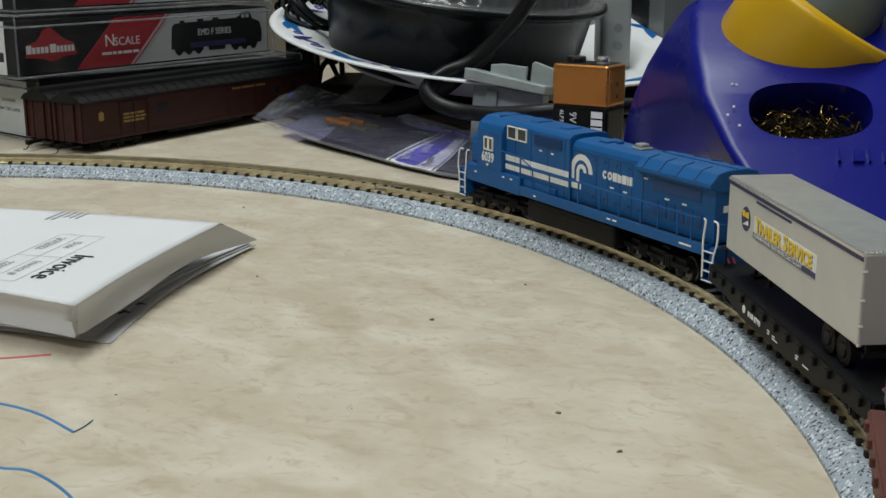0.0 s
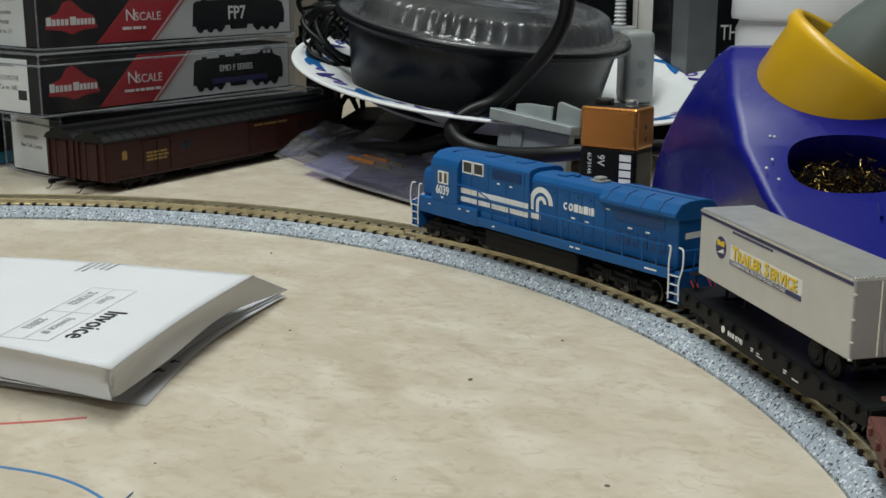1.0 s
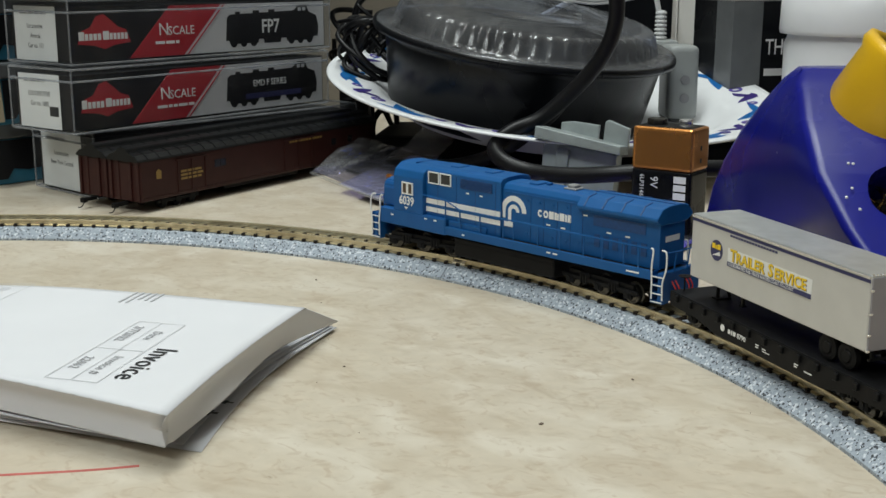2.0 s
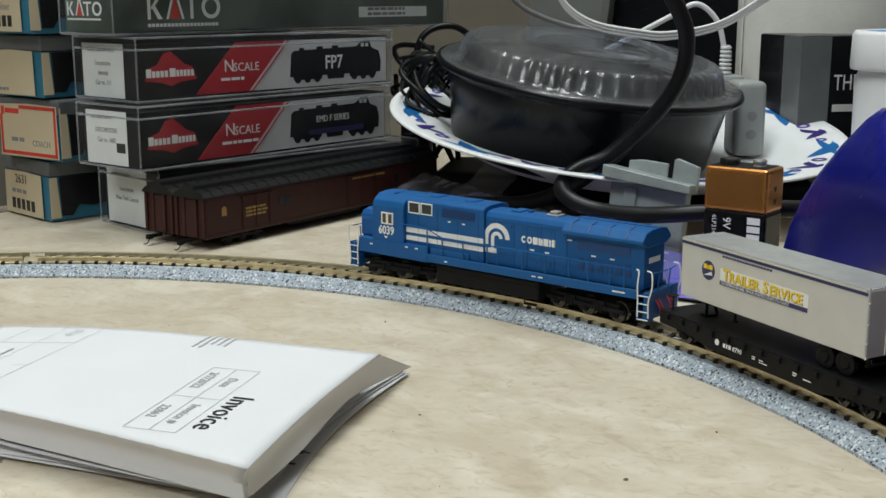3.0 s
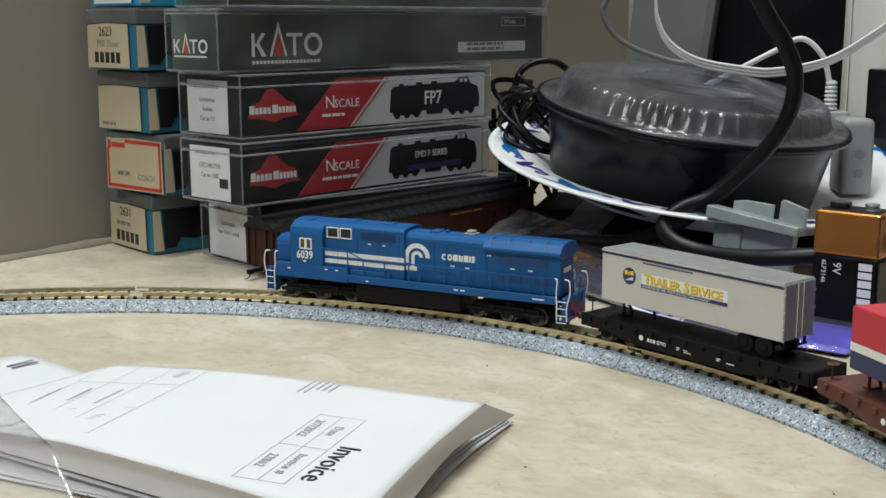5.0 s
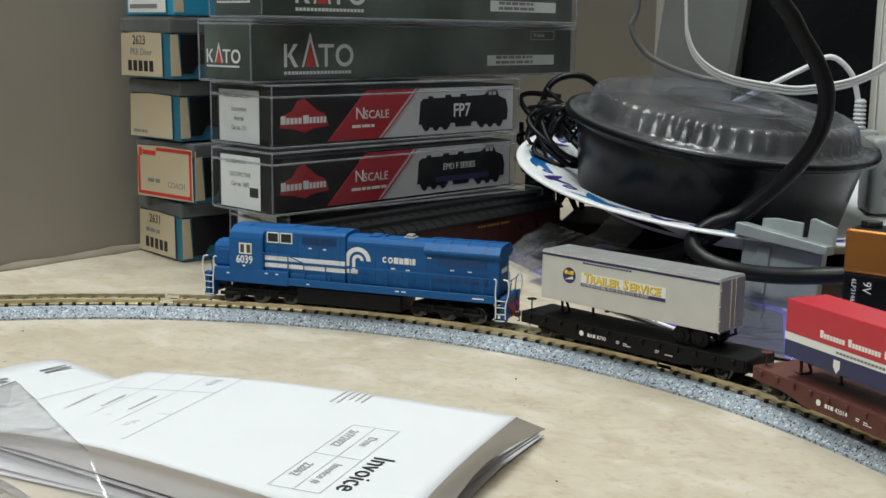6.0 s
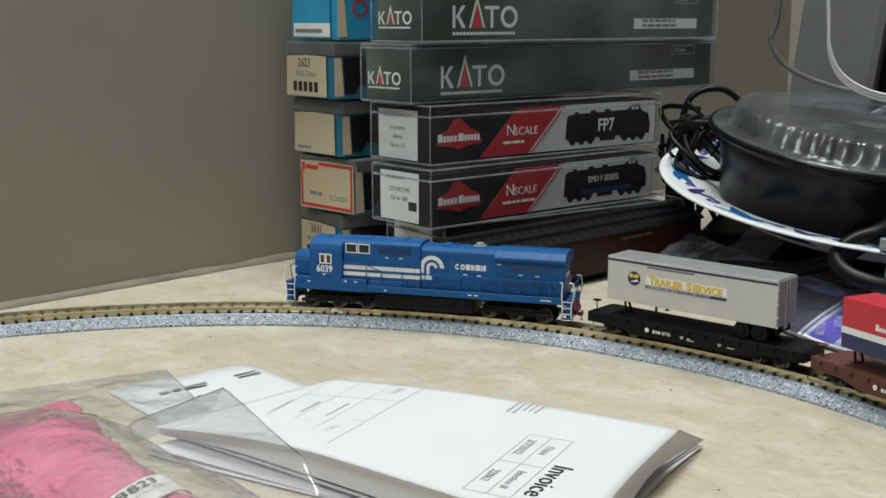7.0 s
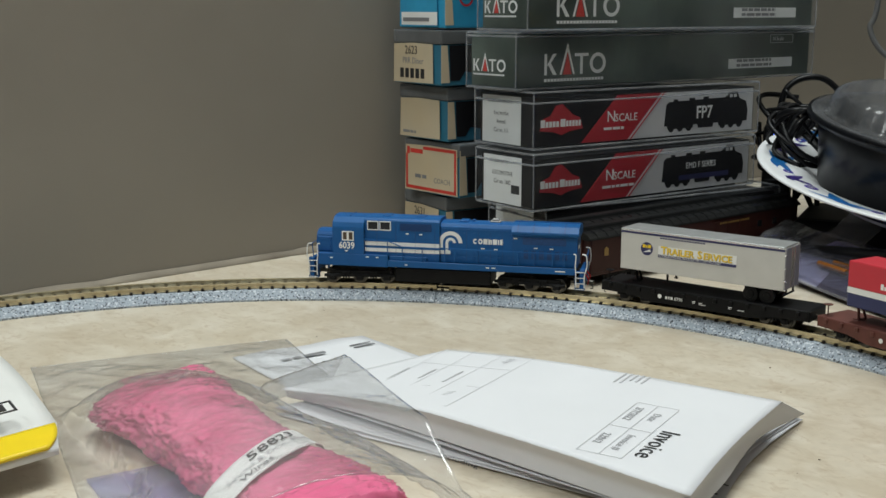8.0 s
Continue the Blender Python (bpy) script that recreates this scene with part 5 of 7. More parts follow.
def paper_plate():
    t = thing("paper_plate", "white paper plate with blue and violet rim", "paper plate", Matrix.Translation((0.2020, 0.4672, 0.0474)) @ TILT_M @ Matrix.Scale(0.953, 4))
    R = 0.128
    prof = [(0, -0.0190), (0.080, -0.0190), (0.088, -0.0175), (0.098, -0.0080), (0.103, -0.0050), (0.124, -0.0006), (R, 0.0), (R + 0.0007, -0.0008), (R, -0.0014), (0.124, -0.0018), (0.103, -0.0062), (0.097, -0.0092), (0.087, -0.0188), (0.080, -0.0202), (0, -0.0202)]
    part("dish", lathe(prof, 96), PLATE_PAPER, t, smooth=True)
    rnd = random.Random(21)
    z_at = lambda r: -0.0050 + (r - 0.103) / 0.021 * 0.0044 + 0.0002

    def swirl(a0, a1, r0, r1, w, mat, name):
        n = 18
        ring_a, ring_b = [], []
        for k in range(n + 1):
            u = k / n
            a, r = a0 + (a1 - a0) * u, r0 + (r1 - r0) * math.sin(u * math.pi * 0.5)
            h = w * math.sin(math.pi * min(1, u * 1.06)) + 0.0002
            ring_a.append((a, min(r + h, 0.1262)))
            ring_b.append((a, max(r - h, 0.1035)))
        bm = bmesh.new()
        va = [bm.verts.new((r * math.cos(a), r * math.sin(a), z_at(r))) for a, r in ring_a]
        vb = [bm.verts.new((r * math.cos(a), r * math.sin(a), z_at(r))) for a, r in ring_b]
        for k in range(n):
            bm.faces.new((va[k], va[k + 1], vb[k + 1], vb[k]))
        bmesh.ops.solidify(bm, geom=bm.faces[:], thickness=0.0001)
        part(name, bm, mat, t)

    for k in range(9):
        base = radians(-172 + k * 40)
        swirl(base, base + 0.32, 0.1065, 0.119, 0.0046, PLATE_BLUE, "blue_swirl")
        swirl(base + 0.02, base + 0.42, 0.122, 0.112, 0.0024, PLATE_BLUE, "blue_swirl")
        swirl(base + 0.40, base + 0.55, 0.107, 0.119, 0.0040, PLATE_PURPLE, "violet_swirl")
        swirl(base + 0.46, base + 0.60, 0.120, 0.110, 0.0030, PLATE_PURPLE, "violet_swirl")
        for da, r, q in ((0.36, 0.114, 0.0030), (0.64, 0.114, 0.0040)):
            c = Vector((r * math.cos(base + da), r * math.sin(base + da), z_at(r)))
            part("violet_ring", lathe([(q * 0.55, 0), (q, 0), (q, 0.0002), (q * 0.55, 0.0002)], 18, m=Matrix.Translation(c) @ pose(0, 0, 0, 0, 0, math.degrees(base + da)) @ pose(0, 0, 0, 0, -11.5, 0)), PLATE_PURPLE, t)


paper_plate()


def food_bowl():
    t = thing("takeaway_bowl", "round black plastic bowl with ribbed clear lid", "food container", Matrix.Translation((0.1862, 0.4490, 0.0722)) @ BOWL_M @ Matrix.Diagonal((0.857, 0.857, 1.0, 1)))
    prof = [(0, -0.0440), (0.070, -0.0440), (0.0755, -0.0425), (0.0790, -0.0380), (0.0850, -0.0060), (0.0862, -0.0015), (0.0905, -0.0008), (0.0930, -0.0022), (0.0936, -0.0005), (0.0928, 0.0012), (0.0855, 0.0012), (0.0840, -0.0020), (0.0775, -0.0370), (0.070, -0.0425), (0, -0.0425)]
    part("bowl", lathe(prof, 96), BLACK_SHINY, t, "glossy black bowl", smooth=True)
    ribs = 52
    shape = [(0.0915, 0.0016), (0.0905, 0.0030), (0.0822, 0.0032), (0.0806, 0.0060), (0.0772, 0.0190), (0.0745, 0.0222), (0.0680, 0.0232), (0.0480, 0.0250), (0.0400, 0.0255), (0.0385, 0.0243), (0.0340, 0.0243), (0.0325, 0.0266), (0.0180, 0.0272), (0, 0.0274)]
    amp = {3: 0.016, 4: 0.034, 5: 0.036, 6: 0.024, 7: 0.004}
    rip = lambda a, i: 1 + amp.get(i, 0) * (abs(math.sin(a * ribs / 2)) - 0.5)
    lid = part("lid", lathe([(r, z * 0.56) for r, z in shape], ribs * 6, ripple=rip), LID, t, "clear ribbed plastic lid", smooth=True)
    lid.visible_shadow = False


food_bowl()
# added black block: darkens the shaded clutter below the plate
tagged(part("plate_shade_block", box(-0.105, 0.10, 0.002, 0.075, 0, 0.0165, 0.006, seg=3), BLACK, None, m=pose(0.205, 0.455, 0, 0, 0, -4)), "black block added for the shade and clutter under the plate", "pouch")


def cord(name, pts, r, mat, label, sides=10, per=10):
    t = thing(name, label, "cable")
    part("sheath", tube(pts, r, sides, per=per), mat, t, smooth=True)
    return t


cord("black_power_cable", [(0.170, 0.330, 0.30), (0.1935, 0.336, 0.160), (0.2105, 0.341, 0.1240), (0.2209, 0.345, 0.1074), (0.2262, 0.350, 0.0931), (0.2242, 0.355, 0.0759), (0.2144, 0.360, 0.0594), (0.1957, 0.365, 0.0409), (0.1809, 0.362, 0.0341), (0.1735, 0.352, 0.0284), (0.1773, 0.342, 0.0234), (0.1905, 0.335, 0.0198), (0.2087, 0.325, 0.0200), (0.2303, 0.318, 0.0225), (0.267, 0.318, 0.0250), (0.33, 0.335, 0.020), (0.40, 0.37, 0.0045), (0.50, 0.40, 0.0045)], 0.0036, RUBBER, "thick black rubber power cord looping before the bowl", 14)
cord("black_power_cable", [(0.2030, 0.3745, 0.0450), (0.1963, 0.3745, 0.0380), (0.1763, 0.380, 0.0223), (0.1554, 0.388, 0.0135), (0.1274, 0.402, 0.0105), (0.105, 0.425, 0.006), (0.09, 0.45, 0.0045)], 0.0036, RUBBER, "black cord running behind the clear packet", 14)


def flat_white_cord():
    t = thing("white_ribbon_cord", "white twin cord hanging in a loop above the bowl", "cable")
    pts = [(0.165, 0.46, 0.30), (0.163, 0.46, 0.19), (0.1661, 0.46, 0.1333), (0.1679, 0.46, 0.117), (0.1746, 0.46, 0.1049), (0.1892, 0.46, 0.0962), (0.2123, 0.46, 0.0920), (0.2279, 0.46, 0.0912), (0.2515, 0.46, 0.0960), (0.2702, 0.46, 0.1066), (0.2897, 0.46, 0.1227), (0.32, 0.465, 0.16), (0.36, 0.47, 0.24)]
    for k in range(3):
        o = (k - 1) * 0.0016
        part("strand", tube([(x, y - 0.3 * o, z + o) for x, y, z in pts], 0.00085, 8, per=8), CORD_WHITE, t, smooth=True)


flat_white_cord()


def white_plug():
    t = thing("white_plug_lead", "thin white lead with ribbed strain relief", "cable")
    part("lead", tube([(0.19, 0.56, 0.075), (0.2182, 0.55, 0.0905), (0.2354, 0.55, 0.0997), (0.2501, 0.55, 0.1068), (0.262, 0.55, 0.0977), (0.2666, 0.55, 0.0840), (0.2675, 0.55, 0.076)], 0.0016, 8), CORD_WHITE, t, smooth=True)
    bm = bmesh.new()
    for k in range(7):
        lathe([(0, 0), (0.0032 + k * 0.0001, 0), (0.0034 + k * 0.0001, 0.0008), (0.0032, 0.0016), (0.0024, 0.0018), (0.0024, 0.0024), (0, 0.0024)], 16, bm, pose(0.2684, 0.55, 0.0805 - k * 0.0024, 0, 0, 0))
    part("strain_relief", bm, CORD_WHITE, t)
    part("plug_body", box(0.258, 0.279, 0.540, 0.560, 0.0, 0.0655, 0.003), GREY_PLASTIC, t)


white_plug()


def wall_charger():
    t = thing("grey_charger", "light grey plastic charger standing on the paper plate", "charger", pose(0.2715, 0.485, 0.0262, 0, 0, 8))
    body = part("case", box(-0.0085, 0.0090, -0.012, 0.010, 0, 0.0405, 0.004, seg=3), GREY_PLASTIC, t, smooth=True)
    bm = bmesh.new()
    for z in (0.012, 0.022):
        lathe([(0, 0), (0.0026, 0), (0.0026, 0.0004), (0, 0.0004)], 16, bm, facing((0.001, -0.0121, z), (1, 0, 0), (0, 0, 1)))
    part("socket_hole", bm, INK_GREY, body)


wall_charger()
cord("grey_hanging_cable", [(0.140, 0.58, 0.22), (0.1374, 0.58, 0.1392), (0.1339, 0.58, 0.122), (0.1457, 0.58, 0.1049), (0.1738, 0.58, 0.0933), (0.2082, 0.58, 0.0871), (0.25, 0.60, 0.07)], 0.0018, CORD_GREY, "dusty grey cord hanging behind the bowl")


def cable_nest():
    t = thing("usb_cable_tangle", "tangle of thin black cables beside the bowl", "cables")
    rnd = random.Random(5)
    c = Vector((0.0960, 0.5200, 0.055))
    for k in range(9):
        pts, a = [], rnd.uniform(0, 6.3)
        for i in range(7):
            a += rnd.uniform(0.6, 1.3)
            pts.append(c + Vector((0.020 * math.cos(a) * rnd.uniform(0.5, 1.3), 0.012 * math.sin(a), 0.022 * math.sin(a * 0.7 + k) - 0.004 * i + 0.010)))
        pts.append(Vector((c.x + rnd.uniform(-0.02, 0.02), c.y + rnd.uniform(-0.01, 0.01), 0.002)))
        part("thin_cable", tube(pts, rnd.uniform(0.0010, 0.0018), 6, per=6), RUBBER, t, smooth=True)
    c = Vector((0.1020, 0.4700, 0.066))
    for k in range(12):
        pts, a = [], rnd.uniform(0, 6.3)
        for i in range(6):
            a += rnd.uniform(0.7, 1.4)
            pts.append(c + Vector((0.016 * math.cos(a) * rnd.uniform(0.4, 1.2), 0.020 * math.sin(a), 0.016 * math.sin(a * 0.8 + k) - 0.002)))
        part("thin_cable", tube(pts, rnd.uniform(0.0010, 0.0019), 6, per=6), RUBBER, t, smooth=True)
    part("thin_cable", tube([(0.084, 0.52, 0.06), (0.090, 0.52, 0.088), (0.108, 0.525, 0.094), (0.122, 0.53, 0.082), (0.128, 0.54, 0.06)], 0.0020, 8), RUBBER, t, smooth=True)
    part("hub", box(0.078, 0.095, 0.510, 0.530, 0.0, 0.066, 0.003), BLACK, t)
    part("blue_led", lathe([(0, 0), (0.0022, 0), (0.0018, 0.0010), (0, 0.0014)], 14, m=facing((0.0860, 0.5098, 0.061), (1, 0, 0), (0, 0, 1))), LED_BLUE, t, "small blue indicator light")


cable_nest()


def die_casting():
    t = thing("zinc_bracket", "grey cast zinc bracket lying behind the battery", "metal bracket")
    part("rib", prism([(0, 0), (0.0400, 0), (0.0400, 0.004), (0, 0.0055)], 0.016, facing((0.1960, 0.3600, 0.0315), (0.93, -0.33, -0.14), (0.1, 0.1, 1)), 0.0005), ZINC, t)
    part("bracket_tab", prism([(0.008, 0.004), (0.026, 0.0035), (0.026, 0.0105), (0.014, 0.0100), (0.008, 0.0085)], 0.0020, facing((0.1960, 0.362, 0.0315), (0.93, -0.33, -0.14), (0.1, 0.1, 1)), 0.0004), ZINC, t)
    part("bracket_block", prism([(0.0285, 0.002), (0.0400, 0.002), (0.0400, 0.0120), (0.0300, 0.0140), (0.0285, 0.0130)], 0.0035, facing((0.1960, 0.3590, 0.0315), (0.93, -0.33, -0.14), (0.1, 0.1, 1)), 0.0005), ZINC, t)
    part("base_block", prism([(0.004, -0.0315), (0.038, -0.0260), (0.038, -0.001), (0.003, -0.001)], 0.010, facing((0.1960, 0.364, 0.0315), (0.93, -0.33, -0.14), (0.1, 0.1, 1)), 0.0008), ZINC, t)
    part("web", prism([(0.010, -0.0240), (0.016, -0.0240), (0.016, -0.003), (0.010, -0.003)], 0.0120, facing((0.1960, 0.364, 0.0315), (0.93, -0.33, -0.14), (0.1, 0.1, 1)), 0.0008), ZINC, t)


die_casting()


def battery():
    t = thing("nine_volt_battery", "upright battery with copper top and black body", "battery", pose(0.2522, 0.2800, 0, 0, 0, 59.3))
    D, W, H = 0.0170, 0.0258, 0.0462
    part("black_body", box(0, D, 0, W, 0, 0.0292, 0.0016, seg=3), BLACK_SHINY, t)
    part("copper_band", box(-0.0001, D + 0.0001, -0.0001, W + 0.0001, 0.0288, H, 0.0016, seg=3), COPPER, t, "copper-coloured upper wrap")
    part("top_plate", box(0.0012, D - 0.0012, 0.0012, W - 0.0012, H - 0.0008, H + 0.0002, 0.0006), BLACK, t)
    hexa = [(0.0042 * math.cos(radians(60 * k)), 0.0042 * math.sin(radians(60 * k))) for k in range(6)]
    part("snap_socket", prism(hexa, 0.0026, pose(D / 2, W * 0.74, H), 0.0007), STEEL, t, "dark hexagonal snap terminal")
    part("snap_stud", lathe([(0, 0), (0.0028, 0), (0.0026, 0.0008), (0.0028, 0.0022), (0.0026, 0.0028), (0, 0.0028)], 20, m=pose(D / 2, W * 0.26, H)), CHROME, t, "round bright snap terminal")
    f = facing((-0.00005, 0, 0), (0, 0, -1), (0, -1, 0))  # writing runs down the front face
    word("9V", 0.0048, facing((-0.0001, W - 0.0085, 0.0265), (0, 0, -1), (0, -1, 0)), INK_WHITE, t, squeeze=0.9)
    word("6LP3146", 0.0026, facing((-0.0001, W - 0.0040, 0.0270), (0, 0, -1), (0, -1, 0)), INK_WHITE, t)
    x, rects = 0.0, []
    for w in (0.0034, 0.0032, 0.0034, 0.0036, 0.0030, 0.0026, 0.0024, 0.0024):
        rects.append((x, 0, x + w - 0.0007, 0.0052))
        x += w
    bars(rects, facing((-0.0001, W - 0.0185, 0.0272), (0, 0, -1), (0, -1, 0)), INK_WHITE, t, "lettering_block")
    bars([(0, 0, 0.0018, 0.0014), (0.005, 0, 0.0068, 0.0014)], facing((D * 0.45, -0.0002, 0.0390), (0, 0, -1), (1, 0, 0)), INK_BLACK, t, "polarity_marks")


battery()

# ---- soldering-iron stand ----


def iron_stand():
    t = thing("soldering_iron_stand", "blue plastic soldering stand with yellow holder and sponge", "soldering stand")
    levels = [  # height and the four corners: back left, front left (the ridge), front right, back right
        (0.000, (0.258, 0.292), (0.296, 0.090), (0.430, 0.060), (0.440, 0.290)),
        (0.006, (0.257, 0.291), (0.293, 0.095), (0.430, 0.064), (0.440, 0.289)),
        (0.0136, (0.2570, 0.284), (0.2885, 0.106), (0.425, 0.080), (0.436, 0.284)),
        (0.026, (0.2575, 0.274), (0.2810, 0.122), (0.415, 0.100), (0.426, 0.276)),
        (0.038, (0.2590, 0.262), (0.2740, 0.138), (0.402, 0.120), (0.412, 0.266)),
        (0.051, (0.2620, 0.247), (0.2690, 0.155), (0.386, 0.140), (0.396, 0.254)),
        (0.063, (0.2660, 0.232), (0.2695, 0.176), (0.370, 0.163), (0.378, 0.242)),
        (0.0725, (0.2705, 0.219), (0.2720, 0.196), (0.356, 0.184), (0.360, 0.232)),
        (0.0765, (0.2750, 0.214), (0.2750, 0.203), (0.345, 0.192), (0.350, 0.226)),
    ]
    bm = bmesh.new()
    rings = []
    for z, *cs in levels:
        ring = []
        for k in range(4):
            p0, p1, p2 = Vector(cs[k - 1]), Vector(cs[k]), Vector(cs[(k + 1) % 4])
            rr = 0.0035 if k == 1 else (0.008 if k else 0.010)
            rr = min(rr, 0.35 * (p0 - p1).length, 0.35 * (p2 - p1).length)
            a, b = p1 + (p0 - p1).normalized() * rr, p1 + (p2 - p1).normalized() * rr
            for u in (0, 0.33, 0.66, 1):
                q = (1 - u) ** 2 * a + 2 * u * (1 - u) * p1 + u * u * b
                ring.append(bm.verts.new((q.x, q.y, z)))
            for u in (0.25, 0.5, 0.75):
                q = b + (p2 - b) * u * 0.95
                ring.append(bm.verts.new((q.x, q.y, z)))
        rings.append(ring)
    n = len(rings[0])
    for a, b in zip(rings, rings[1:]):
        for k in range(n):
            bm.faces.new((a[k], a[(k + 1) % n], b[(k + 1) % n], b[k]))
    bm.faces.new(rings[0][::-1])
    bm.faces.new(rings[-1])
    bmesh.ops.recalc_face_normals(bm, faces=bm.faces)
    body = part("body", bm, HOLDER_BLUE, t, smooth=True)
    body.data.set_sharp_from_angle(angle=radians(50))

    def carve(cutter_bm):
        """Cuts a hollow out of the body for good."""
        cut = part("cutter", cutter_bm, CAVITY_BLACK)
        mod = body.modifiers.new("cut", "BOOLEAN")
        mod.operation, mod.object, mod.solver = "DIFFERENCE", cut, "EXACT"
        me = bpy.data.meshes.new_from_object(body.evaluated_get(bpy.context.evaluated_depsgraph_get()))
        body.modifiers.remove(mod)
        body.data = me
        bpy.data.objects.remove(cut)

    slope = Vector((0.12, -0.66, 0.74)).normalized()
    side = Vector((1, -0.08, 0)).normalized()
    up = slope.cross(side)
    hole = Vector((0.3003, 0.1480, 0.0453))
    hole_m = facing(hole, side, up)
    oval = [(0.0178 * math.copysign(abs(math.cos(a)) ** 0.75, math.cos(a)), 0.0120 * math.copysign(abs(math.sin(a)) ** 0.85, math.sin(a))) for a in (2 * math.pi * k / 40 for k in range(40))]
    carve(prism(oval, 0.040, hole_m @ Matrix.Translation((0, 0, -0.016))))
    tray = [(-0.004, -0.0125), (0.060, -0.0125), (0.060, 0.0125), (0.004, 0.0125), (-0.003, 0.006)]
    tray_m = facing((0.3210, 0.1080, 0.0250), side, up)
    carve(prism(tray, 0.030, tray_m @ Matrix.Translation((0, 0, -0.007))))
    # near-black lining at the bottom of the hollow
    part("cavity_lining", prism([(x * 0.995, y * 0.995) for x, y in oval], 0.0010, hole_m @ Matrix.Translation((0, 0, -0.0156))), CAVITY_BLACK, t)
    rnd = random.Random(8)
    bm = bmesh.new()
    for k in range(240):
        a, r = rnd.uniform(0, 6.283), math.sqrt(rnd.random()) * 0.93
        p = Vector((0.0168 * r * math.cos(a), 0.0110 * r * math.sin(a), rnd.uniform(-0.013, -0.0040)))
        pts = [p]
        for i in range(4):
            pts.append(pts[-1] + Vector((rnd.uniform(-1, 1), rnd.uniform(-1, 1), rnd.uniform(-0.6, 0.6))) * 0.0026)
        pts = [Vector((max(-0.0160, min(0.0160, q.x)), max(-0.0098, min(0.0098, q.y)), min(q.z, -0.0015))) for q in pts]
        tube([hole_m @ q for q in pts], rnd.uniform(0.00010, 0.00020), 3, bm, True, 3)
    wool = part("brass_wool", bm, BRASS, t, "tangled brass wool")
    bm = bmesh.new()
    rows = []
    for i in range(40):
        row = []
        for j in range(18):
            x, y = -0.0015 + 0.060 * i / 39, -0.0115 + 0.023 * j / 17
            row.append(tray_m @ Vector((max(x, -0.0015 + 0.004 * abs(j / 17 - 0.5)), y, -0.0012 + 0.0034 * noise.noise((x * 150, y * 150, 1)) + 0.0020 * noise.noise((x * 500, y * 500, 2)))))
        rows.append(row)
    part("sponge", sheet(rows, 0.004, bm), SPONGE, t, "dry grey cleaning sponge")
    # raised maker's mark as plain ribs
    bars([(k * 0.0042, 0, k * 0.0042 + (0.0030 if k % 2 else 0.0008), 0.0045) for k in range(5)], facing((0.3045, 0.1285, 0.0345), side, up), HOLDER_BLUE, t, "raised_mark", 0.0010)
    # yellow holder: an open leaning tube with a thick rim
    axis = Vector((0.52, -0.20, 0.83)).normalized()
    base = Vector((0.2950, 0.1935, 0.0430))
    m = Matrix.Translation(base) @ axis.to_track_quat("Z", "Y").to_matrix().to_4x4() @ Matrix.Scale(1.07, 4)
    prof = [(0, -0.002), (0.0225, -0.002), (0.0245, 0.000), (0.0255, 0.030), (0.0268, 0.0325), (0.0262, 0.0350), (0.0240, 0.0355), (0.0222, 0.0340), (0.0215, 0.028), (0.0190, 0.004), (0, 0.003)]
    part("holder_ring", lathe(prof, 64, m=m), HOLDER_YELLOW, t, "yellow plastic iron holder", smooth=True)
    iron = thing("soldering_iron", "grey-sleeved soldering iron resting in the yellow holder", "soldering iron", m @ Matrix.Scale(1 / 1.07, 4))
    part("sleeve", lathe([(0, 0.0035), (0.009, 0.0035), (0.0135, 0.012), (0.0160, 0.022), (0.0165, 0.032), (0.0150, 0.044), (0.0110, 0.056), (0.0095, 0.070), (0.0100, 0.150), (0.0080, 0.160), (0, 0.162)], 40), IRON_GREY, iron, smooth=True)
    chips = bmesh.new()
    for k in range(5):
        c = Vector((0.2745 + rnd.uniform(-0.003, 0.008), 0.150 + rnd.uniform(-0.01, 0.008), 0.0))
        c.z = 0.0515 + (c.y - 0.155) * 0.62 + 0.0004
        lathe([(0, 0), (0.0005, 0), (0.0003, 0.0003), (0, 0.0004)], 7, chips, Matrix.Translation(c) @ slope.to_track_quat("Z", "Y").to_matrix().to_4x4())
    part("paint_flecks", chips, INK_WHITE, t)
    return t


iron_stand()

# ---- behind: roll, carton, jar, devices ----


def towel_roll():
    t = thing("paper_towel_roll", "tall white paper towel roll standing on the worktop", "paper towel", pose(0.3400, 0.600, 0))
    part("roll", lathe([(0.019, 0), (0.058, 0), (0.0585, 0.002), (0.0585, 0.277), (0.058, 0.279), (0.019, 0.279), (0.019, 0)], 64), TOWEL, t, smooth=True)
    part("loose_edge", prism([(0, 0.002), (0.004, 0.002), (0.002, 0.277), (0, 0.277)], 0.0006, facing((-0.0575, -0.012, 0), (0, -1, 0), (0, 0, 1))), TOWEL, t)


towel_roll()


def dark_carton():
    t = thing("black_carton", "glossy black carton with pale lettering behind the jar", "carton", pose(0.3030, 0.500, 0, 0, 0, 18))
    part("carton", box(0, 0.085, 0, 0.05, 0, 0.0900, 0.0015), BLACK_SHINY, t)
    part("grey_end", box(-0.0003, 0.018, -0.0004, 0.02, 0.002, 0.0895, 0.0002), CASE_GREY, t)
    word("THE W", 0.0125, LONG(0.0205, 0.0600, 0.0002), CARD_GREY, t, squeeze=0.7)
    text_block(1, 0.05, LONG(0.0205, 0.0520, 0.0002), CARD_GREY, t, 0.004, seed=6)


dark_carton()


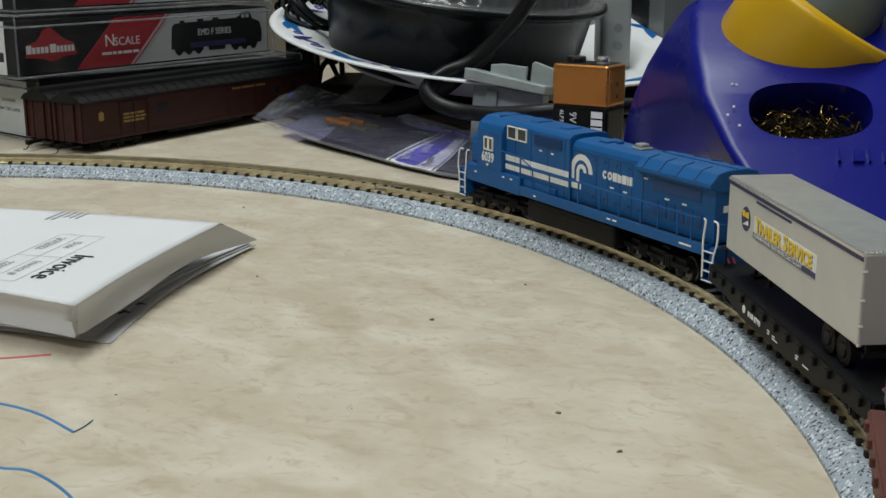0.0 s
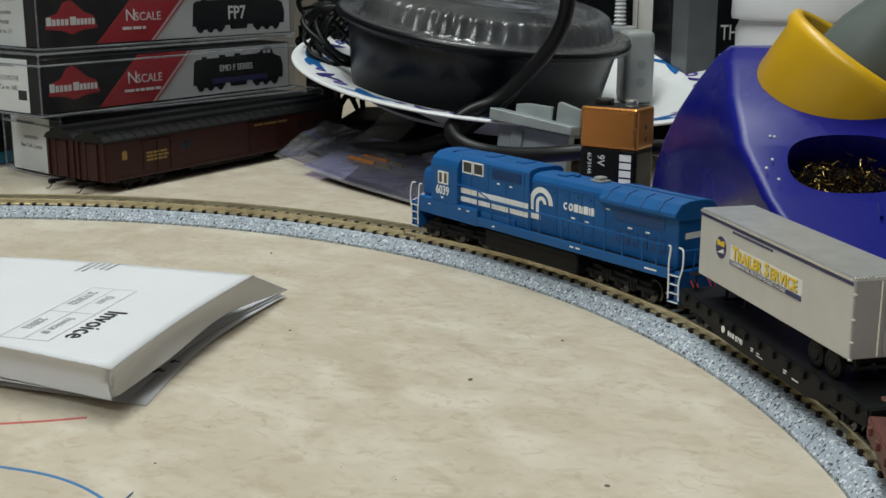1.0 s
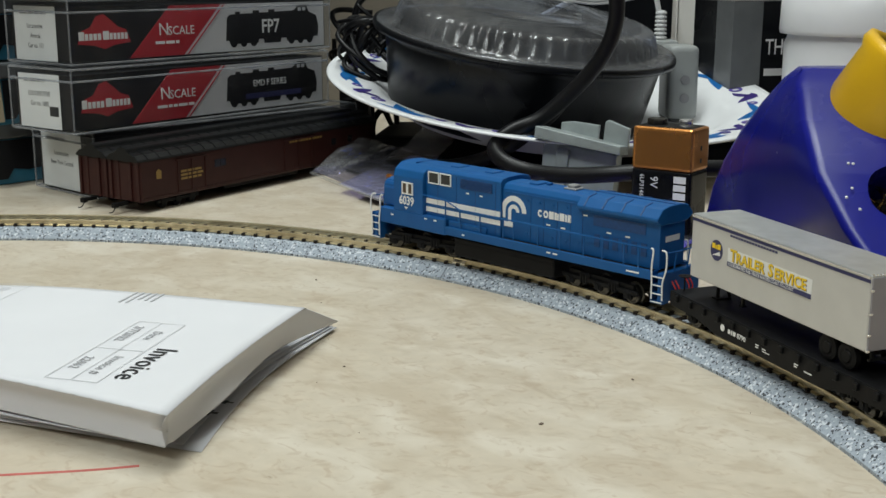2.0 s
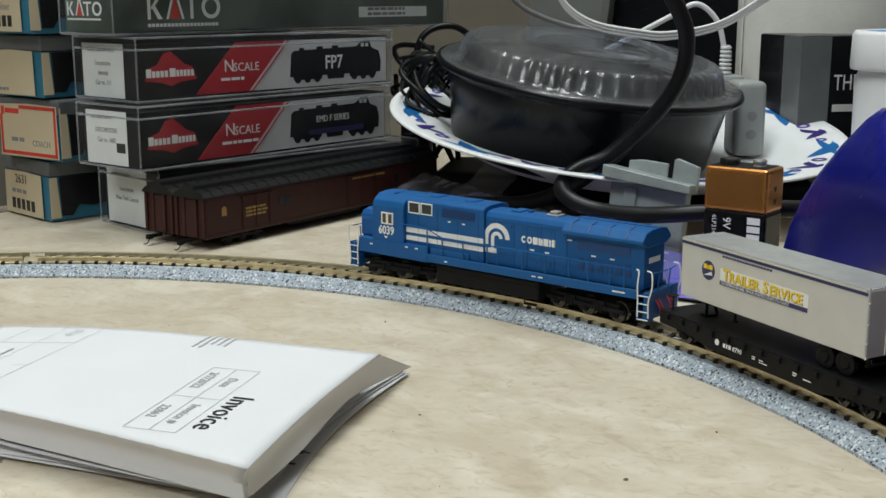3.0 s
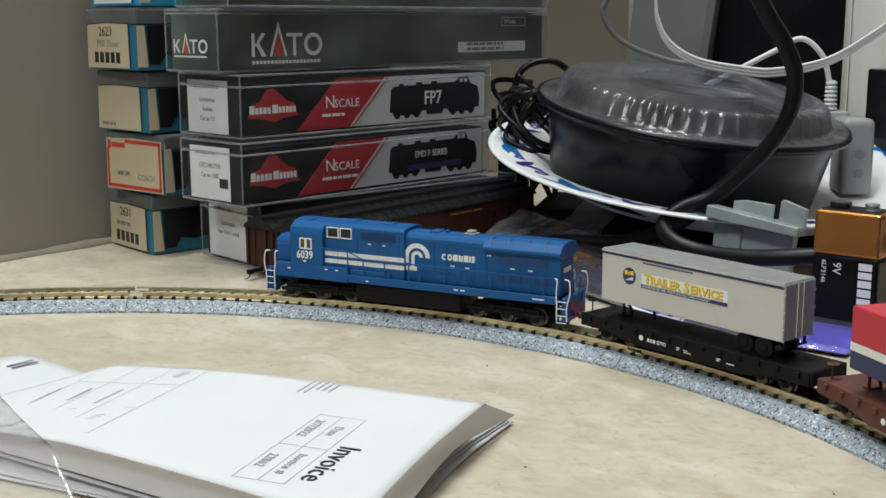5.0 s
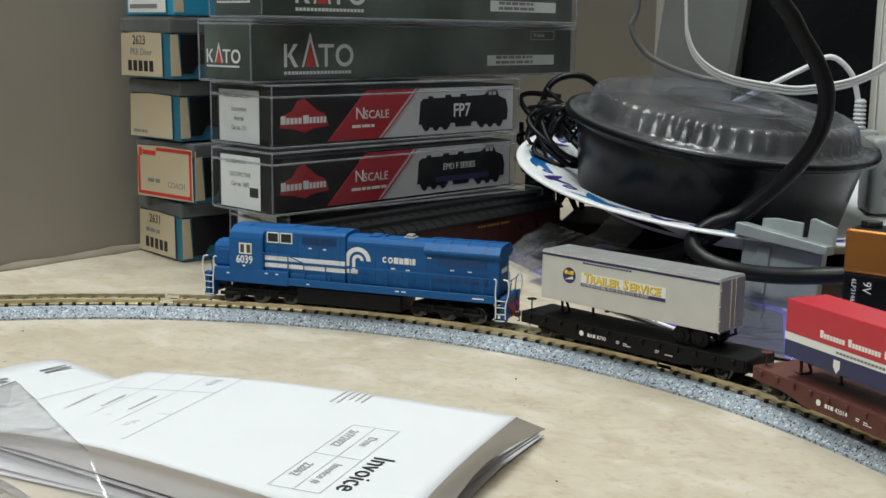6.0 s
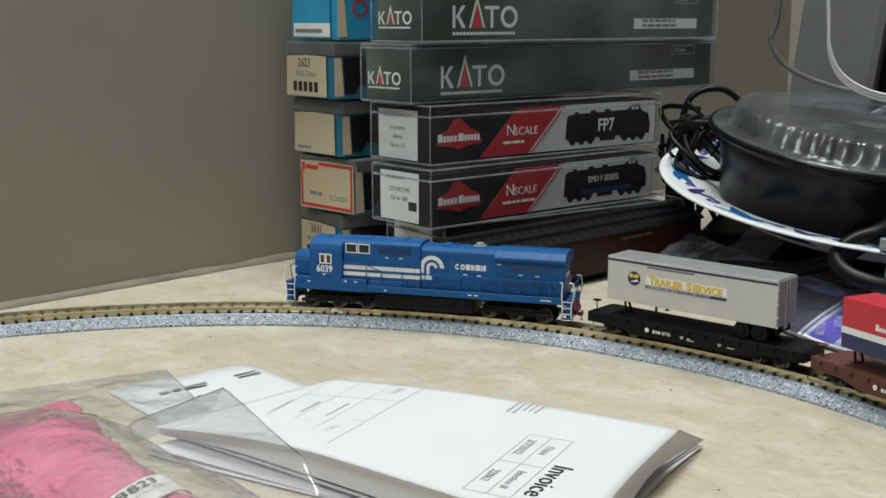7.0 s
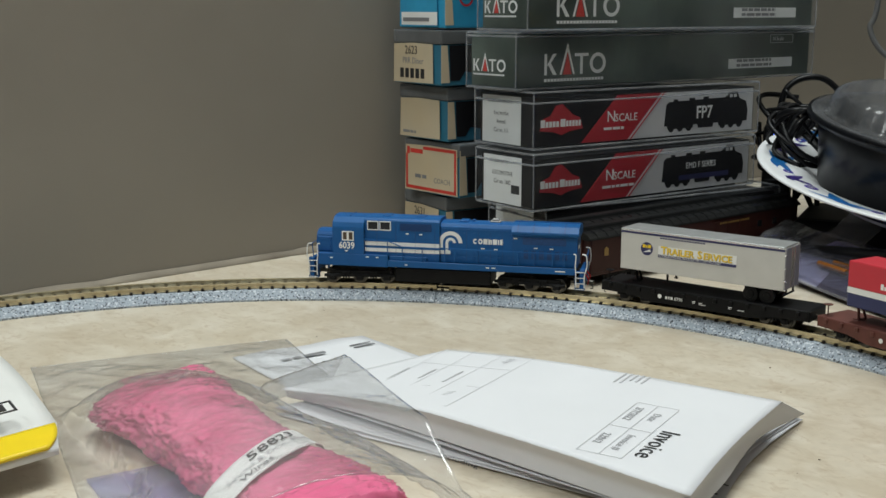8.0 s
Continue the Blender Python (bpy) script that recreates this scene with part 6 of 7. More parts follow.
def white_jar():
    t = thing("white_plastic_jar", "white plastic jar with screw lid", "jar", pose(0.3590, 0.4450, 0))
    part("jar", lathe([(0, 0), (0.036, 0), (0.0375, 0.002), (0.0385, 0.070), (0.0370, 0.0735), (0.0370, 0.0775), (0, 0.0775)], 64), JAR, t, smooth=True)
    part("lid", lathe([(0.0365, 0.0752), (0.0408, 0.0752), (0.0412, 0.0770), (0.0408, 0.0925), (0.0395, 0.0945), (0.0375, 0.0945), (0.0370, 0.0938), (0, 0.0938)], 64), JAR, t, "white screw lid", smooth=True)
    part("lid_sticker", lathe([(0, 0.0939), (0.034, 0.0939), (0.034, 0.0941), (0, 0.0941)], 48), PLATE_BLUE, t)
    b = thing("paint_brush", "dark-bristled brush with brass ferrule lying on the jar", "brush", pose(0.3520, 0.4300, 0.0985, 0, 0, 28))
    part("bristles", lathe([(0, 0), (0.0020, 0.001), (0.0042, 0.006), (0.0046, 0.014), (0.0036, 0.020), (0, 0.020)], 18, m=pose(-0.012, 0, 0, 0, 90, 0)), BRUSH_HAIR, b, smooth=True)
    part("ferrule", lathe([(0, 0), (0.0038, 0), (0.0044, 0.002), (0.0040, 0.016), (0, 0.016)], 18, m=pose(0.008, 0, 0, 0, 90, 0)), BRUSH_FERRULE, b, smooth=True)
    part("handle", lathe([(0, 0), (0.0036, 0), (0.0028, 0.05), (0.0015, 0.11), (0, 0.112)], 14, m=pose(0.024, 0, 0, 0, 90, 0)), BLACK_SHINY, b, smooth=True)


white_jar()


def back_devices():
    t = thing("grey_router", "grey plastic device leaning against the back wall", "router")
    bm = prism([(0, 0), (0.055, 0), (0.085, 0.26), (0.030, 0.28)], 0.05, facing((0.1440, 0.690, 0.0), (1, -0.15, 0), (0, 0.06, 1)), 0.006)
    part("case", bm, GREY_DUSTY, t)
    part("front_panel", prism([(0.012, 0.02), (0.050, 0.02), (0.074, 0.245), (0.036, 0.258)], 0.002, facing((0.1440, 0.6885, 0.0), (1, -0.15, 0), (0, 0.06, 1)), 0.0005), GREY_DUSTY, t)
    t = thing("black_speaker", "large black device standing in shade at the back", "speaker")
    part("cabinet", box(0, 0.145, 0, 0.08, 0, 0.34, 0.006), BLACK, t, m=pose(0.200, 0.660, 0, 0, 0, -8))
    part("front_bezel", box(0.006, 0.139, -0.003, 0.001, 0.006, 0.334, 0.001), BLACK_SHINY, t, m=pose(0.200, 0.660, 0, 0, 0, -8))
    t = thing("black_tool_case", "black case in the shadow behind the stand", "case")
    part("case", box(0, 0.22, 0, 0.12, 0, 0.16, 0.008), BLACK, t, m=pose(0.415, 0.46, 0, 0, 0, -12))
    part("clasp", box(0.10, 0.13, -0.004, 0.0, 0.10, 0.13, 0.001), YELLOW_INK, t, m=pose(0.415, 0.46, 0, 0, 0, -12))


back_devices()

# ---- packet of tools ----


def grid_between(near, far, n, k):
    a, b = spline(near, 12), spline(far, 12)
    pick = lambda s, u: s[min(int(u * (len(s) - 1)), len(s) - 2)].lerp(s[min(int(u * (len(s) - 1)), len(s) - 2) + 1], u * (len(s) - 1) - min(int(u * (len(s) - 1)), len(s) - 2))
    return lambda u, v: pick(a, u).lerp(pick(b, u), v)


def tool_packet():
    t = thing("tool_packet", "clear zip bag with violet card and amber brushes", "packet")
    near = [(0.0800, 0.4020, 0.0060), (0.1180, 0.3488, 0.0040), (0.1493, 0.3110, 0.0030), (0.1740, 0.2816, 0.0026), (0.1960, 0.2640, 0.0024), (0.2386, 0.2435, 0.0024)]
    far = [(0.1190, 0.4454, 0.0120), (0.1360, 0.4330, 0.0105), (0.1526, 0.4184, 0.0090), (0.1840, 0.3863, 0.0050), (0.1980, 0.3706, 0.0034), (0.2612, 0.2812, 0.0024)]
    g = grid_between(near, far, 40, 14)
    wob = lambda u, v, s: 0.0011 * noise.noise((u * 9, v * 4, s)) * (1 - u * 0.6)

    def panel(u0, u1, v0, v1, lift, nu=14, nv=8, thick=0.0002):
        return sheet([[g(u0 + (u1 - u0) * i / nu, v0 + (v1 - v0) * j / nv) + Vector((0, 0, lift + wob(u0 + (u1 - u0) * i / nu, v0 + (v1 - v0) * j / nv, 1))) for j in range(nv + 1)] for i in range(nu + 1)], thick)

    def slanted(u0, u1, v0, v1, lift, lean=0.14, nu=10, nv=10):
        rows = [[g(min(1, u0 + (u1 - u0) * i / nu + lean * (v0 + (v1 - v0) * j / nv)), v0 + (v1 - v0) * j / nv) + Vector((0, 0, lift + wob(u0 + (u1 - u0) * i / nu, v0 + (v1 - v0) * j / nv, 1))) for j in range(nv + 1)] for i in range(nu + 1)]
        return sheet(rows, 0.00015)

    part("backing_card", panel(0.14, 0.99, 0.03, 0.97, -0.0010, 30, 10), CARD_DARK, t)
    part("violet_top_band", panel(0.10, 0.99, 0.80, 0.98, -0.0006, 30, 4), CARD_VIOLET, t, "violet card band with white marks")
    part("violet_end", panel(0.08, 0.22, 0.04, 0.80, -0.0006), LILAC_FILM, t, "lilac tinted film")
    part("violet_end", panel(0.86, 0.99, 0.03, 0.80, -0.0006), CARD_VIOLET, t)
    part("white_band", slanted(0.46, 0.66, 0.03, 0.82, -0.0004), LABEL_WHITE, t, "white label band")
    part("violet_label", slanted(0.49, 0.57, 0.06, 0.80, -0.0001), CARD_VIOLET, t, "violet wavy label")
    part("edge_line", slanted(0.470, 0.476, 0.03, 0.82, -0.0001, nu=2), INK_GREY, t)
    part("edge_line", slanted(0.645, 0.651, 0.03, 0.82, -0.0001, nu=2), INK_GREY, t)
    for k in range(10):
        u = 0.50 + k * 0.045
        part("white_dash", panel(u, u + 0.024, 0.87, 0.91, -0.0003, 2, 1), LABEL_WHITE, t)

    def line(text, u, v0, v1, size, mat, lift):
        a, b = g(u, v0) + Vector((0, 0, lift)), g(u, v1) + Vector((0, 0, lift))
        x = (b - a).normalized()
        c = g(u - 0.02, v0)
        y = (c - g(u, v0)).normalized()
        word(text, size, facing(a, x, y - x * y.dot(x)), mat, t)

    for text, u, v0, v1, size, mat, lift in (("BEST FOR", 0.545, 0.10, 0.8, 0.0046, LABEL_WHITE, 0.0009), ("& DETAIL", 0.59, 0.30, 0.9, 0.0046, LABEL_WHITE, 0.0009), ("Premium", 0.635, 0.08, 0.7, 0.0050, INK_GREY, 0.0008)):
        line(text, u, v0, v1, size, mat, lift)
    for k, (u, v) in enumerate(((0.20, 0.66), (0.22, 0.44), (0.27, 0.74), (0.18, 0.34))):
        a, b = g(u, v) + Vector((0, 0, 0.0022)), g(u + 0.17, v + 0.02) + Vector((0, 0, 0.0020))
        c = a.lerp(b, 0.62)
        brush = part("amber_cap", tube([a, a.lerp(c, 0.3), c], 0.0016, 8, curved=False), AMBER, t, "amber clear plastic cap")
        part("brush_stem", tube([c, b], 0.0010, 6, curved=False), BRUSH_FERRULE, t)
    crease = lambda u, v: Vector((0, 0, 0.0016 + 0.0020 * math.sin(math.pi * v) * (1 - u) + wob(u, v, 5) * 1.2))
    top = [[g(i / 44, j / 12) + crease(i / 44, j / 12) for j in range(13)] for i in range(45)]
    film = part("clear_front", sheet(top, 0.00012), PACKET, t, "crinkled clear plastic", smooth=True)
    film.visible_shadow = False
    # loose flaps of the opening
    for pts in (([(0.0800, 0.4020, 0.0065), (0.0880, 0.4220, 0.0140), (0.0990, 0.4560, 0.0180)], [(0.0950, 0.3900, 0.0075), (0.1080, 0.4150, 0.0130), (0.1190, 0.4454, 0.0135)]), ([(0.120, 0.4450, 0.012), (0.128, 0.4480, 0.0190), (0.134, 0.4490, 0.0260)], [(0.142, 0.4280, 0.011), (0.150, 0.4400, 0.0190), (0.147, 0.4480, 0.0250)])):
        q = grid_between(pts[0], pts[1], 12, 12)
        rows = [[q(i / 12, j / 12) + Vector((0, 0, 0.0016 * noise.noise((i * 0.5, j * 0.5, 3)))) for j in range(13)] for i in range(13)]
        flap = part("clear_flap", sheet(rows, 0.00012), BAG, t, "crumpled clear plastic flap", smooth=True)
        flap.visible_shadow = False
    bm = tube([g(i / 20, -0.01) + Vector((0, 0, 0.0006)) for i in range(21)], 0.0007, 5)
    part("sealed_edge", bm, BAG, t)


tool_packet()

# ---- papers, bag and mailer on the near side ----


def invoice():
    t = thing("folded_invoice", "folded white invoice sheets lying on the worktop", "paper")
    TR, NR, NL, TL = Vector((0.1245, 0.1350, 0)), Vector((0.1095, 0.0500, 0)), Vector((-0.0390, 0.1080, 0)), Vector((0.0020, 0.1615, 0))
    n, k = 40, 24

    def surf(u, v):  # u from the left to the fold at the right, v from near to far
        p = (NL.lerp(NR, u)).lerp(TL.lerp(TR, u), v)
        p.y += 0.0015 * math.sin(math.pi * u) * (1 - v) - 0.0012 * math.sin(math.pi * u) * v
        p.x -= 0.0016 * math.sin(math.pi * v) * u
        p.z = 0.0131 + 0.0010 * math.sin(math.pi * u * 0.9) - 0.0062 * max(0.0, 1 - u / 0.45) ** 1.5 * (1 - 0.6 * v)
        return p

    part("top_sheet", sheet([[surf(i / n, j / k) for j in range(k + 1)] for i in range(n + 1)], 0.0002), PAPER, t, smooth=True)
    low = spline([(0.1075, 0.0545, 0.0042), (0.1140, 0.0800, 0.0058), (0.1190, 0.1200, 0.0056), (0.1302, 0.1585, 0.0026)], 8)
    # the fold: the sheet rolls over at the right edge and tapers to a tip at the far end
    rows = []
    for i in range(15):
        w = i / 14
        row = []
        for j in range(k + 1):
            v = j / k
            q = surf(1, v).lerp(low[j], w)
            belly = -math.sin(math.pi * w ** 0.8) * (1 - v) ** 0.5 * 1.1
            row.append(q + Vector((0.0010 * belly, -0.0004 * belly, -0.0001)))
        rows.append(row)
    part("fold", sheet(rows, 0.0002), PAPER, t, smooth=True)
    # the near edge turns down and under
    rows = []
    for i in range(31):
        u = i / 30
        row = []
        for j in range(11):
            w = j / 10
            top = surf(u, 0)
            foot = Vector((top.x - 0.0022 * u, top.y + 0.0042, min(0.0042 + 0.0012 * (1 - u), top.z * 0.45)))
            q = top.lerp(foot, w)
            q.y += 0.0020 * math.sin(math.pi * w ** 0.8)
            row.append(q - Vector((0, 0, 0.0001)))
        rows.append(row)
    part("near_fold", sheet(rows, 0.0002), PAPER, t, smooth=True)
    # the leaf below the roll, then two leaves flat on the worktop that stick out
    leaves = (
        ((-0.0380, 0.1125, 0.0034), (0.1072, 0.0550, 0.0040), (0.1285, 0.1560, 0.0022), (0.0020, 0.1600, 0.0036)),
        ((-0.0380, 0.1020, 0.0022), (0.1090, 0.0625, 0.0014), (0.1290, 0.1560, 0.0016), (0.0000, 0.1590, 0.0026)),
        ((-0.0360, 0.1000, 0.0012), (0.1135, 0.0612, 0.0006), (0.1300, 0.1570, 0.0010), (0.0000, 0.1580, 0.0012)),
    )
    for q, corners in enumerate(leaves):
        c = [Vector(x) for x in corners]
        rows = []
        for i in range(31):
            u = i / 30
            row = []
            for j in range(13):
                v = j / 12
                p = c[0].lerp(c[1], u).lerp(c[3].lerp(c[2], u), v)
                p.x -= 0.0045 * math.sin(math.pi * v) * u * u
                p.z += 0.0003 * math.sin(u * 7 + q * 2) * (1 - v)
                row.append(p)
            rows.append(row)
        part("lower_leaf", sheet(rows, 0.0002), PAPER, t, smooth=True)
    for x, y, w in ((0.1105, 0.0790, 0.0035), (0.1128, 0.0870, 0.0022)):
        bars([(0, 0, w, 0.0012), (w * 0.4, -0.0016, w * 0.7, 0)], facing((x, y, 0.0021), (0.25, 0.97, 0), (-0.97, 0.25, 0)), INK_BLACK, t, "print_line", 0.00006)
    # print on the top sheet; reading runs towards the near edge
    read = (NR - TR).normalized()
    ins = facing(Vector((0.0945, 0.0940, 0)), read, Vector((-read.y, read.x, 0)))

    def on_sheet(ob):
        """Lays flat print onto the curved sheet."""
        for vert in ob.data.vertices:
            best = vert.co
            u = 0.5
            for _ in range(12):
                a, b = NL.lerp(TL, 0.5), NR.lerp(TR, 0.5)
                u = max(0, min(1, (Vector((best.x, best.y, 0)) - a).dot(b - a) / (b - a).length_squared))
            v = max(0, min(1, (Vector((best.x, best.y, 0)) - NL.lerp(NR, u)).dot(TL.lerp(TR, u) - NL.lerp(NR, u)) / (TL.lerp(TR, u) - NL.lerp(NR, u)).length_squared))
            vert.co.z = surf(u, v).z + 0.00020 + best.z
        return ob

    on_sheet(word("Invoice", 0.0082, ins, INK_BLACK, t, depth=0.00006))
    o = facing(Vector((0.0958, 0.1135, 0)), read, Vector((-read.y, read.x, 0)))
    w, L = 0.00016, 0.0465
    lines = [(0, 0, L, w), (0, -0.0135, L, -0.0135 + w), (0, -0.0068, L, -0.0068 + w), (0, -0.0135, w, w), (L, -0.0135, L + w, w), (L * 0.5, -0.0135, L * 0.5 + w, w)]
    for one in lines:
        on_sheet(bars([one], o, INK_PALE, t, "table_line", 0.00006))
    for s, x, y in (("Date", 0.007, -0.0052), ("2/7/2022", 0.004, -0.0120), ("Invoice #", 0.028, -0.0052), ("22862", 0.030, -0.0120)):
        on_sheet(word(s, 0.0036, o @ Matrix.Translation((x, y, 0)), INK_MID, t, depth=0.00006))
    on_sheet(text_block(5, 0.012, facing(Vector((0.0815, 0.1430, 0)), read, Vector((-read.y, read.x, 0))), INK_PALE, t, 0.0007, 0.0014, 13))
    o = facing(Vector((0.0385, 0.1530, 0)), read, Vector((-read.y, read.x, 0)))
    L = 0.062
    lines = [(0, y, L, y + w) for y in (0, -0.012, -0.024, -0.036)] + [(x, -0.036, x + w, w) for x in (0, 0.018, 0.040, L)]
    for one in lines:
        on_sheet(bars([one], o, INK_PALE, t, "table_line", 0.00006))
    for s, x, y in (("Ship", 0.004, -0.008), ("Via", 0.047, -0.008), ("US Mail", 0.043, -0.020), ("Amount", 0.044, -0.032)):
        on_sheet(word(s, 0.0040, o @ Matrix.Translation((x, y, 0)), INK_PALE, t, depth=0.00006))
    on_sheet(text_block(3, 0.020, o @ Matrix.Translation((0.025, -0.015, 0)), INK_PALE, t, 0.0008, 0.0100, 3))
    word("including", 0.0042, facing(Vector((0.0330, 0.0715, 0.0058)), NR - NL, (-0.25, 1, 0)), INK_BLACK, t, depth=0.00006)

    s = thing("loose_sheet", "single white printed sheet lying under the invoice", "paper")
    c = [Vector(p) for p in ((-0.0500, 0.2000, 0.0009), (-0.0850, 0.1540, 0.0006), (0.0080, 0.0900, 0.0006), (0.0450, 0.1450, 0.0006))]
    part("sheet", sheet([[c[1].lerp(c[2], i / 12).lerp(c[0].lerp(c[3], i / 12), j / 12) + Vector((0, 0, 0.0006 * math.sin(j * 0.5) ** 2)) for j in range(13)] for i in range(13)], 0.0002), PAPER, s, smooth=True)
    bars([(0, 0, 0.010, 0.0012), (0, -0.003, 0.010, -0.0020)], facing((-0.040, 0.1890, 0.0017), (-0.5, -0.85, 0), (0.85, -0.5, 0)), INK_GREY, s, "print_line")
    text_block(1, 0.02, facing((-0.052, 0.1700, 0.0017), (-0.5, -0.85, 0), (0.85, -0.5, 0)), INK_GREY, s, 0.0022, seed=2)


invoice()


def parts_bag():
    t = thing("parts_bag", "clear plastic bag holding a pink wrapped roll", "plastic bag")
    rnd = random.Random(3)
    a, b = Vector((-0.0820, 0.0920, 0.0070)), Vector((0.0290, 0.0110, 0.0082))
    ax = (b - a).normalized()
    sd = Vector((-ax.y, ax.x, 0)).normalized()
    bm = bmesh.new()
    n, k = 190, 120
    rings = []
    for i in range(n + 1):
        u = i / n
        c = a.lerp(b, u)
        w = 0.0172 + 0.0075 * max(0, 1 - u / 0.30) + 0.0010 * math.sin(u * 7) + 0.0040 * max(0, min(1, (u - 0.66) / 0.15)) + 0.0015 * noise.noise((u * 8, 0, 5))
        h = 0.0030 + 0.0048 * min(1, u * 3.2) + 0.0006 * math.sin(u * 5 + 1)
        end = min(1, (u / 0.05) ** 0.5, ((1 - u) / 0.05) ** 0.5)
        ring = []
        for j in range(k):
            g = 2 * math.pi * j / k
            rr = 0.94 + 0.06 * end
            q = Vector((u * 1.0, math.cos(g) * 0.22, math.sin(g) * 0.22))
            bumpy = 1 + 0.13 * noise.noise(q * 9) + 0.17 * (0.35 - abs(noise.noise(q * 26))) + 0.13 * (0.3 - abs(noise.noise(q * 60 + Vector((5, 1, 2)))))
            p = c + sd * (w * rr * bumpy * math.copysign(abs(math.cos(g)) ** 0.7, math.cos(g))) + Vector((0, 0, h * rr * bumpy * math.copysign(abs(math.sin(g)) ** 0.85, math.sin(g))))
            p -= ax * (0.60 * w * math.cos(g) * (1 - u) ** 2)
            p.z = max(0.0012, p.z)
            ring.append(bm.verts.new(p))
        rings.append(ring)
    for p, q in zip(rings, rings[1:]):
        for j in range(k):
            bm.faces.new((p[j], p[(j + 1) % k], q[(j + 1) % k], q[j]))
    bm.faces.new(rings[0][::-1])
    bm.faces.new(rings[-1])
    roll = part("pink_bubble_roll", bm, PINK, t, "pink bubble-wrapped roll", smooth=True)
    # label wound askew round the roll
    base = (b - a).length
    skew = lambda lat: 0.0935 - 0.75 * lat

    def on_roll(s, g, lift):
        c = a + ax * s
        wide = 0.0205 + 0.0050 * max(0, min(1, (s / base - 0.66) / 0.15))
        return c + sd * ((wide + lift) * math.cos(g)) + Vector((0, 0, (0.0094 + lift) * math.sin(g)))

    rows = []
    for i in range(9):
        row = []
        for j in range(33):
            g = math.pi * (1.0 - 0.90 * j / 32)
            row.append(on_roll(skew(0.0205 * math.cos(g)) + 0.0140 * i / 8, g, 0.0002 * noise.noise((i * 0.4, j * 0.3, 2))))
        rows.append(row)
    part("paper_label", sheet(rows, 0.0002), LABEL_WHITE, t, "white printed paper label", smooth=True)

    def round_label(ob, along):
        for vert in ob.data.vertices:
            x, y, lift = vert.co.x, vert.co.y, vert.co.z
            g = math.pi * 0.93 - x / 0.0165
            vert.co = on_roll(skew(0.0205 * math.cos(g)) + along - y, g, 0.0003 + lift)
        return ob

    flat = Matrix.Identity(4)
    round_label(word("58823", 0.0056, flat @ Matrix.Translation((0.016, 0, 0)), INK_BLACK, t, depth=0.00008, squeeze=1.15), 0.0056)
    round_label(word("Sound & DCC, Micro", 0.0032, flat @ Matrix.Translation((0.009, 0, 0)), INK_PALE, t, depth=0.00008, squeeze=0.95), 0.0090)
    round_label(word("Wires", 0.0034, flat @ Matrix.Translation((0.012, 0, 0)), INK_GREY, t, depth=0.00008), 0.0124)
    # the bag itself, a wrinkled sheet lying over the roll and the corner of the papers
    FLb, FRb, NLb, NRb = Vector((-0.1450, 0.1090, 0)), Vector((-0.0740, 0.1780, 0)), Vector((-0.0090, -0.0290, 0)), Vector((0.0620, 0.0400, 0))
    paper = Vector((-0.0330, 0.0930, 0))
    clamp = lambda q: max(0.0, min(1.0, q))
    n, k = 130, 72
    rows = []
    for i in range(n + 1):
        row = []
        for j in range(k + 1):
            u, v = i / n, j / k
            p = FLb.lerp(NLb, u).lerp(FRb.lerp(NRb, u), v)
            flatp = Vector((p.x - a.x, p.y - a.y, 0))
            s, r = flatp.dot(ax), abs(flatp.dot(sd))
            wide = 0.0320 + 0.0060 * clamp((s / base - 0.55) / 0.15)
            inside = clamp((s + 0.012) / 0.02)
            high = 0.0135 + 0.0085 * clamp(s / 0.045)
            top = high * math.sqrt(max(0, 1 - (r / wide) ** 2)) * inside
            over = clamp(((p - paper).dot(Vector((0.231, 0.973, 0))) + 0.020) / 0.016) * clamp(((p - paper).dot(Vector((0.964, -0.266, 0))) + 0.014) / 0.014)
            q = Vector((p.x * 42 + 0.6 * noise.noise((p.x * 90, p.y * 90, 1)), p.y * 42, 2))
            ridge = max(0.0, 1 - abs(noise.noise(q)) * 5) ** 2
            fine = max(0.0, 1 - abs(noise.noise(q * 2.3 + Vector((7, 3, 1)))) * 4) ** 2
            wr = 0.0014 * noise.noise(q * 0.8) + 0.0010 * ridge * (0.4 + noise.noise(q * 0.5)) + 0.0004 * fine
            edge = min(u, 1 - u, v, 1 - v)
            p.z = max(0.0030 + wr * min(1, edge * 14 + 0.2), top + 0.7 * max(wr, -0.0004), over * 0.0158 + 0.5 * wr * over)
            row.append(p)
        rows.append(row)
    film = part("clear_bag", sheet(rows, 0.00012), BAG, t, "wrinkled clear plastic bag", smooth=True)
    film.visible_shadow = False
    part("blue_slip", box(-0.022, 0.03, -0.012, 0.012, 0, 0.0008), LILAC_FILM, t, m=pose(-0.036, 0.026, 0.0002, 0, 0, -38))


parts_bag()


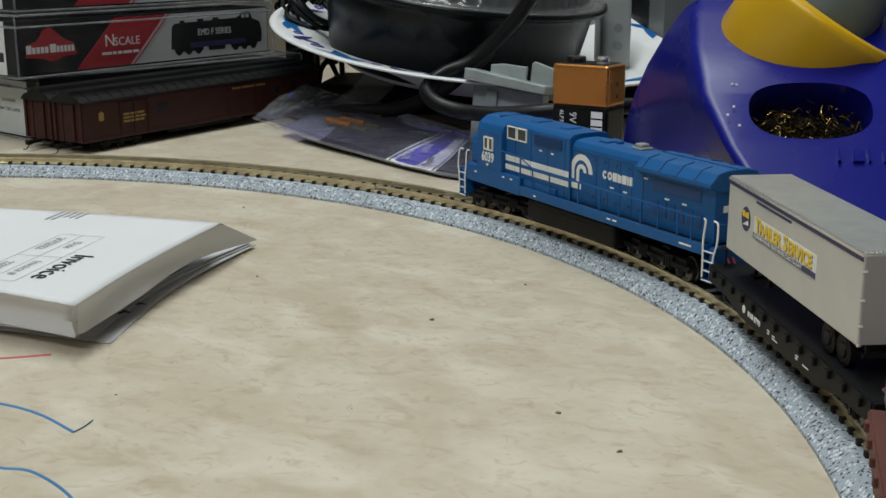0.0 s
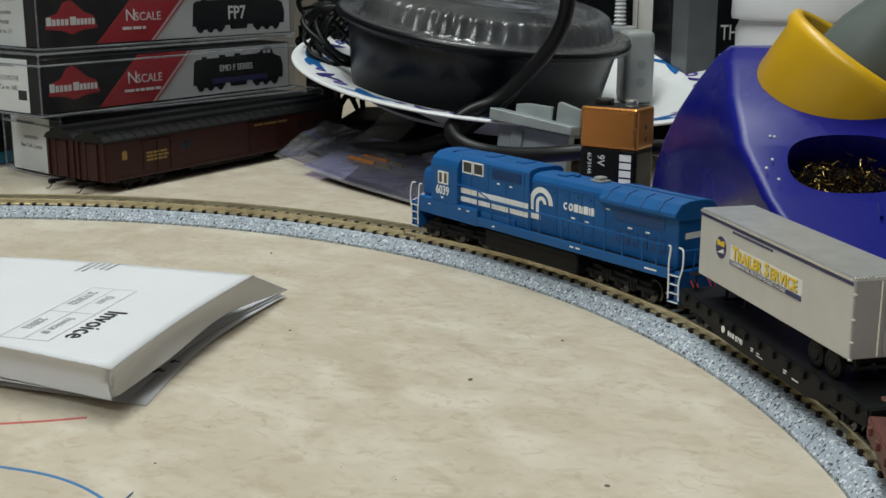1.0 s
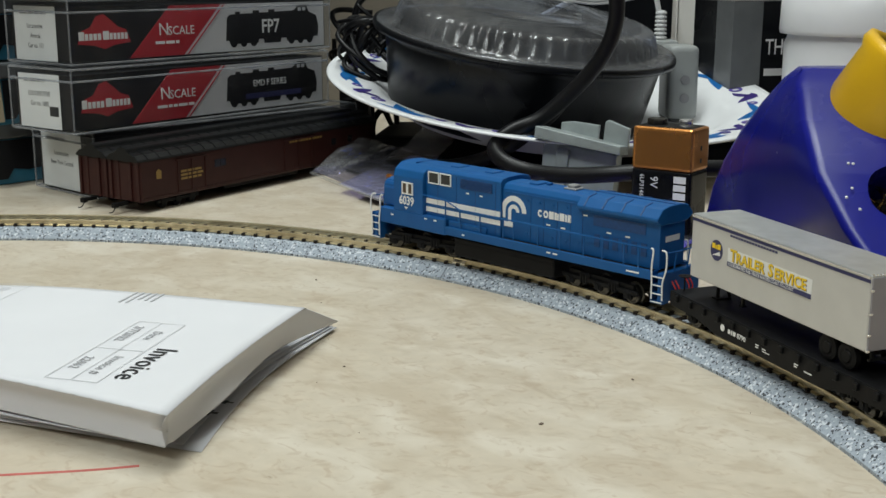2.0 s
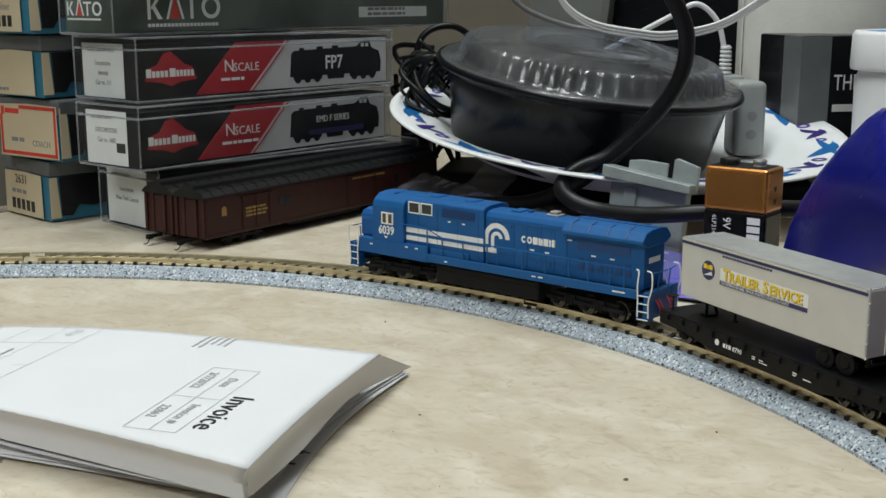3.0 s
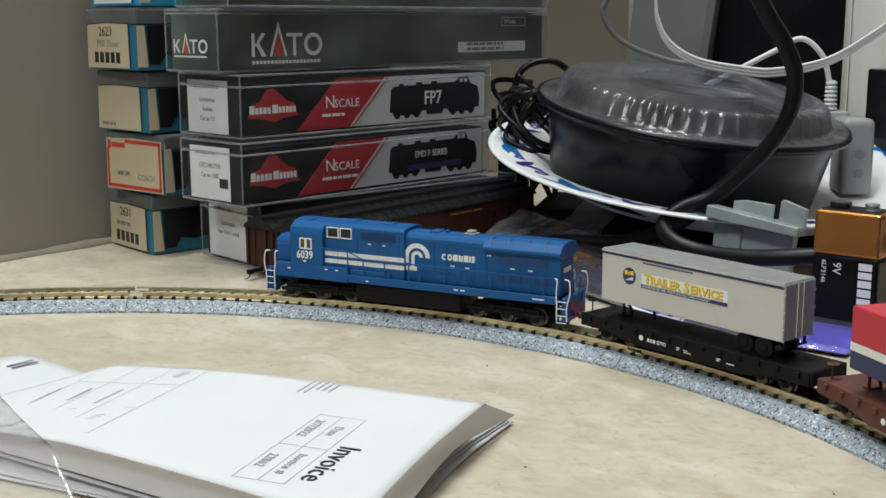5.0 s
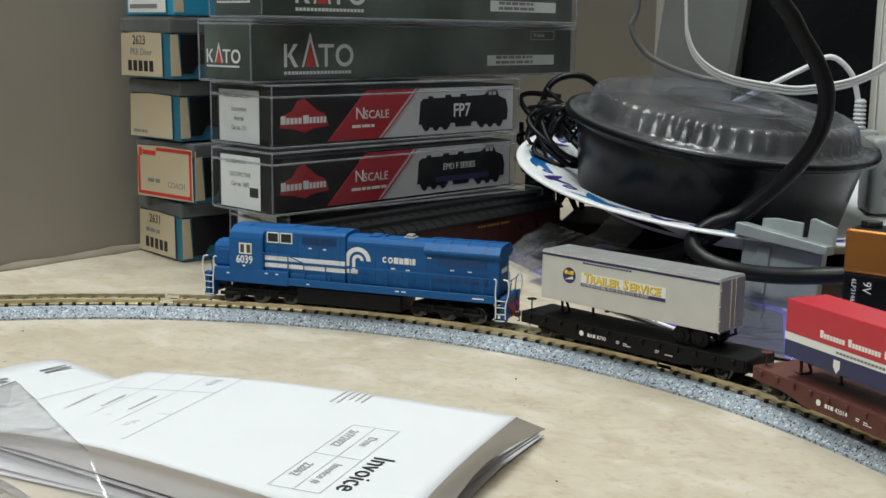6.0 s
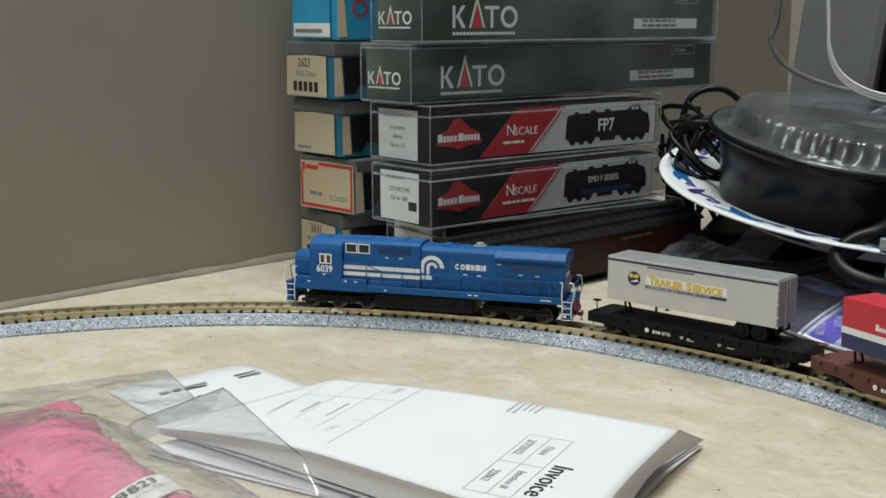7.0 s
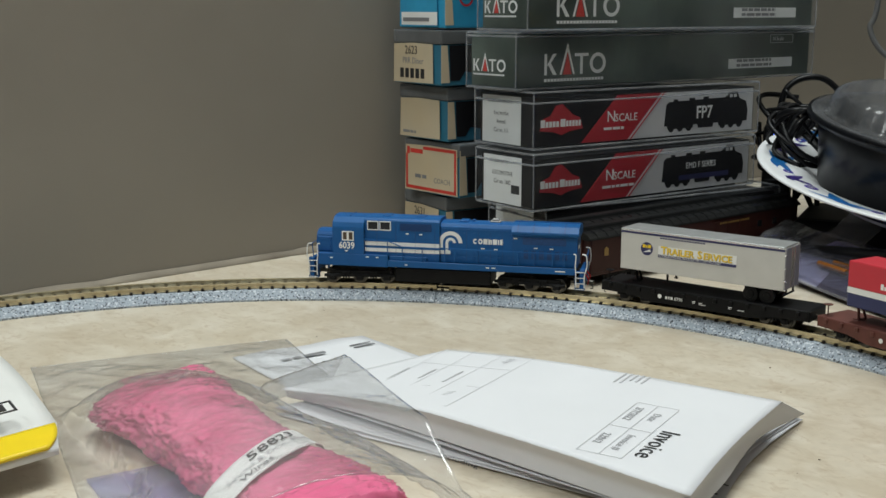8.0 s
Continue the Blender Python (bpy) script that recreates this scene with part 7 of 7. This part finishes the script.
def mailer():
    t = thing("padded_mailer", "white padded mailer with a yellow end band", "envelope")
    R = Vector((-0.0660, 0.0310, 0.0150))
    down = Vector((-0.25, -0.62, 0)).normalized()
    back = Vector((-0.72, 0.55, 0)).normalized()
    n = 20
    rows = []
    for i in range(n + 1):
        row = []
        for j in range(n + 1):
            u, v = i / n, j / n
            p = R + back * 0.155 * u + down * (0.100 * v + 0.004 * max(0, 1 - u * 10) * (1 - v))
            p.z = 0.0108 + 0.0045 * math.sin(math.pi * min(1, u * 1.2)) * (1 - 0.3 * v) + 0.0007 * noise.noise((u * 20, v * 20, 2))
            p.z -= 0.0085 * max(0, (u - 0.75) / 0.25) ** 2
            row.append(p)
        rows.append(row)
    part("padded_sheet", sheet(rows, 0.0022), ENV_WHITE, t, smooth=True)
    rows = []
    for i in range(9):
        row = []
        for j in range(15):
            v = (j / 14) ** 1.5
            trim = 0.0060 * (1 - i / 8) ** 2.2 * (1 - v)
            q = R + back * (-0.0004 + 0.0140 * i / 8) + down * (0.0012 + trim + 0.1 * v)
            q.z = 0.0108 + 0.0045 * math.sin(math.pi * 1.2 * 0.0140 * i / 8 / 0.155) + 0.0012
            row.append(q)
        rows.append(row)
    part("yellow_band", sheet(rows, 0.0010), ENV_YELLOW, t, "yellow printed end band", smooth=True)
    f = facing(R + back * 0.026 + down * 0.012 + Vector((0, 0, 0.0043)), down, -back)
    bars([(0, 0, 0.0008, 0.010), (0, 0.0092, 0.014, 0.010), (0.0132, 0, 0.014, 0.010), (0, 0, 0.014, 0.0008), (0.003, 0.002, 0.011, 0.005), (0.003, 0.005, 0.006, 0.008), (0.009, 0.005, 0.011, 0.007)], f, INK_BLACK, t, "printed_emblem", 0.0003)


mailer()

# ---- what moves ----
# angle of the locomotive's middle round the curve, by seconds
ANGLES = [(0.0, 32.0), (1.0, 39.95), (2.5, 52.65), (3.5, 60.9), (4.5, 69.4), (6.0, 81.65), (7.0, 89.8), (8.0, 98.3)]


def train_angle(s):
    for (t0, a0), (t1, a1) in zip(ANGLES, ANGLES[1:]):
        if s <= t1 + 1e-6:
            return a0 + (a1 - a0) * (s - t0) / (t1 - t0)
    return ANGLES[-1][1]


def riding(s, behind, radius):
    # the couplings stretch a little as the train pulls away
    slack = 0.08 * min(behind, 24) / 24 * (3.5 - s) + 0.012 * max(0, behind - 24) * (6.0 - s) / 6.0 + 0.03 * min(behind, 24) * max(0.0, 1 - s / 2.5)
    a = train_angle(s) - behind + slack
    return pose(radius * math.cos(radians(a)), radius * math.sin(radians(a)), RAIL_TOP, 0, 0, a + 90)


def motions():
    halves = [0.5 * k for k in range(17)]
    for ob, behind, radius in ((loco, 0.0, 0.2793), (car_black, 25.05, 0.2802), (car_brown, 46.3, 0.2783), (van_silver, 24.7, 0.2802), (van_red, 46.4, 0.2780)):
        walk(ob, [(s, riding(s, behind, radius)) for s in halves])
    tenths = [0.1 * k for k in range(81)]
    for ob, x, r in wheelsets:
        walk(ob, [(s, pose(x, 0, r, 0, math.degrees(radians(train_angle(s) - ANGLES[0][1]) * R_TRACK / r), 0)) for s in tenths])


motions()
